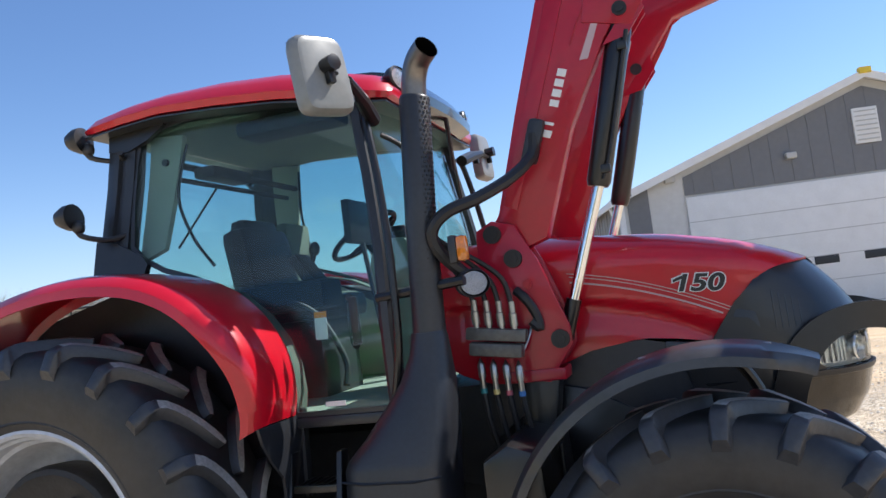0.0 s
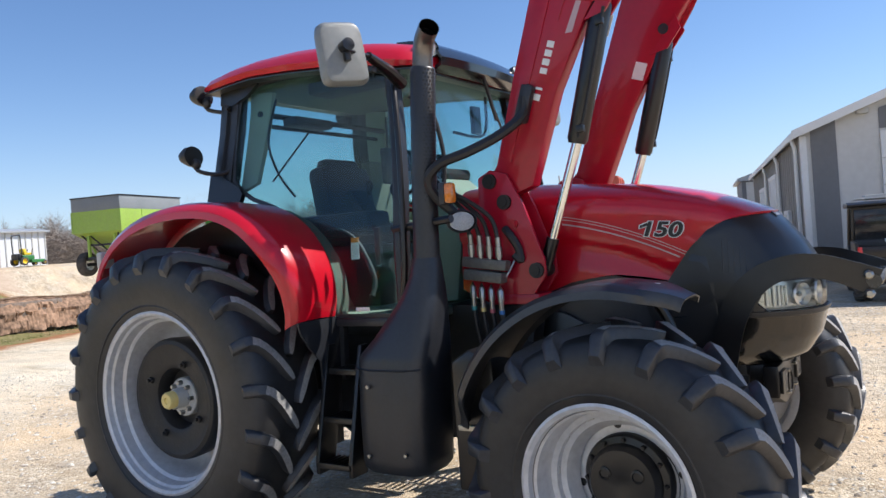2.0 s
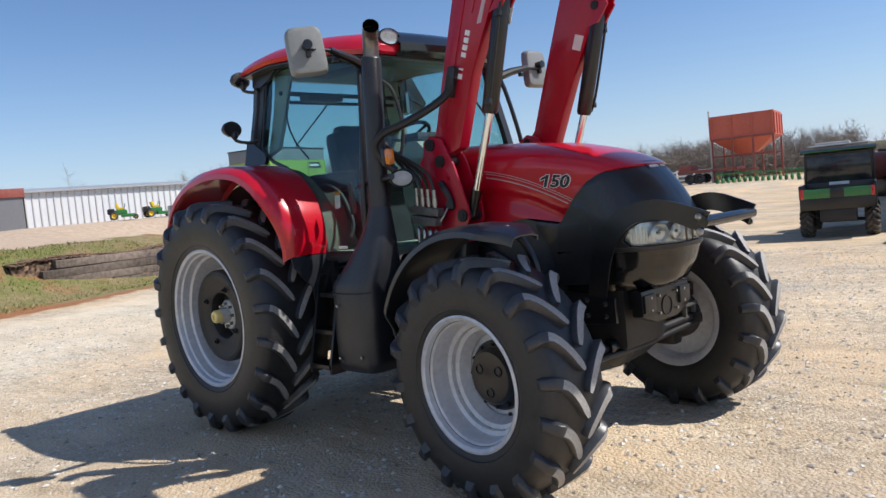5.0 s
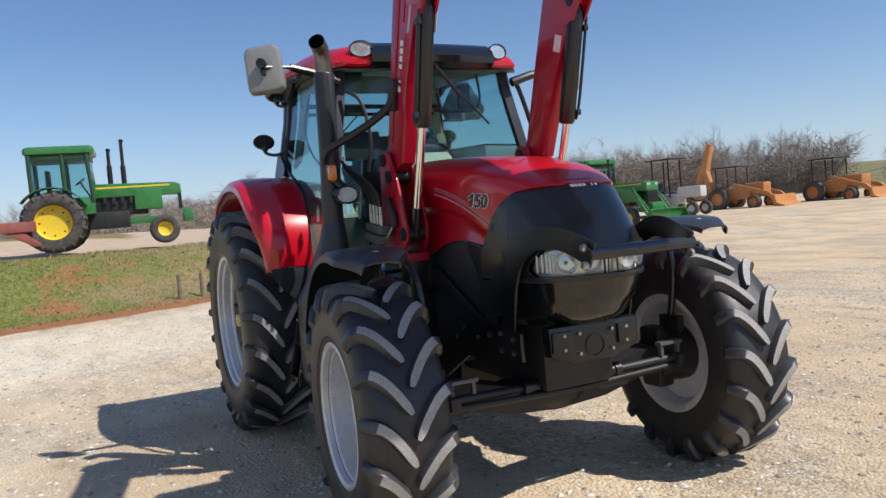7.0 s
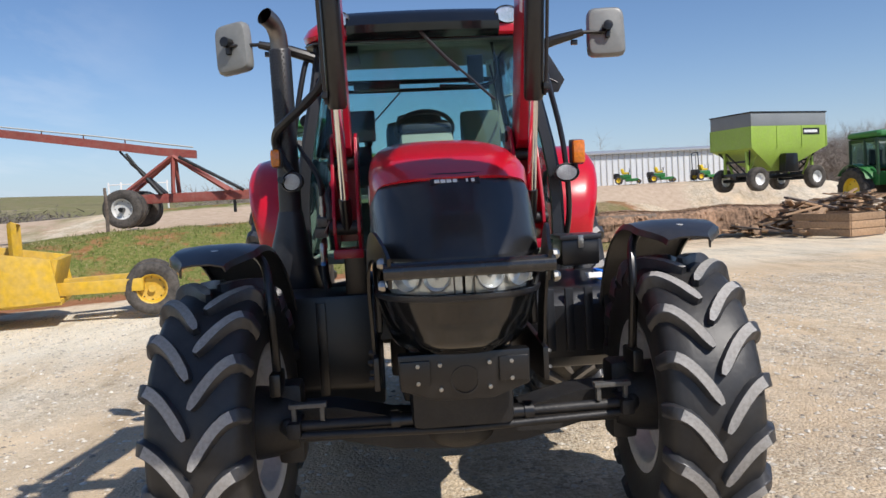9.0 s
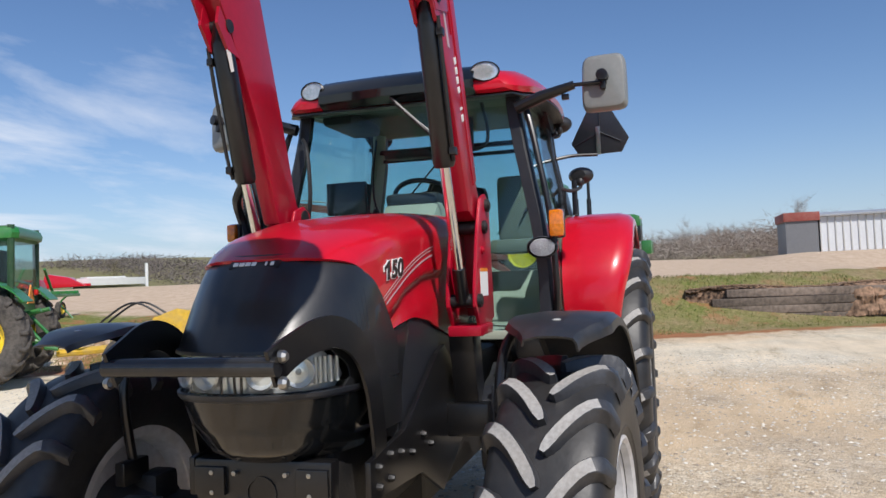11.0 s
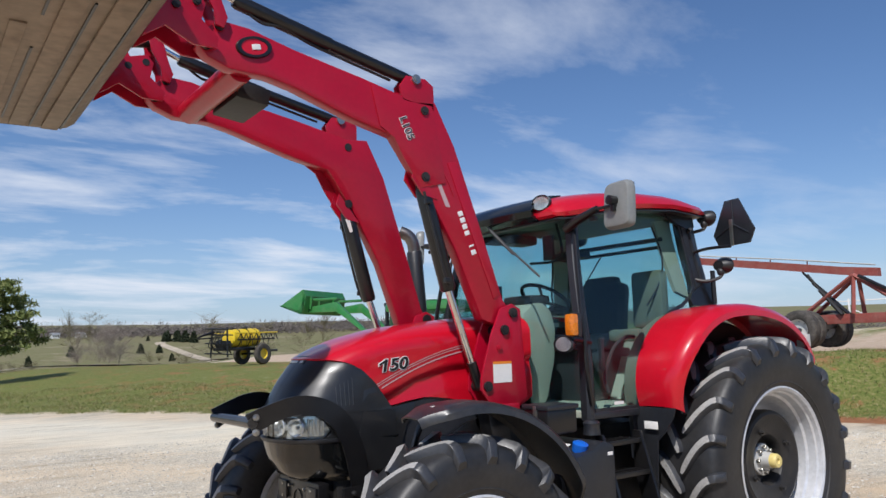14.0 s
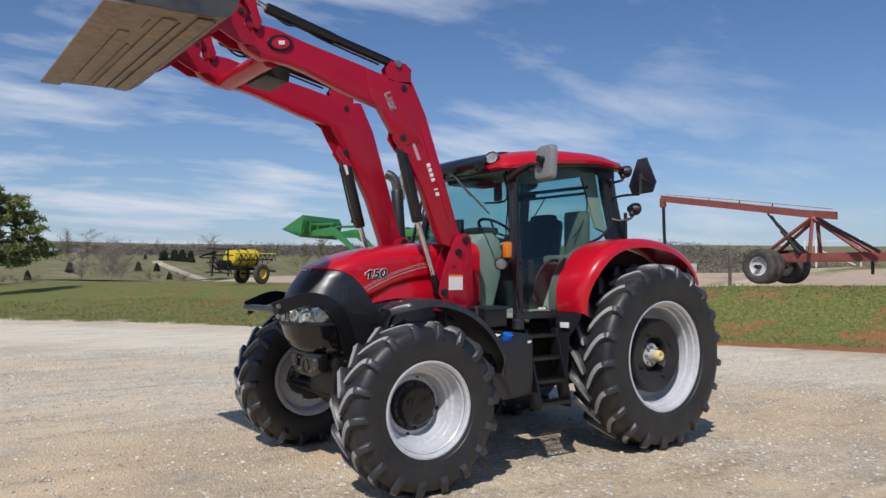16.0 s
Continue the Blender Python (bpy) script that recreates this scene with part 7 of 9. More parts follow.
# -- long white shed
def shed():
    t = thing("long_shed", "long white ribbed metal shed", "shed", Matrix.Identity(4))
    x, y0, y1, z0, z1 = -42.0, 10.0, 21.8, 2.08, 4.12
    part("wall", Shape().box((x - 2.0, (y0 + y1) / 2, (z0 + z1) / 2), (4.0, y1 - y0, z1 - z0)), SHEDWHITE, t)
    rib = mesh_of("rib", Shape().box((0, 0, 0), (0.05, 0.07, z1 - z0), 0.01), GREYMETAL)
    n = 30
    for k in range(n + 1):
        part("rib", rib, None, t, m=Matrix.Translation((x + 0.02, y0 + (y1 - y0) * k / n, (z0 + z1) / 2)))
    part("roof", Shape().prism([(x + 0.25, z1), (x + 0.25, z1 + 0.1), (x - 2.0, z1 + 0.35), (x - 4.2, z1 + 0.1), (x - 4.2, z1)], y0 - 0.2, y1 + 0.2), ROOFMETAL, t, "grey metal roof")
    e = thing("lean_to", "dark grey lean-to with faded red roof edge", "shed", Matrix.Identity(4))
    part("wall", Shape().box((x - 1.5, y0 - 1.0, 2.9), (3.4, 1.7, 2.3)), SHOPGREY, e)
    part("fascia", Shape().box((x - 1.5, y0 - 1.0, 4.15), (3.6, 1.9, 0.5), 0.02), OLDRED, e)


shed()


def mower(x, y, rops, heading):
    t = thing("lawn_mower", "green and yellow ride-on mower by the shed", "lawn mower", place(x, y, heading) @ Matrix.Diagonal((0.88, 0.88, 0.88, 1)), "parked mowers")
    part("deck", Shape().box((0.3, 0, 0.3), (0.9, 1.2, 0.2), 0.05), GREEN, t)
    part("body", Shape().box((-0.15, 0, 0.52), (0.8, 0.66, 0.34), 0.1), GREEN, t)
    part("engine", Shape().box((-0.75, 0, 0.6), (0.45, 0.6, 0.4), 0.1), CAST, t)
    part("seat", Shape().box((-0.15, 0, 0.78), (0.5, 0.5, 0.14), 0.06).box((-0.34, 0, 0.94), (0.22, 0.5, 0.36), 0.09, Matrix.Rotation(radians(-14), 4, "Y")), FARMYELLOW, t, "yellow seat")
    for px, R in ((-0.6, 0.3), (0.75, 0.18)):
        for s in (1, -1):
            plain_tyre(t, (px, s * 0.5, R), R, 0.22, R * 0.5, FARMYELLOW, 0, "wheel")
    part("lever", Shape().rod((0.05, 0.25, 0.6), (0.15, 0.25, 1.1), 0.02, 6), STEEL_BLACK, t)
    part("lever", Shape().rod((0.05, -0.25, 0.6), (0.15, -0.25, 1.1), 0.02, 6), STEEL_BLACK, t)
    if rops:
        part("roll_bar", Shape().tube(smooth_path([(-0.7, -0.45, 0.5), (-0.75, -0.45, 1.8), (-0.75, -0.3, 1.95), (-0.75, 0.3, 1.95), (-0.75, 0.45, 1.8), (-0.7, 0.45, 0.5)], 4), 0.035, 8), STEEL_BLACK, t)


mower(-39.6, 14.5, False, 70)
mower(-39.6, 16.6, False, 80)
mower(-39.4, 19.3, True, 95)


# -- timber retaining wall of sleepers
def sleeper_wall():
    t = thing("sleeper_wall", "weathered timber sleepers holding the bank", "retaining wall", Matrix.Identity(4), kind="structure")
    along = Vector((-0.13, 0.99, 0)).normalized()
    me = mesh_of("sleeper", Shape().box((0, 0, 0), (0.24, 5.1, 0.215), 0.03), TIMBER)
    for c in range(4):
        p = Vector((-16.15, 2.3, 0.14 + 0.222 * c)) + along * (2.6 + (0.3 if c % 2 else 0) + 0.1 * c)
        p.x += 0.05 * noise.noise((0.4, c * 1.7, 9)) - 0.03 * c
        part("sleeper", me, None, t, m=Matrix.Translation(p) @ Matrix.Rotation(radians(7.5 + 1.5 * noise.noise((0.3, c * 1.3, 1))), 4, "Z") @ Matrix.Rotation(radians(1.2 * noise.noise((0.7, c * 1.3, 2))), 4, "X"))


sleeper_wall()


SOILBROWN = material("crumbled brown soil", (0.24, 0.15, 0.095), 0.95, vary=0.8, grain=9, bump=0.9)


def soil_bank():
    """Rough eroded soil slumped over the far sleepers, and along the top of all of them."""
    rows = []
    for i in range(420):
        t = -0.4 + 13.4 * i / 419
        cover = soft((t - 2.2 + 1.3 * noise.noise((t * 0.9, 3, 1))) / 2.2)
        row = []
        for across, z in ((-0.22, 0.18), (-0.18, 0.32), (-0.15, 0.46), (-0.12, 0.58), (-0.10, 0.70), (-0.06, 0.82), (0.0, 0.90), (0.10, 0.96), (0.28, 1.0), (0.6, 1.02), (1.1, 1.0)):
            rough = 0.10 * noise.noise((t * 2.3, z * 5, 4)) + 0.06 * noise.noise((t * 7, z * 13, 8 + across)) + 0.045 * noise.noise((t * 17, z * 29, 2)) + 0.03 * noise.noise((t * 41, z * 47, 6))
            back = 0.30 * (1 - cover) if z < 0.95 else 0.12 * (1 - cover)
            a = across + back + rough
            row.append((-16.15 - 0.13 * t - a, 2.3 + 0.99 * t, z + 0.5 * rough - 0.04 + (0.05 * math.sin(t * 1.7) if z > 0.7 else 0)))
        rows.append(row)
    bank = Shape().grid(rows, 0.05)
    solid("soil_bank", bank, SOILBROWN, "crumbled brown soil slumped over timber sleepers", "soil bank", Matrix.Identity(4), kind="structure")


def soil_clods():
    """Small clods lying along the top of the bank."""
    rng = np.random.default_rng(19)
    n = 2600
    t, across = rng.uniform(-0.3, 12.8, n), rng.normal(0.35, 0.22, n).clip(0.08, 1.0)
    x, y = -16.15 - 0.13 * t - across, 2.3 + 0.99 * t
    s = 0.012 + 0.04 * rng.random(n) ** 2
    z = 0.965 + 0.05 * np.sin(t * 1.7) + s * 0.3
    turn = rng.uniform(0, 6.28, n)
    ring = [np.stack((x + s * np.cos(turn + 1.57 * k) * rng.uniform(0.6, 1.2, n), y + s * np.sin(turn + 1.57 * k) * rng.uniform(0.6, 1.3, n), z + s * rng.normal(size=n) * 0.15), 1) for k in range(4)]
    top = np.stack((x, y, z + s * rng.uniform(0.4, 0.8, n)), 1)
    low = np.stack((x, y, z - s * 0.6), 1)
    k = (np.arange(n) * 6)[:, None]
    faces = np.concatenate([np.concatenate((k + i, k + (i + 1) % 4, k + 4), 1) for i in range(4)] + [np.concatenate((k + (i + 1) % 4, k + i, k + 5), 1) for i in range(4)])
    me = bpy.data.meshes.new("soil_clods")
    me.from_pydata(np.stack(ring + [top, low], 1).reshape(-1, 3).tolist(), [], faces.tolist())
    me.materials.append(pieces("brown soil clods", ((0.15, 0.095, 0.06), (0.2, 0.13, 0.08), (0.25, 0.17, 0.11))))
    tagged(new("soil_clods", me), "small brown soil clods over the timber sleepers", "soil", kind="stuff")


soil_bank()
soil_clods()
for x, y, h in ((-13.3, -0.15, 0.62), (-13.6, 0.42, 0.6), (-14.5, -7.65, 1.15)):
    z = ground_z(x, y)
    solid("fence_post", Shape().tube([(0, 0, -0.2), (0, 0.01, h * 0.5), (0.01, 0.0, h)], [0.05, 0.048, 0.04], 8), TIMBER, "weathered wooden post in the bank", "post", Matrix.Translation((x, y, z)), "bank posts")


# -- yellow scraper towed behind the loader tractor
def scraper():
    t = thing("box_scraper", "yellow towed earth scraper on rubber tyres", "scraper", place(-6.55, -6.15, 106, 0.0))
    part("box", Shape().prism([(-1.0, 0.35), (-1.0, 1.1), (-0.6, 1.25), (0.5, 1.05), (0.6, 0.4)], -1.0, -0.94, bevel=0.01).prism([(-1.0, 0.35), (-1.0, 1.1), (-0.6, 1.25), (0.5, 1.05), (0.6, 0.4)], 0.94, 1.0, bevel=0.01).box((-0.95, 0, 0.75), (0.08, 1.9, 0.75), 0.01).box((-0.2, 0, 0.38), (1.6, 1.9, 0.08), 0.01), OCHRE, t, "open yellow scraper bowl")
    part("apron", Shape().box((0.5, 0, 0.8), (0.08, 1.86, 0.5), 0.01, Matrix.Rotation(radians(14), 4, "Y")), OCHRE, t)
    part("arch", Shape().tube([(-0.2, 0.75, 0.9), (-0.2, 0.75, 1.6), (-0.2, 0.35, 1.62), (-0.2, 0.35, 1.0)], 0.07, 4), OCHRE, t)
    for s in (1, -1):
        part("side_arm", Shape().box((0.5, s * 0.5, 0.55), (2.6, 0.14, 0.2), 0.01, Matrix.Rotation(radians(s * 10), 4, "Z")), OCHRE, t)
        plain_tyre(t, (1.9, s * 0.62, 0.46), 0.46, 0.3, 0.24, OCHRE, 0, "wheel")
        plain_tyre(t, (-1.55, s * 0.75, 0.42), 0.42, 0.3, 0.22, GREYMETAL, 0, "wheel")
    part("rear_frame", Shape().box((1.4, 0, 0.5), (1.2, 0.5, 0.16), 0.01).rod((1.9, -0.7, 0.46), (1.9, 0.7, 0.46), 0.06, 8), OCHRE, t)
    part("tongue", Shape().tube([(-1.0, 0, 0.7), (-2.2, 0, 0.55), (-3.1, 0, 0.5)], 0.07, 8), OCHRE, t)
    part("axle", Shape().rod((-1.55, -0.75, 0.42), (-1.55, 0.75, 0.42), 0.05, 8), STEEL_BLACK, t)
    for s in (0.2, -0.15):
        part("hose", Shape().tube(smooth_path([(-0.9, s, 0.9), (-1.6, s, 1.35), (-2.2, s + 0.1, 1.1), (-2.6, s, 0.7), (-3.0, s, 0.9)]), 0.02, 6), HOSE, t)


scraper()


# -- timber crate and broken boards
def wood_pile():
    t = thing("wood_pile", "heap of broken boards and beams on gravel", "wood pile", place(-17.0, 13.9))
    rng = random.Random(4)
    for k in range(170):
        L, w, h = rng.uniform(0.7, 2.2), rng.uniform(0.08, 0.2), rng.uniform(0.03, 0.07)
        r = rng.uniform(0, 1) ** 0.7
        a = rng.uniform(0, 2 * math.pi)
        p = (1.5 * r * math.cos(a), 3.2 * r * math.sin(a), 0.12 + 1.35 * (1 - r) * rng.uniform(0.5, 1))
        part("board", Shape().box((0, 0, 0), (L, w, h), 0.006), FRESHWOOD if k % 3 else TIMBER, t, m=Matrix.Translation(p) @ Matrix.Rotation(rng.uniform(0, 6.28), 4, "Z") @ Matrix.Rotation(rng.uniform(-0.3, 0.3), 4, "Y"))
    c = thing("timber_crate", "low crate of old brown planks", "crate", place(-15.0, 12.7, 20))
    for s in (1, -1):
        for k in range(3):
            part("plank", Shape().box((0, s * 0.7, 0.14 + 0.22 * k), (1.9, 0.05, 0.2), 0.006), FRESHWOOD, c)
            part("plank", Shape().box((s * 0.95, 0, 0.14 + 0.22 * k), (0.05, 1.36, 0.2), 0.006), FRESHWOOD, c)


wood_pile()


# -- utility vehicle parked by the shop
def utility_vehicle(m, label, paint):
    t = thing("utility_vehicle", label, "utility vehicle", m, "parked utility vehicles")
    for x in (-0.95, 1.0):
        for s in (1, -1):
            plain_tyre(t, (x, s * 0.62, 0.33), 0.33, 0.26, 0.17, STEEL_BLACK, 14, "wheel")
    part("body", Shape().prism([(-1.45, 0.62), (-1.45, 0.95), (-0.2, 0.98), (-0.1, 0.62), (0.6, 0.55), (0.75, 1.05), (1.35, 0.98), (1.5, 0.6)], -0.72, 0.72, bevel=0.03), STEEL_BLACK, t)
    part("cargo_bed", Shape().box((-0.85, 0.7, 1.02), (1.2, 0.05, 0.3), 0.01).box((-0.85, -0.7, 1.02), (1.2, 0.05, 0.3), 0.01).box((-0.28, 0, 1.02), (0.05, 1.4, 0.3), 0.01), STEEL_BLACK, t, "black cargo bed")
    part("tailgate", Shape().box((-1.47, 0, 0.98), (0.05, 1.3, 0.2), 0.01), paint, t, "painted tailgate")
    part("tailgate_badge", Shape().box((-1.5, 0, 0.98), (0.02, 0.26, 0.2), 0.004), STEEL_BLACK, t)
    for s in (1, -1):
        part("cab_post", Shape().tube([(-0.2, s * 0.68, 0.95), (-0.22, s * 0.66, 1.85)], 0.035, 8), STEEL_BLACK, t)
        part("cab_post", Shape().tube([(0.9, s * 0.68, 1.0), (0.6, s * 0.66, 1.85)], 0.035, 8), STEEL_BLACK, t)
        part("tail_lamp", Shape().box((-1.49, s * 0.66, 0.98), (0.03, 0.07, 0.22), 0.01), REDLENS, t)
        part("seat", Shape().box((0.1, s * 0.32, 1.0), (0.45, 0.5, 0.14), 0.04).box((-0.1, s * 0.32, 1.25), (0.1, 0.5, 0.45), 0.04), DARKTRIM, t)
    part("roof", Shape().prism([(-0.42, 1.86), (-0.46, 1.92), (-0.3, 1.97), (0.7, 1.96), (0.82, 1.9), (0.78, 1.85)], -0.75, 0.75, bevel=0.02), STEEL_BLACK, t, "black roof panel")
    part("roof_edge", Shape().box((-0.44, 0, 1.90), (0.03, 1.46, 0.03), 0.008), paint, t)
    part("roof_rack", Shape().rod((-0.2, -0.6, 2.03), (-0.2, 0.6, 2.03), 0.02, 6).rod((0.5, -0.6, 2.03), (0.5, 0.6, 2.03), 0.02, 6).box((0.1, 0.1, 2.05), (0.6, 0.7, 0.1), 0.03), GREYMETAL, t, "grey rack with a flat load")
    part("rear_panel", Shape().box((-0.24, 0, 1.5), (0.02, 1.28, 0.66), 0.004), DARKGLASS, t, "dark tinted rear window")
    part("rear_frame", Shape().box((-0.26, 0, 1.13), (0.03, 1.36, 0.1), 0.008).box((-0.26, 0, 1.84), (0.03, 1.36, 0.06), 0.008), STEEL_BLACK, t)
    part("light_row", Shape().box((-0.3, 0, 1.15), (0.03, 0.4, 0.07), 0.008), WHITE, t)
    part("underbody", Shape().box((-1.2, 0, 0.5), (0.4, 0.7, 0.3), 0.03).rod((-0.95, -0.6, 0.35), (-0.95, 0.6, 0.35), 0.04, 8), CAST, t)


utility_vehicle(place(-0.5, 14.6, 105, 0.0) @ Matrix.Diagonal((1.1, 1.0, 0.97, 1)), "green and black utility vehicle with cab roof", GREEN)
utility_vehicle(place(3.05, 13.1, 98, 0.0) @ Matrix.Diagonal((1.1, 1.1, 0.93, 1)), "dark utility vehicle beside the shop door", STEEL_BLACK)


# -- workshop
def shop():
    c, u, v = Vector((1.08, 16.2, 0)), Vector((0.97, 0.24, 0)).normalized(), Vector((-0.24, 0.97, 0)).normalized()
    W, D, eave, apex = 12.8, 19.0, 3.62, 5.95
    m = Matrix(((u.x, v.x, 0, c.x), (u.y, v.y, 0, c.y), (0, 0, 1, 0), (0, 0, 0, 1)))
    t = thing("workshop", "grey and white metal farm workshop with large doors", "building", m)
    gable = [(0, -0.3), (W, -0.3), (W, eave), (W / 2, apex), (0, eave)]
    part("front_wall", Shape().prism(gable, 0.0, 0.2), SHOPLIGHT, t, "white ribbed front wall")
    part("back_wall", Shape().prism(gable, D - 0.2, D), SHOPLIGHT, t)
    part("gable_panel", Shape().prism([(1.7, 3.55), (1.7, 4.02), (W / 2, apex - 0.22), (W - 1.7, 4.02), (W - 1.7, 3.55)], -0.03, -0.005), SHOPGREY, t, "dark grey gable cladding")
    seam = mesh_of("panel_rib", Shape().box((0, -0.034, 0), (0.03, 0.012, 1.0), 0.004), SHOPGREY)
    for k in range(19):
        x = 1.95 + 0.5 * k
        top = apex - 0.25 - (apex - 0.22 - 4.02) * abs(x - W / 2) / (W / 2 - 1.7)
        part("panel_rib", seam, None, t, m=Matrix.Translation((x, 0, (3.57 + top) / 2)) @ Matrix.Diagonal((1, 1, top - 3.57, 1)))
    for x0, x1 in ((0.23, 0.78), (W - 0.78, W - 0.23)):
        part("dark_panel", Shape().prism([(x0, -0.2), (x1, -0.2), (x1, 3.88 if x0 < 2 else 3.66), (x0, 3.66 if x0 < 2 else 3.88)], -0.03, -0.004), SHOPGREY, t)
    for s, x in ((1, 0.0), (-1, W)):
        part("side_wall", Shape().box((x + s * 0.1, D / 2, 1.62), (0.2, D - 0.4, 3.9)), SHOPSIDE, t, "warm grey ribbed side wall")
        n = 34
        rib = mesh_of("wall_rib", Shape().box((0, 0, 0), (0.02, 0.05, 3.6), 0.006), SHOPSIDE)
        for k in range(n):
            part("wall_rib", rib, None, t, m=Matrix.Translation((x - s * 0.02, 0.5 + (D - 1) * k / n, 1.75)))
        part("roof_side", Shape().prism([(x - s * 0.16, eave - 0.05), (x - s * 0.16, eave + 0.07), (W / 2, apex + 0.12), (W / 2, apex)], -0.25, D + 0.2), ROOFMETAL, t, "metal roof")
        part("eave_trim", Shape().box((x - s * 0.17, D / 2, eave - 0.04), (0.05, D + 0.4, 0.16), 0.01), WHITE, t)
        part("rake_trim", Shape().prism([(x - s * 0.2, eave - 0.14), (x - s * 0.2, eave + 0.06), (W / 2, apex + 0.13), (W / 2, apex - 0.07)], -0.32, -0.24), WHITE, t)
        part("corner_trim", Shape().box((x + s * 0.06, -0.03, 1.62), (0.14, 0.08, 3.84), 0.01), WHITE, t)
    part("ridge_cap", Shape().box((W / 2, -0.3, apex + 0.1), (0.3, 0.16, 0.16), 0.03), FARMYELLOW, t)
    for x0, x1 in ((1.7, 6.9), (7.6, 11.0)):
        door = part("overhead_door", Shape().box(((x0 + x1) / 2, -0.05, 1.6), (x1 - x0, 0.06, 3.78), 0.01), WHITE, t, "white sectional overhead door")
        for k in range(1, 6):
            part("door_seam", Shape().box(((x0 + x1) / 2, -0.083, -0.25 + 0.62 * k), (x1 - x0, 0.006, 0.02)), GREYMETAL, door)
        for k in range(4):
            part("door_window", Shape().box((x0 + 0.75 + 1.22 * k if x0 < 5 else x0 + 0.5 + 0.8 * k, -0.085, 1.5), (0.6, 0.02, 0.2), 0.01), DARKTRIM, door)
    for x, z in ((1.35, 4.0), (4.4, 4.2)):
        part("wall_lamp", Shape().prism([(x - 0.13, z - 0.08), (x + 0.13, z - 0.08), (x + 0.13, z + 0.08), (x - 0.13, z + 0.08)], -0.2, -0.03, bevel=0.03), GREYMETAL, t)
    part("gable_vent", Shape().box((6.35, -0.06, 4.72), (0.62, 0.06, 0.9), 0.01), WHITE, t)
    for k in range(7):
        part("vent_slat", Shape().box((6.35, -0.1, 4.36 + 0.12 * k), (0.52, 0.03, 0.03)), GREYMETAL, t)
    for y, w, h in ((3.4, 0.9, 1.7), (7.4, 2.4, 2.9), (12.2, 2.6, 2.7)):
        frame_ = part("side_door", Shape().box((-0.04, y, h / 2), (0.07, w, h), 0.01), SHOPLIGHT, t, "pale side door")
        for e in (1, -1):
            part("door_jamb", Shape().box((-0.06, y + e * (w / 2 + 0.06), h / 2), (0.1, 0.12, h + 0.12), 0.01), WHITE, frame_)
        part("door_head", Shape().box((-0.06, y, h + 0.06), (0.1, w + 0.24, 0.12), 0.01), WHITE, frame_)
    for y in (0.3, 5.2, 10.2):
        part("downpipe", Shape().tube([(-0.16, y, eave - 0.1), (-0.09, y, eave - 0.35), (-0.09, y, 0)], 0.05, 8), WHITE, t)
    for k in range(3):
        frame_ = Shape().box((0, 0.5, 0.6), (0.06, 0.08, 1.2), 0.01).box((0, -0.5, 0.6), (0.06, 0.08, 1.2), 0.01).box((0, 0, 1.15), (0.06, 1.0, 0.08), 0.01).box((0, 0, 0.35), (0.06, 1.0, 0.08), 0.01).box((0, 0, 0.75), (0.05, 0.08, 0.8), 0.01)
        solid("steel_frame", frame_, OLDRED, "rusty red steel frame leaning at the shop wall", "steel frame", m @ Matrix.Translation((-0.42 - 0.12 * k, 1.3 + 0.6 * k, 0)) @ Matrix.Rotation(radians(9), 4, "Y"), "steel frames")
    shed_ = thing("metal_shed", "grey and white metal shed beyond the workshop", "shed", m @ Matrix.Translation((-0.45, D + 1.5, 0)))
    part("wall", Shape().box((3.0, 3.0, 1.75), (6.0, 6.0, 3.7), 0.02), SHOPGREY, shed_)
    for x in (0.45, 2.6, 4.8):
        part("wall_panel", Shape().box((x, -0.01, 1.7), (0.5, 0.06, 3.6), 0.008), SHOPLIGHT, shed_)
    part("roof", Shape().prism([(-0.2, 3.58), (-0.2, 3.7), (3.0, 4.7), (6.2, 3.7), (6.2, 3.58)], -0.2, 6.2), ROOFMETAL, shed_)
    tank_ = thing("liquid_tank", "red horizontal tank with a white end beyond the workshop", "tank", place(-4.4, 30.0, 60))
    part("shell", Shape().tube([(-1.3, 0, 1.25), (-1.22, 0, 1.25), (1.2, 0, 1.25), (1.28, 0, 1.25)], [0.3, 0.55, 0.55, 0.3], 20), OLDRED, tank_)
    part("end_cap", Shape().lathe([(0.0, -0.05), (0.3, -0.04), (0.42, 0.0), (0.0, 0.0)], 20, Matrix.Translation((-1.26, 0, 1.3)) @ Matrix.Rotation(radians(-90), 4, "Z")), WHITE, tank_)
    for x in (-0.8, 0.8):
        part("cradle", Shape().box((x, 0, 0.4), (0.12, 0.9, 0.84), 0.02), STEEL_BLACK, tank_)
    bin_ = thing("waste_container", "blue steel waste container beyond the workshop", "container", place(-3.8, 34.0, 14))
    part("body", Shape().prism([(-0.85, 0.1), (-1.0, 1.75), (1.0, 1.75), (0.85, 0.1)], -0.9, 0.9, bevel=0.03), BLUE, bin_)
    part("lid", Shape().box((0, 0, 1.82), (2.1, 1.9, 0.1), 0.03, Matrix.Rotation(radians(4), 4, "Y")), DARKTRIM, bin_)
    for x in (-0.5, 0, 0.5):
        part("rib", Shape().box((x, -0.92, 0.95), (0.08, 0.06, 1.5), 0.01), BLUE, bin_)


shop()


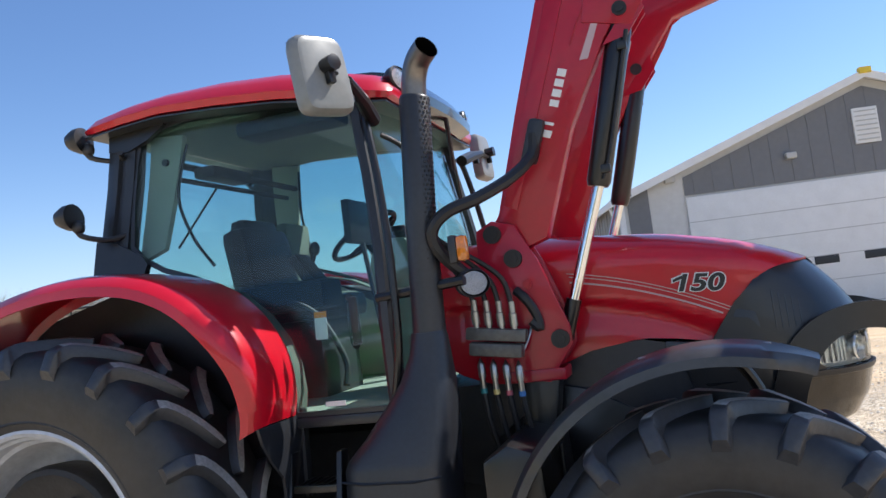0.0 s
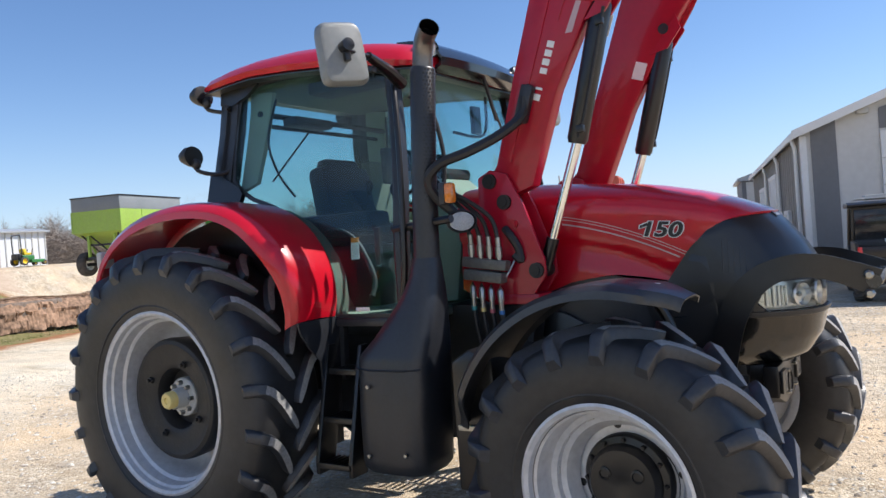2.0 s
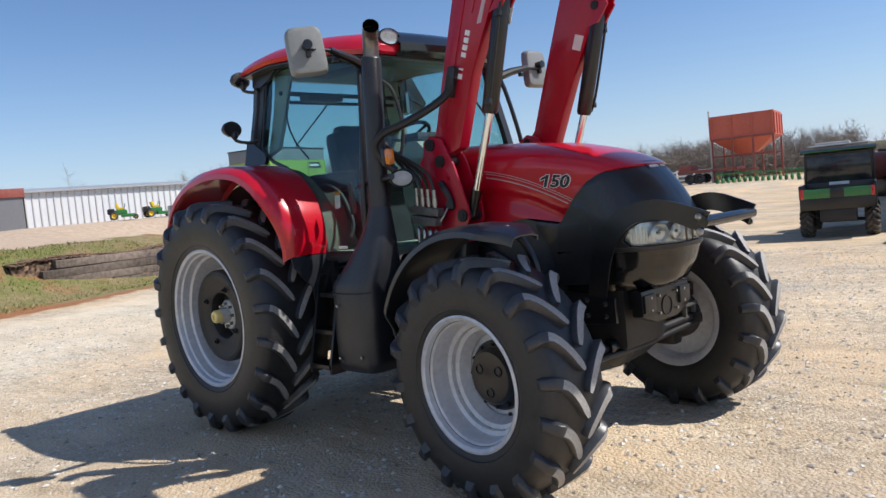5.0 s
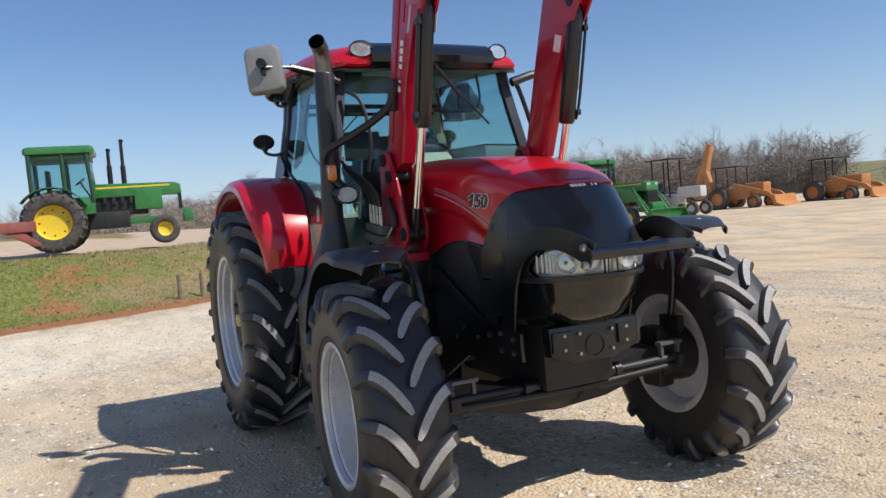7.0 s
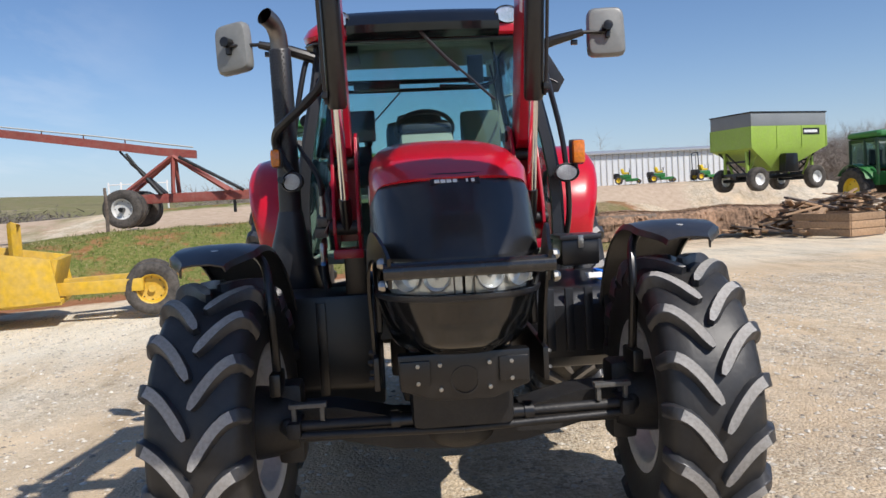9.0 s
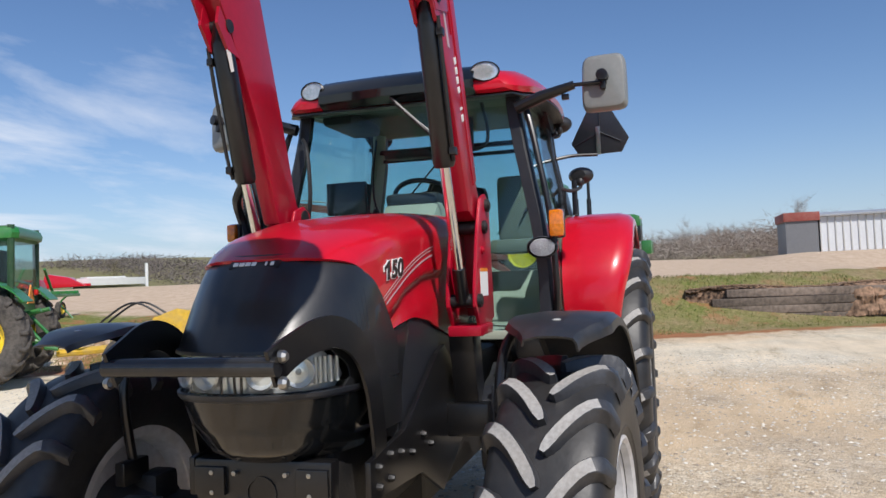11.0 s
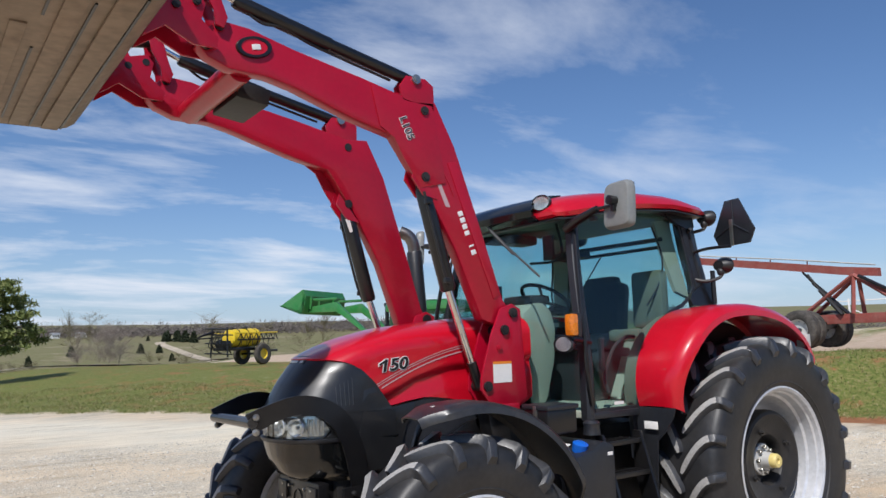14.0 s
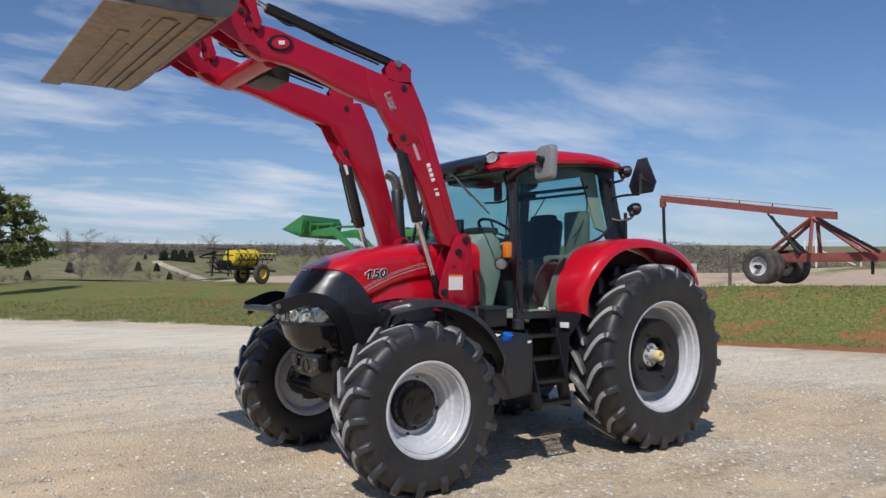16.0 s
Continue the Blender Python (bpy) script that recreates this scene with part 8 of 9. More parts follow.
# -- red overhead bin on legs, with tillage tools in front
def overhead_bin():
    t = thing("overhead_bin", "red steel hopper bin on tall legs", "hopper", place(-20.0, 56, 14))
    a, b = 2.3, 2.25
    part("hopper", Shape().grid([[(x, y, z) for x, y in ((-p, -q), (p, -q), (p, q), (-p, q))] for z, p, q in ((5.1, a, b), (3.3, a, b), (2.1, 0.7, 0.5), (2.0, 0.7, 0.5))], closed=True, caps=True), BINRED, t, "red hopper")
    for x in (-2.2, -0.75, 0.75, 2.2):
        for s in (1, -1):
            part("hopper_rib", Shape().box((x, s * (b + 0.04), 4.15), (0.1, 0.08, 1.6), 0.01), BINRED, t)
            part("hopper_rib", Shape().box((s * (a + 0.04), x * b / a, 4.15), (0.08, 0.1, 1.6), 0.01), BINRED, t)
            part("leg", Shape().box((x, s * b, 1.65), (0.14, 0.14, 3.3), 0.02), OLDRED, t)
    for s in (1, -1):
        part("beam", Shape().box((0, s * b, 3.3), (2 * a, 0.16, 0.16), 0.02).box((0, s * b, 2.0), (2 * a, 0.1, 0.1), 0.02), OLDRED, t)
    part("pipe", Shape().rod((-2.45, -1.7, 0), (-2.45, -1.7, 5.6), 0.06, 8), GREYMETAL, t)
    for k in range(3):
        d = thing("disc_harrow", "green tillage harrow standing folded", "harrow", place(-17.6 + 2.6 * k, 48.5 + 0.5 * k, 10, ground_z(-17.6 + 2.6 * k, 48.5 + 0.5 * k) - 0.1) @ Matrix.Diagonal((1, 1, 0.8, 1)), group="tillage tools")
        part("frame", Shape().box((0, -0.5, 0.9), (2.9, 0.12, 0.12), 0.02).box((0, 0.5, 0.9), (2.9, 0.12, 0.12), 0.02).box((-1.0, 0, 0.9), (0.12, 1.6, 0.12), 0.02).box((1.0, 0, 0.9), (0.12, 1.6, 0.12), 0.02), GREEN, d)
        for i in range(8):
            part("disc", Shape().lathe([(0.0, -0.02), (0.15, -0.015), (0.28, 0.03), (0.15, 0.0), (0.0, 0.0)], 14, Matrix.Translation((-1.3 + 0.37 * i, -0.5, 0.3)) @ Matrix.Rotation(radians(75), 4, "Z")), GREEN, d)
            part("shank", Shape().tube([(-1.3 + 0.37 * i, -0.5, 0.9), (-1.3 + 0.37 * i, -0.3, 0.6), (-1.3 + 0.37 * i, -0.5, 0.35)], 0.03, 6), FARMYELLOW if i % 4 == 0 else GREEN, d)


overhead_bin()


def flatbed():
    t = thing("flatbed_trailer", "dark rusty flatbed trailer under the hopper", "trailer", place(-22.0, 53.5, 8))
    part("deck", Shape().box((0, 0, 1.0), (4.6, 1.9, 0.2), 0.02).box((-1.7, 0, 1.3), (1.0, 1.7, 0.5), 0.04), OLDRED, t)
    for x in (-1.4, -0.6, 1.5):
        for s in (1, -1):
            plain_tyre(t, (x, s * 0.8, 0.42), 0.42, 0.28, 0.22, STEEL_BLACK, 0, "wheel")
    part("tongue", Shape().box((2.9, 0, 0.8), (1.4, 0.15, 0.15), 0.02), OLDRED, t)
    f = thing("rail_fence", "white painted rail fence by the yard", "fence", place(-27.5, 57.0, 4))
    for k in range(6):
        part("post", Shape().box((1.5 * k - 3.7, 0, 0.6), (0.12, 0.12, 1.3), 0.01), WHITE, f)
    for z in (0.4, 0.75, 1.1):
        part("rail", Shape().box((0, -0.08, z), (7.6, 0.04, 0.14), 0.008), WHITE, f)


flatbed()


def cultivator():
    t = thing("field_cultivator", "green folded field cultivator on the grass rise", "cultivator", place(-14.6, -18.0, 20))
    for y in (-1.1, -0.35, 0.4):
        part("frame_bar", Shape().box((0, y, 0.8), (3.4, 0.1, 0.1), 0.01), GREEN, t)
    for x in (-1.4, 0, 1.4):
        part("cross_bar", Shape().box((x, -0.35, 0.9), (0.1, 1.7, 0.1), 0.01), GREEN, t)
    for k in range(9):
        x = -1.6 + 0.4 * k
        part("tine", Shape().tube(smooth_path([(x, -1.1 + 0.75 * (k % 3), 0.8), (x, -1.35 + 0.75 * (k % 3), 0.55), (x, -1.15 + 0.75 * (k % 3), 0.25), (x, -0.95 + 0.75 * (k % 3), 0.02)], 4), 0.03, 6), GREEN, t)
    for s in (1, -1):
        part("wing_arm", Shape().rod((s * 1.4, -0.35, 0.9), (s * 0.7, -0.3, 1.7), 0.05, 8), GREEN, t)
        plain_tyre(t, (s * 0.9, 0.1, 0.32), 0.32, 0.2, 0.16, FARMYELLOW, 0, "wheel")
    part("hopper", Shape().prism([(-1.5, 0.9), (-1.1, 1.35), (-0.2, 1.35), (0.2, 0.9)], -1.2, -0.5, bevel=0.05), RED, t, "small red hopper")


cultivator()


# -- orange backhoe and a grey open tractor far off
def backhoe(m, arm):
    t = thing("backhoe", "weathered orange backhoe loader in the yard", "digger", m, "parked diggers")
    part("body", Shape().box((0, 0, 1.0), (2.6, 1.0, 0.7), 0.08).box((1.5, 0, 1.25), (1.3, 0.8, 0.7), 0.08), DIGGER, t)
    for x, R in ((-0.6, 0.72), (1.8, 0.45)):
        for s in (1, -1):
            plain_tyre(t, (x, s * 0.9, R), R, 0.4, R * 0.52, DIGGER, 0, "wheel")
    for s in (1, -1):
        for x in (-0.9, 0.5):
            part("canopy_post", Shape().rod((x, s * 0.6, 1.3), (x, s * 0.6, 2.6), 0.04, 8), STEEL_BLACK, t)
        part("loader_arm", Shape().prism([(0.2, 1.5), (0.4, 1.65), (2.6, 1.0), (3.2, 0.5), (3.1, 0.35), (2.4, 0.8)], s * 0.55, s * 0.7, bevel=0.02), DIGGER, t)
    part("canopy", Shape().box((-0.2, 0, 2.65), (1.7, 1.5, 0.1), 0.03), STEEL_BLACK, t)
    part("front_bucket", Shape().prism([(3.1, 0.1), (3.9, 0.1), (3.3, 0.35), (3.2, 0.8), (3.05, 0.8)], -1.1, 1.1), DIGGER, t)
    if arm:
        part("hoe_boom", Shape().prism([(-1.4, 0.9), (-1.7, 0.9), (-2.2, 2.6), (-1.7, 4.2), (-1.45, 4.1), (-1.85, 2.6)], -0.2, 0.2, bevel=0.03), DIGGER, t)
        part("hoe_stick", Shape().prism([(-1.7, 4.3), (-1.4, 4.2), (-2.6, 1.6), (-2.8, 1.7)], -0.15, 0.15, bevel=0.03), DIGGER, t)
        part("hoe_bucket", Shape().prism([(-2.9, 1.7), (-2.4, 1.6), (-2.3, 1.0), (-2.7, 0.8), (-3.0, 1.2)], -0.3, 0.3, bevel=0.03), DIGGER, t)


backhoe(place(-28.3, 34.6, 10, 0.35), True)
backhoe(place(-24.5, 38.5, 0, 0.35), False)


def open_tractor():
    t = thing("canopy_tractor", "grey open tractor with a dark sunshade", "tractor", place(-27.5, 28.2, 12, 0.36))
    for s in (1, -1):
        plain_tyre(t, (0, s * 0.8, 0.75), 0.75, 0.38, 0.42, GREYMETAL, 0, "rear_wheel")
        plain_tyre(t, (2.2, s * 0.65, 0.42), 0.42, 0.24, 0.2, GREYMETAL, 0, "front_wheel")
        for x in (-0.35, 0.75):
            part("canopy_post", Shape().rod((x, s * 0.55, 1.1), (x, s * 0.55, 3.2), 0.05, 8), STEEL_BLACK, t)
    part("canopy", Shape().box((0.2, 0, 3.25), (1.7, 1.5, 0.1), 0.04), STEEL_BLACK, t)
    part("body", Shape().box((0.4, 0, 1.0), (1.6, 0.6, 0.6), 0.06).box((1.8, 0, 1.35), (1.5, 0.6, 0.6), 0.08), GREYMETAL, t)
    part("seat", Shape().box((0.0, 0, 1.4), (0.45, 0.5, 0.14), 0.04).box((-0.22, 0, 1.7), (0.1, 0.48, 0.5), 0.04), DARKTRIM, t)
    part("steering_wheel", Shape().tube([(0.6 + 0.08 * math.cos(a), 0.18 * math.sin(a), 1.8 + 0.14 * math.cos(a)) for a in np.linspace(0, 2 * math.pi, 15)], 0.016, 6, False), BLACK, t)


open_tractor()


# -- white gate beyond the bank road and two houses on the far ridge
def gate():
    f = thing("white_gate", "white painted rail gate beyond the bank road", "gate", place(-26.0, -10.4, 90))
    for x in (-1.2, -0.7, 1.15):
        part("post", Shape().box((x, 0, 0.6), (0.06, 0.06, 1.2), 0.01), WHITE, f)
    part("rail", Shape().box((0.0, 0, 1.1), (2.4, 0.04, 0.05), 0.01), WHITE, f)
    part("brace", Shape().rod((-0.6, 0.05, 0.75), (0.9, 0.05, 0.1), 0.025, 6), WHITE, f)


gate()
for x, y, w in ((-60, -430, 7), (-73, -434, 8)):
    h = thing("farmhouse", "white farmhouse on the far ridge", "house", place(x, y, 10), "far houses")
    h.scale = (0.55, 0.55, 0.42)
    part("wall", Shape().box((0, 0, 2.0), (w, 7, 5.0)), WHITE, h)
    part("roof", Shape().prism([(-4.0, 4.4), (4.0, 4.4), (0, 7.0)], -w / 2 - 0.4, w / 2 + 0.4, "yz"), ROOFMETAL, h)
    for k in (-1, 0, 1):
        part("window", Shape().box((k * w * 0.28, 3.52, 2.6), (1.0, 0.06, 1.4)), DARKTRIM, h)


# -- yellow field sprayer on the rise
def sprayer():
    t = thing("field_sprayer", "yellow field sprayer with folded black booms", "sprayer", place(-11.4, -39.0, 205) @ Matrix.Diagonal((0.82, 0.82, 0.82, 1)))
    tank_ = Shape().tube([(-1.5, 0, 1.9), (-1.42, 0, 1.9), (1.1, 0, 1.98), (1.2, 0, 1.98)], [0.35, 0.62, 0.66, 0.35], 16)
    tank = part("tank", tank_, FARMYELLOW, t, "yellow spray tank")
    for x in (-0.9, 0.0, 0.8):
        part("tank_band", Shape().tube([(x, 0.69 * math.cos(a), 1.93 + 0.69 * math.sin(a)) for a in np.linspace(0, 6.28, 17)], 0.03, 6), STEEL_BLACK, tank)
    part("tank_lid", Shape().lathe([(0.22, 0), (0.22, 0.1), (0, 0.13)], 14, Matrix.Translation((0.1, 0, 2.58)) @ Matrix.Rotation(radians(90), 4, "X")), STEEL_BLACK, tank)
    part("frame", Shape().box((-0.2, 0, 1.15), (4.4, 0.9, 0.2), 0.03).box((0.9, 0, 0.8), (0.16, 2.0, 0.16), 0.02), STEEL_BLACK, t)
    for s in (1, -1):
        plain_tyre(t, (0.9, s * 1.0, 0.78), 0.78, 0.36, 0.36, FARMYELLOW, 0, "wheel")
        for z0, z1, x0, x1 in ((2.25, 2.32, -1.7, 2.5), (1.78, 1.86, -1.5, 2.2)):
            part("boom_rail", Shape().rod((x0, s * 0.95, z0), (x1, s * 0.95, z1), 0.05, 8), FARMYELLOW if z0 > 2 else STEEL_BLACK, t)
        for k in range(8):
            x = -1.45 + 0.5 * k
            part("boom_strut", Shape().rod((x, s * 0.95, 1.79), (x + 0.26, s * 0.95, 2.27), 0.03, 6), STEEL_BLACK, t)
            part("boom_strut", Shape().rod((x + 0.26, s * 0.95, 2.27), (x + 0.5, s * 0.95, 1.79), 0.03, 6), STEEL_BLACK, t)
        for k in range(6):
            part("nozzle_drop", Shape().rod((-1.2 + 0.55 * k, s * 1.0, 1.8), (-1.25 + 0.55 * k, s * 1.0, 1.42), 0.025, 6), STEEL_BLACK, t)
        part("rear_mast", Shape().rod((-2.3, s * 0.8, 0.6), (-2.25, s * 0.7, 2.65), 0.06, 8), STEEL_BLACK, t)
        part("parallel_arm", Shape().rod((-1.7, s * 0.5, 1.2), (-2.3, s * 0.7, 1.7), 0.05, 8).rod((-1.7, s * 0.5, 0.9), (-2.3, s * 0.7, 1.3), 0.05, 8), STEEL_BLACK, t)
    part("pump_rack", Shape().box((-1.9, 0, 1.45), (0.4, 1.1, 0.6), 0.06), STEEL_BLACK, t)
    for z in (0.8, 1.5, 2.1, 2.5):
        part("rear_boom", Shape().rod((-2.35, -1.3, z), (-2.35, 1.3, z + 0.1), 0.045, 8), STEEL_BLACK, t)
    for k in range(5):
        part("rear_hose", Shape().tube(smooth_path([(-2.2, -0.7 + 0.33 * k, 2.3), (-2.7, -0.6 + 0.3 * k, 1.9 - 0.1 * k), (-2.4, -0.5 + 0.3 * k, 1.2)], 4), 0.03, 6), HOSE, t)
    part("folded_boom", Shape().tube([(-2.3, 0.5, 2.35), (-3.3, 0.6, 2.1), (-3.7, 0.6, 1.95)], [0.09, 0.07, 0.05], 8).rod((-2.3, 0.5, 1.95), (-3.6, 0.6, 1.9), 0.05, 6), STEEL_BLACK, t)
    part("drawbar", Shape().box((2.6, 0, 1.0), (1.8, 0.18, 0.18), 0.02), STEEL_BLACK, t)


sprayer()


# -- far left: white boat and red implement by the lane
boat = Shape().grid([[(x, s * w, z) for s, w, z in ((-1, w, 0.9), (-1, w * 0.9, 0.35), (1, 0.0, 0.15), (1, w * 0.9, 0.35), (1, w, 0.9))] for x, w in ((-2.6, 0.9), (-1, 1.0), (1.2, 0.9), (2.4, 0.5), (3.1, 0.05))], 0.06)
boat.box((-0.3, 0, 0.95), (3.0, 1.5, 0.12), 0.03)
solid("covered_boat", boat, WHITE, "white boat under cover by the lane", "boat", place(-45, -41.2, 150))
solid("red_implement", Shape().prism([(-1.5, 0.2), (-1.2, 1.3), (0.4, 1.0), (1.6, 0.3)], -0.8, 0.8, bevel=0.05).box((0.6, 0, 0.4), (2.4, 0.3, 0.2), 0.03), RED, "red farm implement by the lane", "implement", place(-42, -42.5, 120))
solid("white_marker_post", Shape().rod((0, 0, 0), (0, 0, 1.9), 0.12, 10), WHITE, "white marker post by the lane", "post", place(-45, -37.5, 0))

# ---- trees ----
def blades(a, b, w, rng):
    """Flat tapering strips from a to b; the corners of each, in order."""
    side = np.cross(b - a, rng.normal(size=a.shape))
    side *= (w / (np.linalg.norm(side, axis=1) + 1e-9))[:, None]
    return np.stack((a - side, a + side, b + side * 0.3, b - side * 0.3), 1)


def strips(name, quads, mat):
    me = bpy.data.meshes.new(name)
    me.from_pydata(quads.reshape(-1, 3).tolist(), [], np.arange(len(quads) * 4).reshape(-1, 4).tolist())
    me.materials.append(mat)
    return me


def bare_wood(name, label, spots, mat, seed, limbs=9, twigs=18, fine=1.0, spread=1.0):
    """Leafless trees: a leaning stem, limbs along it and fine twigs along the limbs; spots: x, y, height."""
    rng = np.random.default_rng(seed)
    n = len(spots)
    h = np.array([p[2] for p in spots])
    base = np.array([(x, y, ground_z(x, y) - 0.2) for x, y, _ in spots])
    top = base + np.stack((rng.normal(size=n) * 0.06 * h, rng.normal(size=n) * 0.06 * h, h * rng.uniform(0.7, 0.95, n)), 1)
    out = [blades(base, top, 0.0065 * h, rng), blades(base, top, 0.0065 * h, rng)]
    H_, wide = np.repeat(h, limbs), np.repeat(spread * h * rng.uniform(0.16, 0.34, n), limbs)
    f = rng.uniform(0.12, 0.95, n * limbs)
    a = np.repeat(base, limbs, 0) + (np.repeat(top, limbs, 0) - np.repeat(base, limbs, 0)) * f[:, None]
    reach = wide * (1.15 - 0.75 * f)
    b = a + np.stack((rng.normal(size=n * limbs) * reach * 0.8, rng.normal(size=n * limbs) * reach * 0.8, H_ * rng.uniform(0.08, 0.3, n * limbs)), 1)
    out.append(blades(a, b, 0.0026 * H_ * fine, rng))
    m = n * limbs * twigs
    g = rng.uniform(0.1, 1.0, m)
    ra, rb, rh, rr = np.repeat(a, twigs, 0), np.repeat(b, twigs, 0), np.repeat(H_, twigs), np.repeat(wide, twigs)
    c = ra + (rb - ra) * g[:, None]
    d = c + np.stack((rng.normal(size=m) * rr * 0.24, rng.normal(size=m) * rr * 0.24, rh * rng.uniform(0.02, 0.17, m)), 1)
    out.append(blades(c, d, 0.0017 * rh * fine, rng))
    return tagged(new(name, strips(name, np.concatenate(out), mat)), label, "trees", kind="stuff")


def brush(name, label, runs, mat, seed):
    """Dense undergrowth and saplings; runs: start, end, number, depth, height, half width of a stem."""
    rng = np.random.default_rng(seed)
    out = []
    for a, b, n, deep, h, w in runs:
        a, b = np.array(a, float), np.array(b, float)
        d = (b - a) / np.linalg.norm(b - a)
        q = a + (b - a) * rng.random(n)[:, None] + np.array((-d[1], d[0])) * (rng.random(n) * deep)[:, None]
        base = np.array([(x, y, ground_z(x, y) - 0.1) for x, y in q])
        tall = h * rng.uniform(0.7, 1.0, n) * (0.85 + 0.2 * np.sin(q[:, 0] * 0.31 + q[:, 1] * 0.23))
        base[:, 2] += tall * rng.uniform(0, 0.8, n)
        tip = base + np.stack((rng.normal(size=n) * 0.2 * tall, rng.normal(size=n) * 0.2 * tall, tall * rng.uniform(-0.05, 0.24, n)), 1)
        out.append(blades(base, tip, w * rng.uniform(0.4, 1.2, n), rng))
    return tagged(new(name, strips(name, np.concatenate(out), mat)), label, "undergrowth", kind="stuff")


def scatter(a, b, n, deep, h0, h1, seed):
    rng = random.Random(seed)
    a, b = Vector(a), Vector(b)
    d = (b - a).normalized()
    out = []
    for _ in range(n):
        p = a.lerp(b, rng.random()) + Vector((-d.y, d.x)) * rng.uniform(0, deep)
        out.append((p.x, p.y, rng.uniform(h0, h1)))
    return out


near = scatter((-62, 10), (-56, 30), 60, 12, 4.0, 5.6, 1) + scatter((-56, 28), (-42, 66), 260, 18, 4.4, 6.6, 2) + scatter((-42, 70), (-18, 80), 240, 20, 3.8, 5.0, 3) + scatter((-18, 80), (16, 94), 220, 20, 2.4, 3.4, 17)
bare_wood("bare_woodland", "leafless grey brown woodland behind the yard", near, TWIGS, 11, 11, 44, 0.62, 1.15)
rise = scatter((-60, -16), (-68, 75), 760, 54, 2.5, 3.4, 14)
bare_wood("bare_woodland", "leafless woods covering the rise behind the shed", rise, TWIGS, 15, 9, 34, 0.6, 1.15)
far = scatter((-150, -60), (-185, 10), 150, 40, 4, 6, 4) + scatter((-100, -95), (-150, -40), 60, 20, 3, 5, 5) + scatter((-60, 110), (140, 150), 220, 30, 3.4, 5.2, 9)
far += scatter((-330, -330), (-200, -60), 300, 60, 5, 8, 6) + scatter((60, -470), (-330, -330), 700, 70, 5, 8.5, 7) + scatter((200, -440), (60, -470), 200, 60, 5, 8.5, 8)
bare_wood("bare_woodland", "far leafless woods along the low hills", far, FARTWIGS, 12, 8, 9, 1.6)
brush("undergrowth", "dense bare saplings and brush at the wood's edge", [
    ((-62, 8), (-56, 30), 6000, 12, 4.6, 0.022), ((-56, 28), (-42, 66), 62000, 16, 5.9, 0.024), ((-42, 70), (-18, 80), 20000, 18, 5.2, 0.03), ((-18, 80), (16, 94), 18000, 18, 2.8, 0.03),
    ((-58, -18), (-66, 75), 100000, 58, 3.2, 0.026), ((-150, -62), (-185, 10), 8000, 40, 6.0, 0.12)], TWIGS, 31)
brush("far_woods", "dark leafless woods along the far ridge", [
    ((-330, -330), (-200, -60), 16000, 60, 6.5, 0.22), ((60, -470), (-330, -330), 36000, 70, 7, 0.24), ((220, -440), (60, -470), 12000, 60, 7, 0.24), ((-100, -95), (-150, -40), 4000, 20, 2.8, 0.05)], FARTWIGS, 32)
scrub = scatter((-110, -150), (60, -230), 60, 120, 2.0, 5, 10) + [(-28, -62, 3.6), (-20, -70, 4.4), (-24, -66, 3.4), (-48, -60, 4), (-66, -58, 4), (-48, -310, 16), (-58, -330, 15)] + scatter((-120, -120), (30, -105), 40, 14, 1.6, 3.4, 16)
bare_wood("scrub_trees", "scattered bare scrub in the valley", scrub, SCRUB, 13, 16, 44, 1.1, 1.9)
bare_wood("bare_bushes", "round ash grey leafless trees below the slope", [(-7.2, -58, 3.4), (-8.4, -60, 3.7), (-6.2, -60, 3.0), (-9.4, -61, 3.0)], TWIGS, 18, 34, 80, 0.5, 1.7)


def cedars():
    """Small dark cedars standing about the far pasture."""
    rng = np.random.default_rng(44)
    quads = []
    spots = [(-68.7, -294, 3.6), (-75.2, -293, 3.2), (-44.7, -291, 4.0), (-97, -360, 5), (-99.5, -354, 5.4), (-101.8, -349, 5.6), (-103.8, -343, 5.2), (-95, -357, 4.4)]
    spots += [(rng.uniform(-150, -20), rng.uniform(-420, -250), rng.uniform(2, 3.6)) for _ in range(14)]
    for x, y, h in spots:
        n = 500
        f, turn = rng.random(n), rng.uniform(0, 6.28, n)
        r = 0.42 * h * (1 - f) ** 0.6 * rng.uniform(0.5, 1, n)
        c = np.stack((x + r * np.cos(turn), y + r * np.sin(turn), ground_z(x, y) + h * (0.04 + 0.9 * f)), 1)
        quads.append(blades(c, c + rng.normal(size=(n, 3)) * 0.09 * h, np.full(n, 0.05 * h), rng))
    tagged(new("cedar_trees", strips("cedar_trees", np.concatenate(quads), pieces("dark cedar", ((0.02, 0.03, 0.015), (0.03, 0.042, 0.02), (0.045, 0.055, 0.03)), 0.9))), "small dark cedars on the far pasture", "trees", kind="stuff")


cedars()


def dirt_track(pts, half, label):
    """A pale strip of worn ground laid over the fields."""
    line = smooth_path([(x, y, 0) for x, y in pts], 14)
    rows = []
    for i, p in enumerate(line):
        d = (line[min(i + 1, len(line) - 1)] - line[max(i - 1, 0)]).normalized()
        rows.append([(p.x - d.y * e, p.y + d.x * e, ground_z(p.x - d.y * e, p.y + d.x * e) + 0.22) for e in (-half, 0, half)])
    solid("dirt_track", Shape().grid(rows, 0.05), material("pale worn dirt", (0.44, 0.37, 0.27), 0.95, vary=0.4, grain=1), label, "track", Matrix.Identity(4), kind="structure")


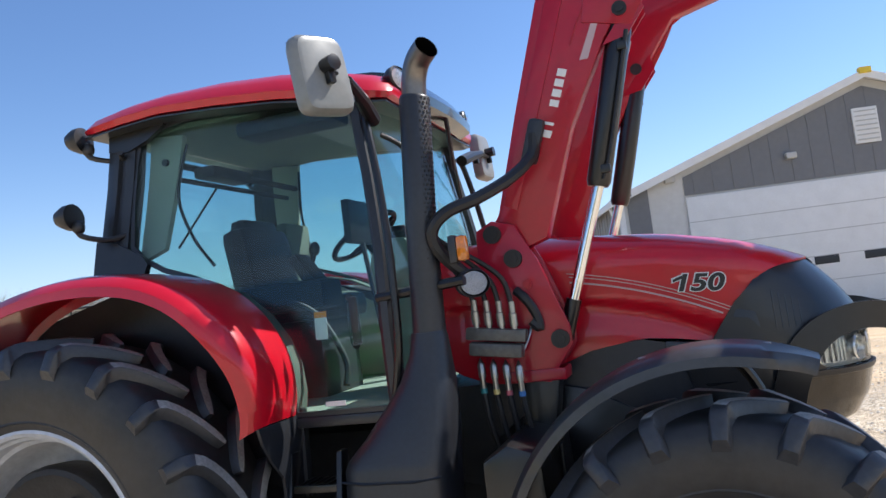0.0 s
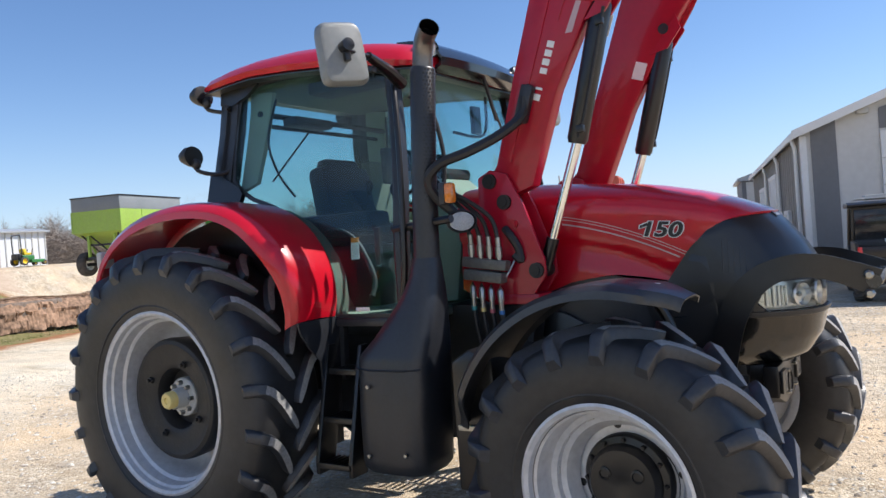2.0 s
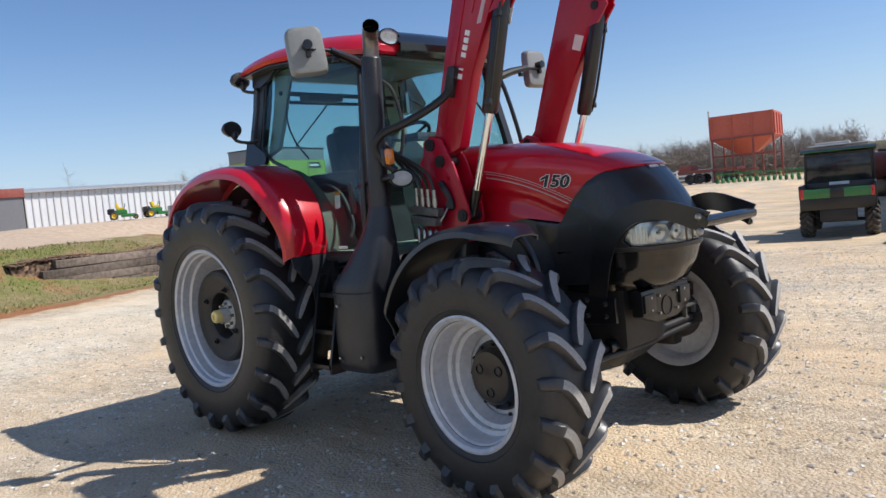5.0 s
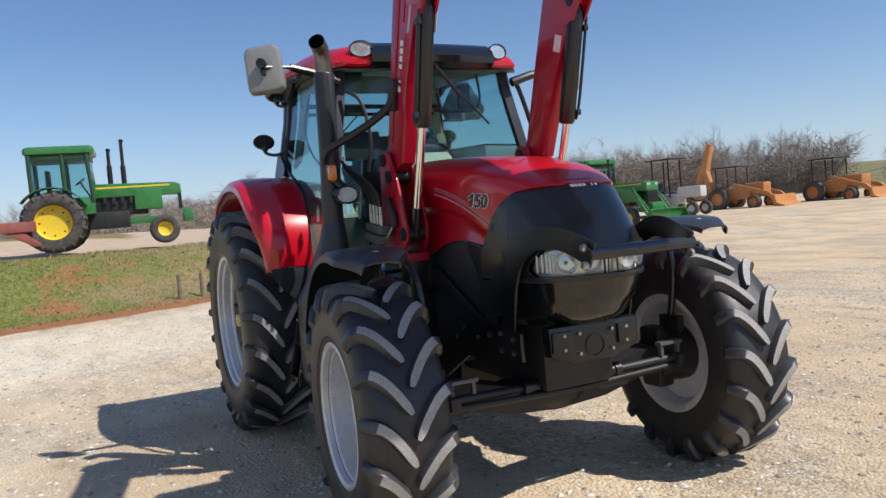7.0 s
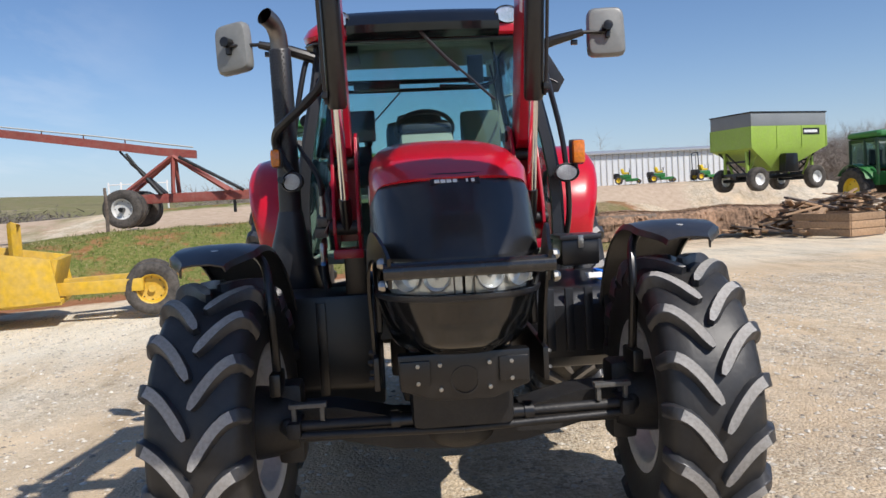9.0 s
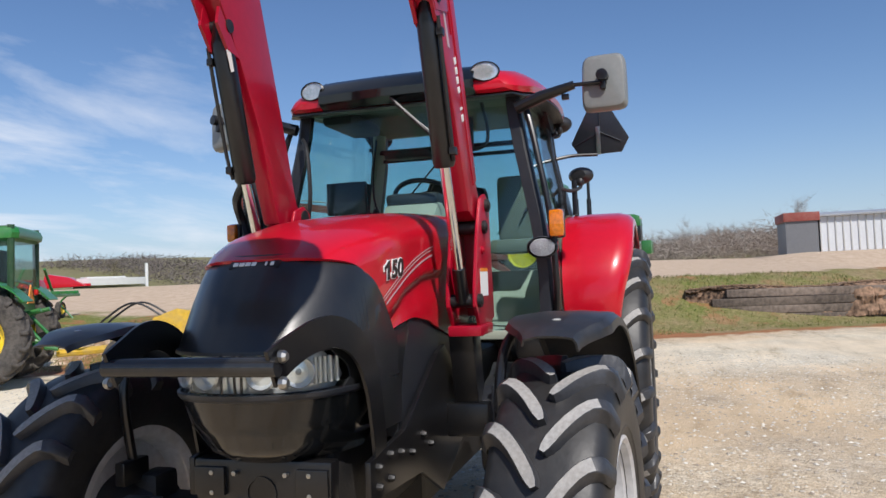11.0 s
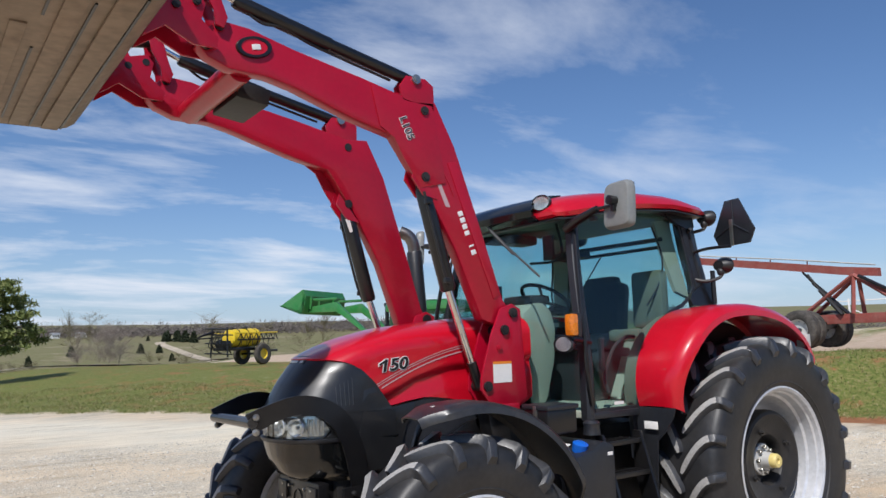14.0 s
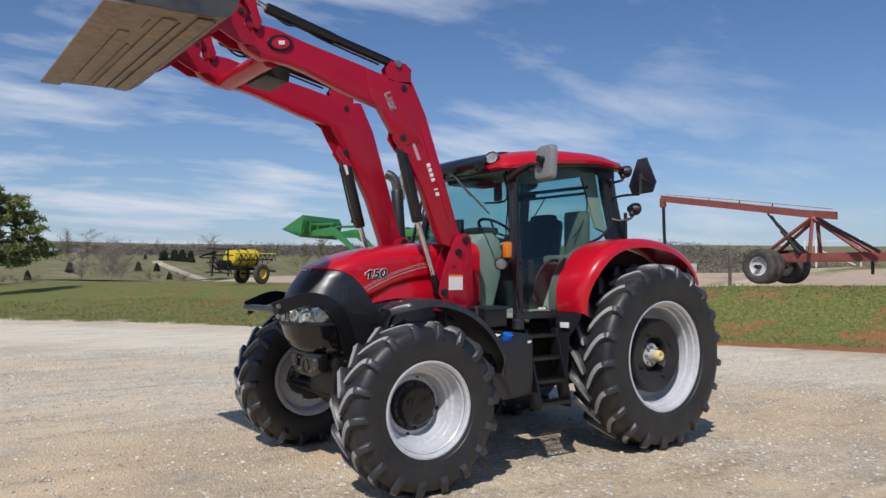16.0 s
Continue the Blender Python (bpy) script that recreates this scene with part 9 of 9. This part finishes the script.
dirt_track(((-92, -352), (-88, -338), (-83.5, -297), (-81, -266), (-80, -235)), 2.2, "pale dirt track through the far pasture")
dirt_track(((30, -49), (8, -56), (-6, -66), (-22, -80), (-60, -105)), 1.6, "pale farm lane below the grass slope")


def pine(x, y, h, z):
    t = thing("pine_tree", "lone dark green pine on the grass slope", "tree", Matrix.Translation((x, y, z)))
    rng = np.random.default_rng(21)
    part("trunk", Shape().tube([(0, 0, -0.3), (0.03, 0, h * 0.3), (-0.05, 0.05, h * 0.65), (0.02, 0, h * 0.95)], [0.026 * h, 0.022 * h, 0.014 * h, 0.004 * h], 9), BARK, t, "brown pine trunk")
    verts, faces = [], []
    for k in range(34):
        f = 0.3 + 0.68 * (k / 33)
        a = k * 2.4 + rng.uniform(-0.4, 0.4)
        reach = h * (0.55 * math.sin(math.pi * min(1, 0.28 + 0.66 * f)) ** 0.8) * rng.uniform(0.62, 1.12)
        p0 = Vector((0, 0, h * f))
        p1 = p0 + Vector((math.cos(a) * reach, math.sin(a) * reach, h * rng.uniform(-0.02, 0.10)))
        part("limb", Shape().tube([p0, p0.lerp(p1, 0.5) - Vector((0, 0, 0.02 * h)), p1], [0.008 * h, 0.006 * h, 0.002 * h], 5), BARK, t)
        for _ in range(22):
            c = np.array(p0.lerp(p1, rng.uniform(0.35, 1.05))) + rng.normal(size=3) * (0.045 * h, 0.045 * h, 0.016 * h)
            for _ in range(26):
                d = rng.normal(size=3) * (1, 1, 0.75)
                d /= np.linalg.norm(d)
                e = c + d * h * rng.uniform(0.025, 0.058)
                s = np.cross(d, rng.normal(size=3))
                s *= 0.0065 * h / (np.linalg.norm(s) + 1e-9)
                i = len(verts)
                o = c + d * h * 0.008
                verts.extend((tuple(o - s), tuple(o + s), tuple(e + s * 0.5), tuple(e - s * 0.5)))
                faces.append((i, i + 1, i + 2, i + 3))
    me = bpy.data.meshes.new("crown")
    me.from_pydata(verts, [], faces)
    me.materials.append(NEEDLES)
    part("crown", me, None, t, "clumped dark green needles")


pine(1.6, -40.0, 5.3, ground_z(1.6, -40.0) - 0.1)

# ---- loose stones on the yard ----
def loose_stones():
    rng = np.random.default_rng(5)
    n = 90000
    a, r = rng.uniform(0, 2 * math.pi, n), 11.5 * np.sqrt(rng.random(n))
    x, y = 2.2 + r * np.cos(a), r * np.sin(a)
    keep = past_border(x, y) < -0.3
    x, y, n = x[keep], y[keep], int(keep.sum())
    s = 0.005 + 0.021 * rng.random(n) ** 3.2
    z = np.array([ground_z(p, q, -5.0) for p, q in zip(x, y)])
    turn = rng.uniform(0, 6.28, n)
    ring = []
    for k in range(5):
        t = turn + 1.2566 * k
        j = s * rng.uniform(0.7, 1.25, n)
        ring.append(np.stack((x + j * np.cos(t), y + j * np.sin(t), z - 0.003 + 0.25 * j), 1))
    crest = np.stack((x + 0.2 * s * np.cos(turn), y + 0.2 * s * np.sin(turn), z + s * rng.uniform(0.35, 0.8, n)), 1)
    verts = np.stack(ring + [crest], 1)
    k = (np.arange(n) * 6)[:, None]
    faces = np.concatenate([np.concatenate((k + i, k + (i + 1) % 5, k + 5), 1) for i in range(5)])
    me = bpy.data.meshes.new("loose_stones")
    me.from_pydata(verts.reshape(-1, 3).tolist(), [], faces.tolist())
    me.materials.append(STONE)
    tagged(new("loose_stones", me), "loose pale limestone chips on the yard", "gravel", kind="stuff")


STONE = pieces("limestone chips", ((0.26, 0.22, 0.175), (0.46, 0.41, 0.34), (0.58, 0.53, 0.45), (0.72, 0.68, 0.60)))
loose_stones()


# ---- tufts of grass on the banks ----
def tufts():
    rng = np.random.default_rng(8)
    x, y = rng.uniform(-20, 10, 170000), rng.uniform(-34, 9, 170000)
    d = past_border(x, y)
    keep = (d > 0.1) & (d < 9) & ((d < 5) | (y < -14))
    x, y, d = x[keep][:46000], y[keep][:46000], d[keep][:46000]
    n = len(x)
    base = np.stack((x, y, np.array([ground_z(p, q, e) for p, q, e in zip(x, y, d)]) - 0.01), 1)
    tip = base + np.stack((rng.normal(size=n) * 0.035, rng.normal(size=n) * 0.035, rng.uniform(0.03, 0.09, n)), 1)
    me = strips("grass_tufts", blades(base, tip, np.full(n, 0.009), rng), GRASSBLADE)
    tagged(new("grass_tufts", me), "short green and straw grass on the banks", "grass", kind="stuff")


GRASSBLADE = pieces("grass blades", ((0.07, 0.10, 0.02), (0.14, 0.16, 0.045), (0.25, 0.22, 0.09), (0.4, 0.33, 0.19)), 0.8)
tufts()
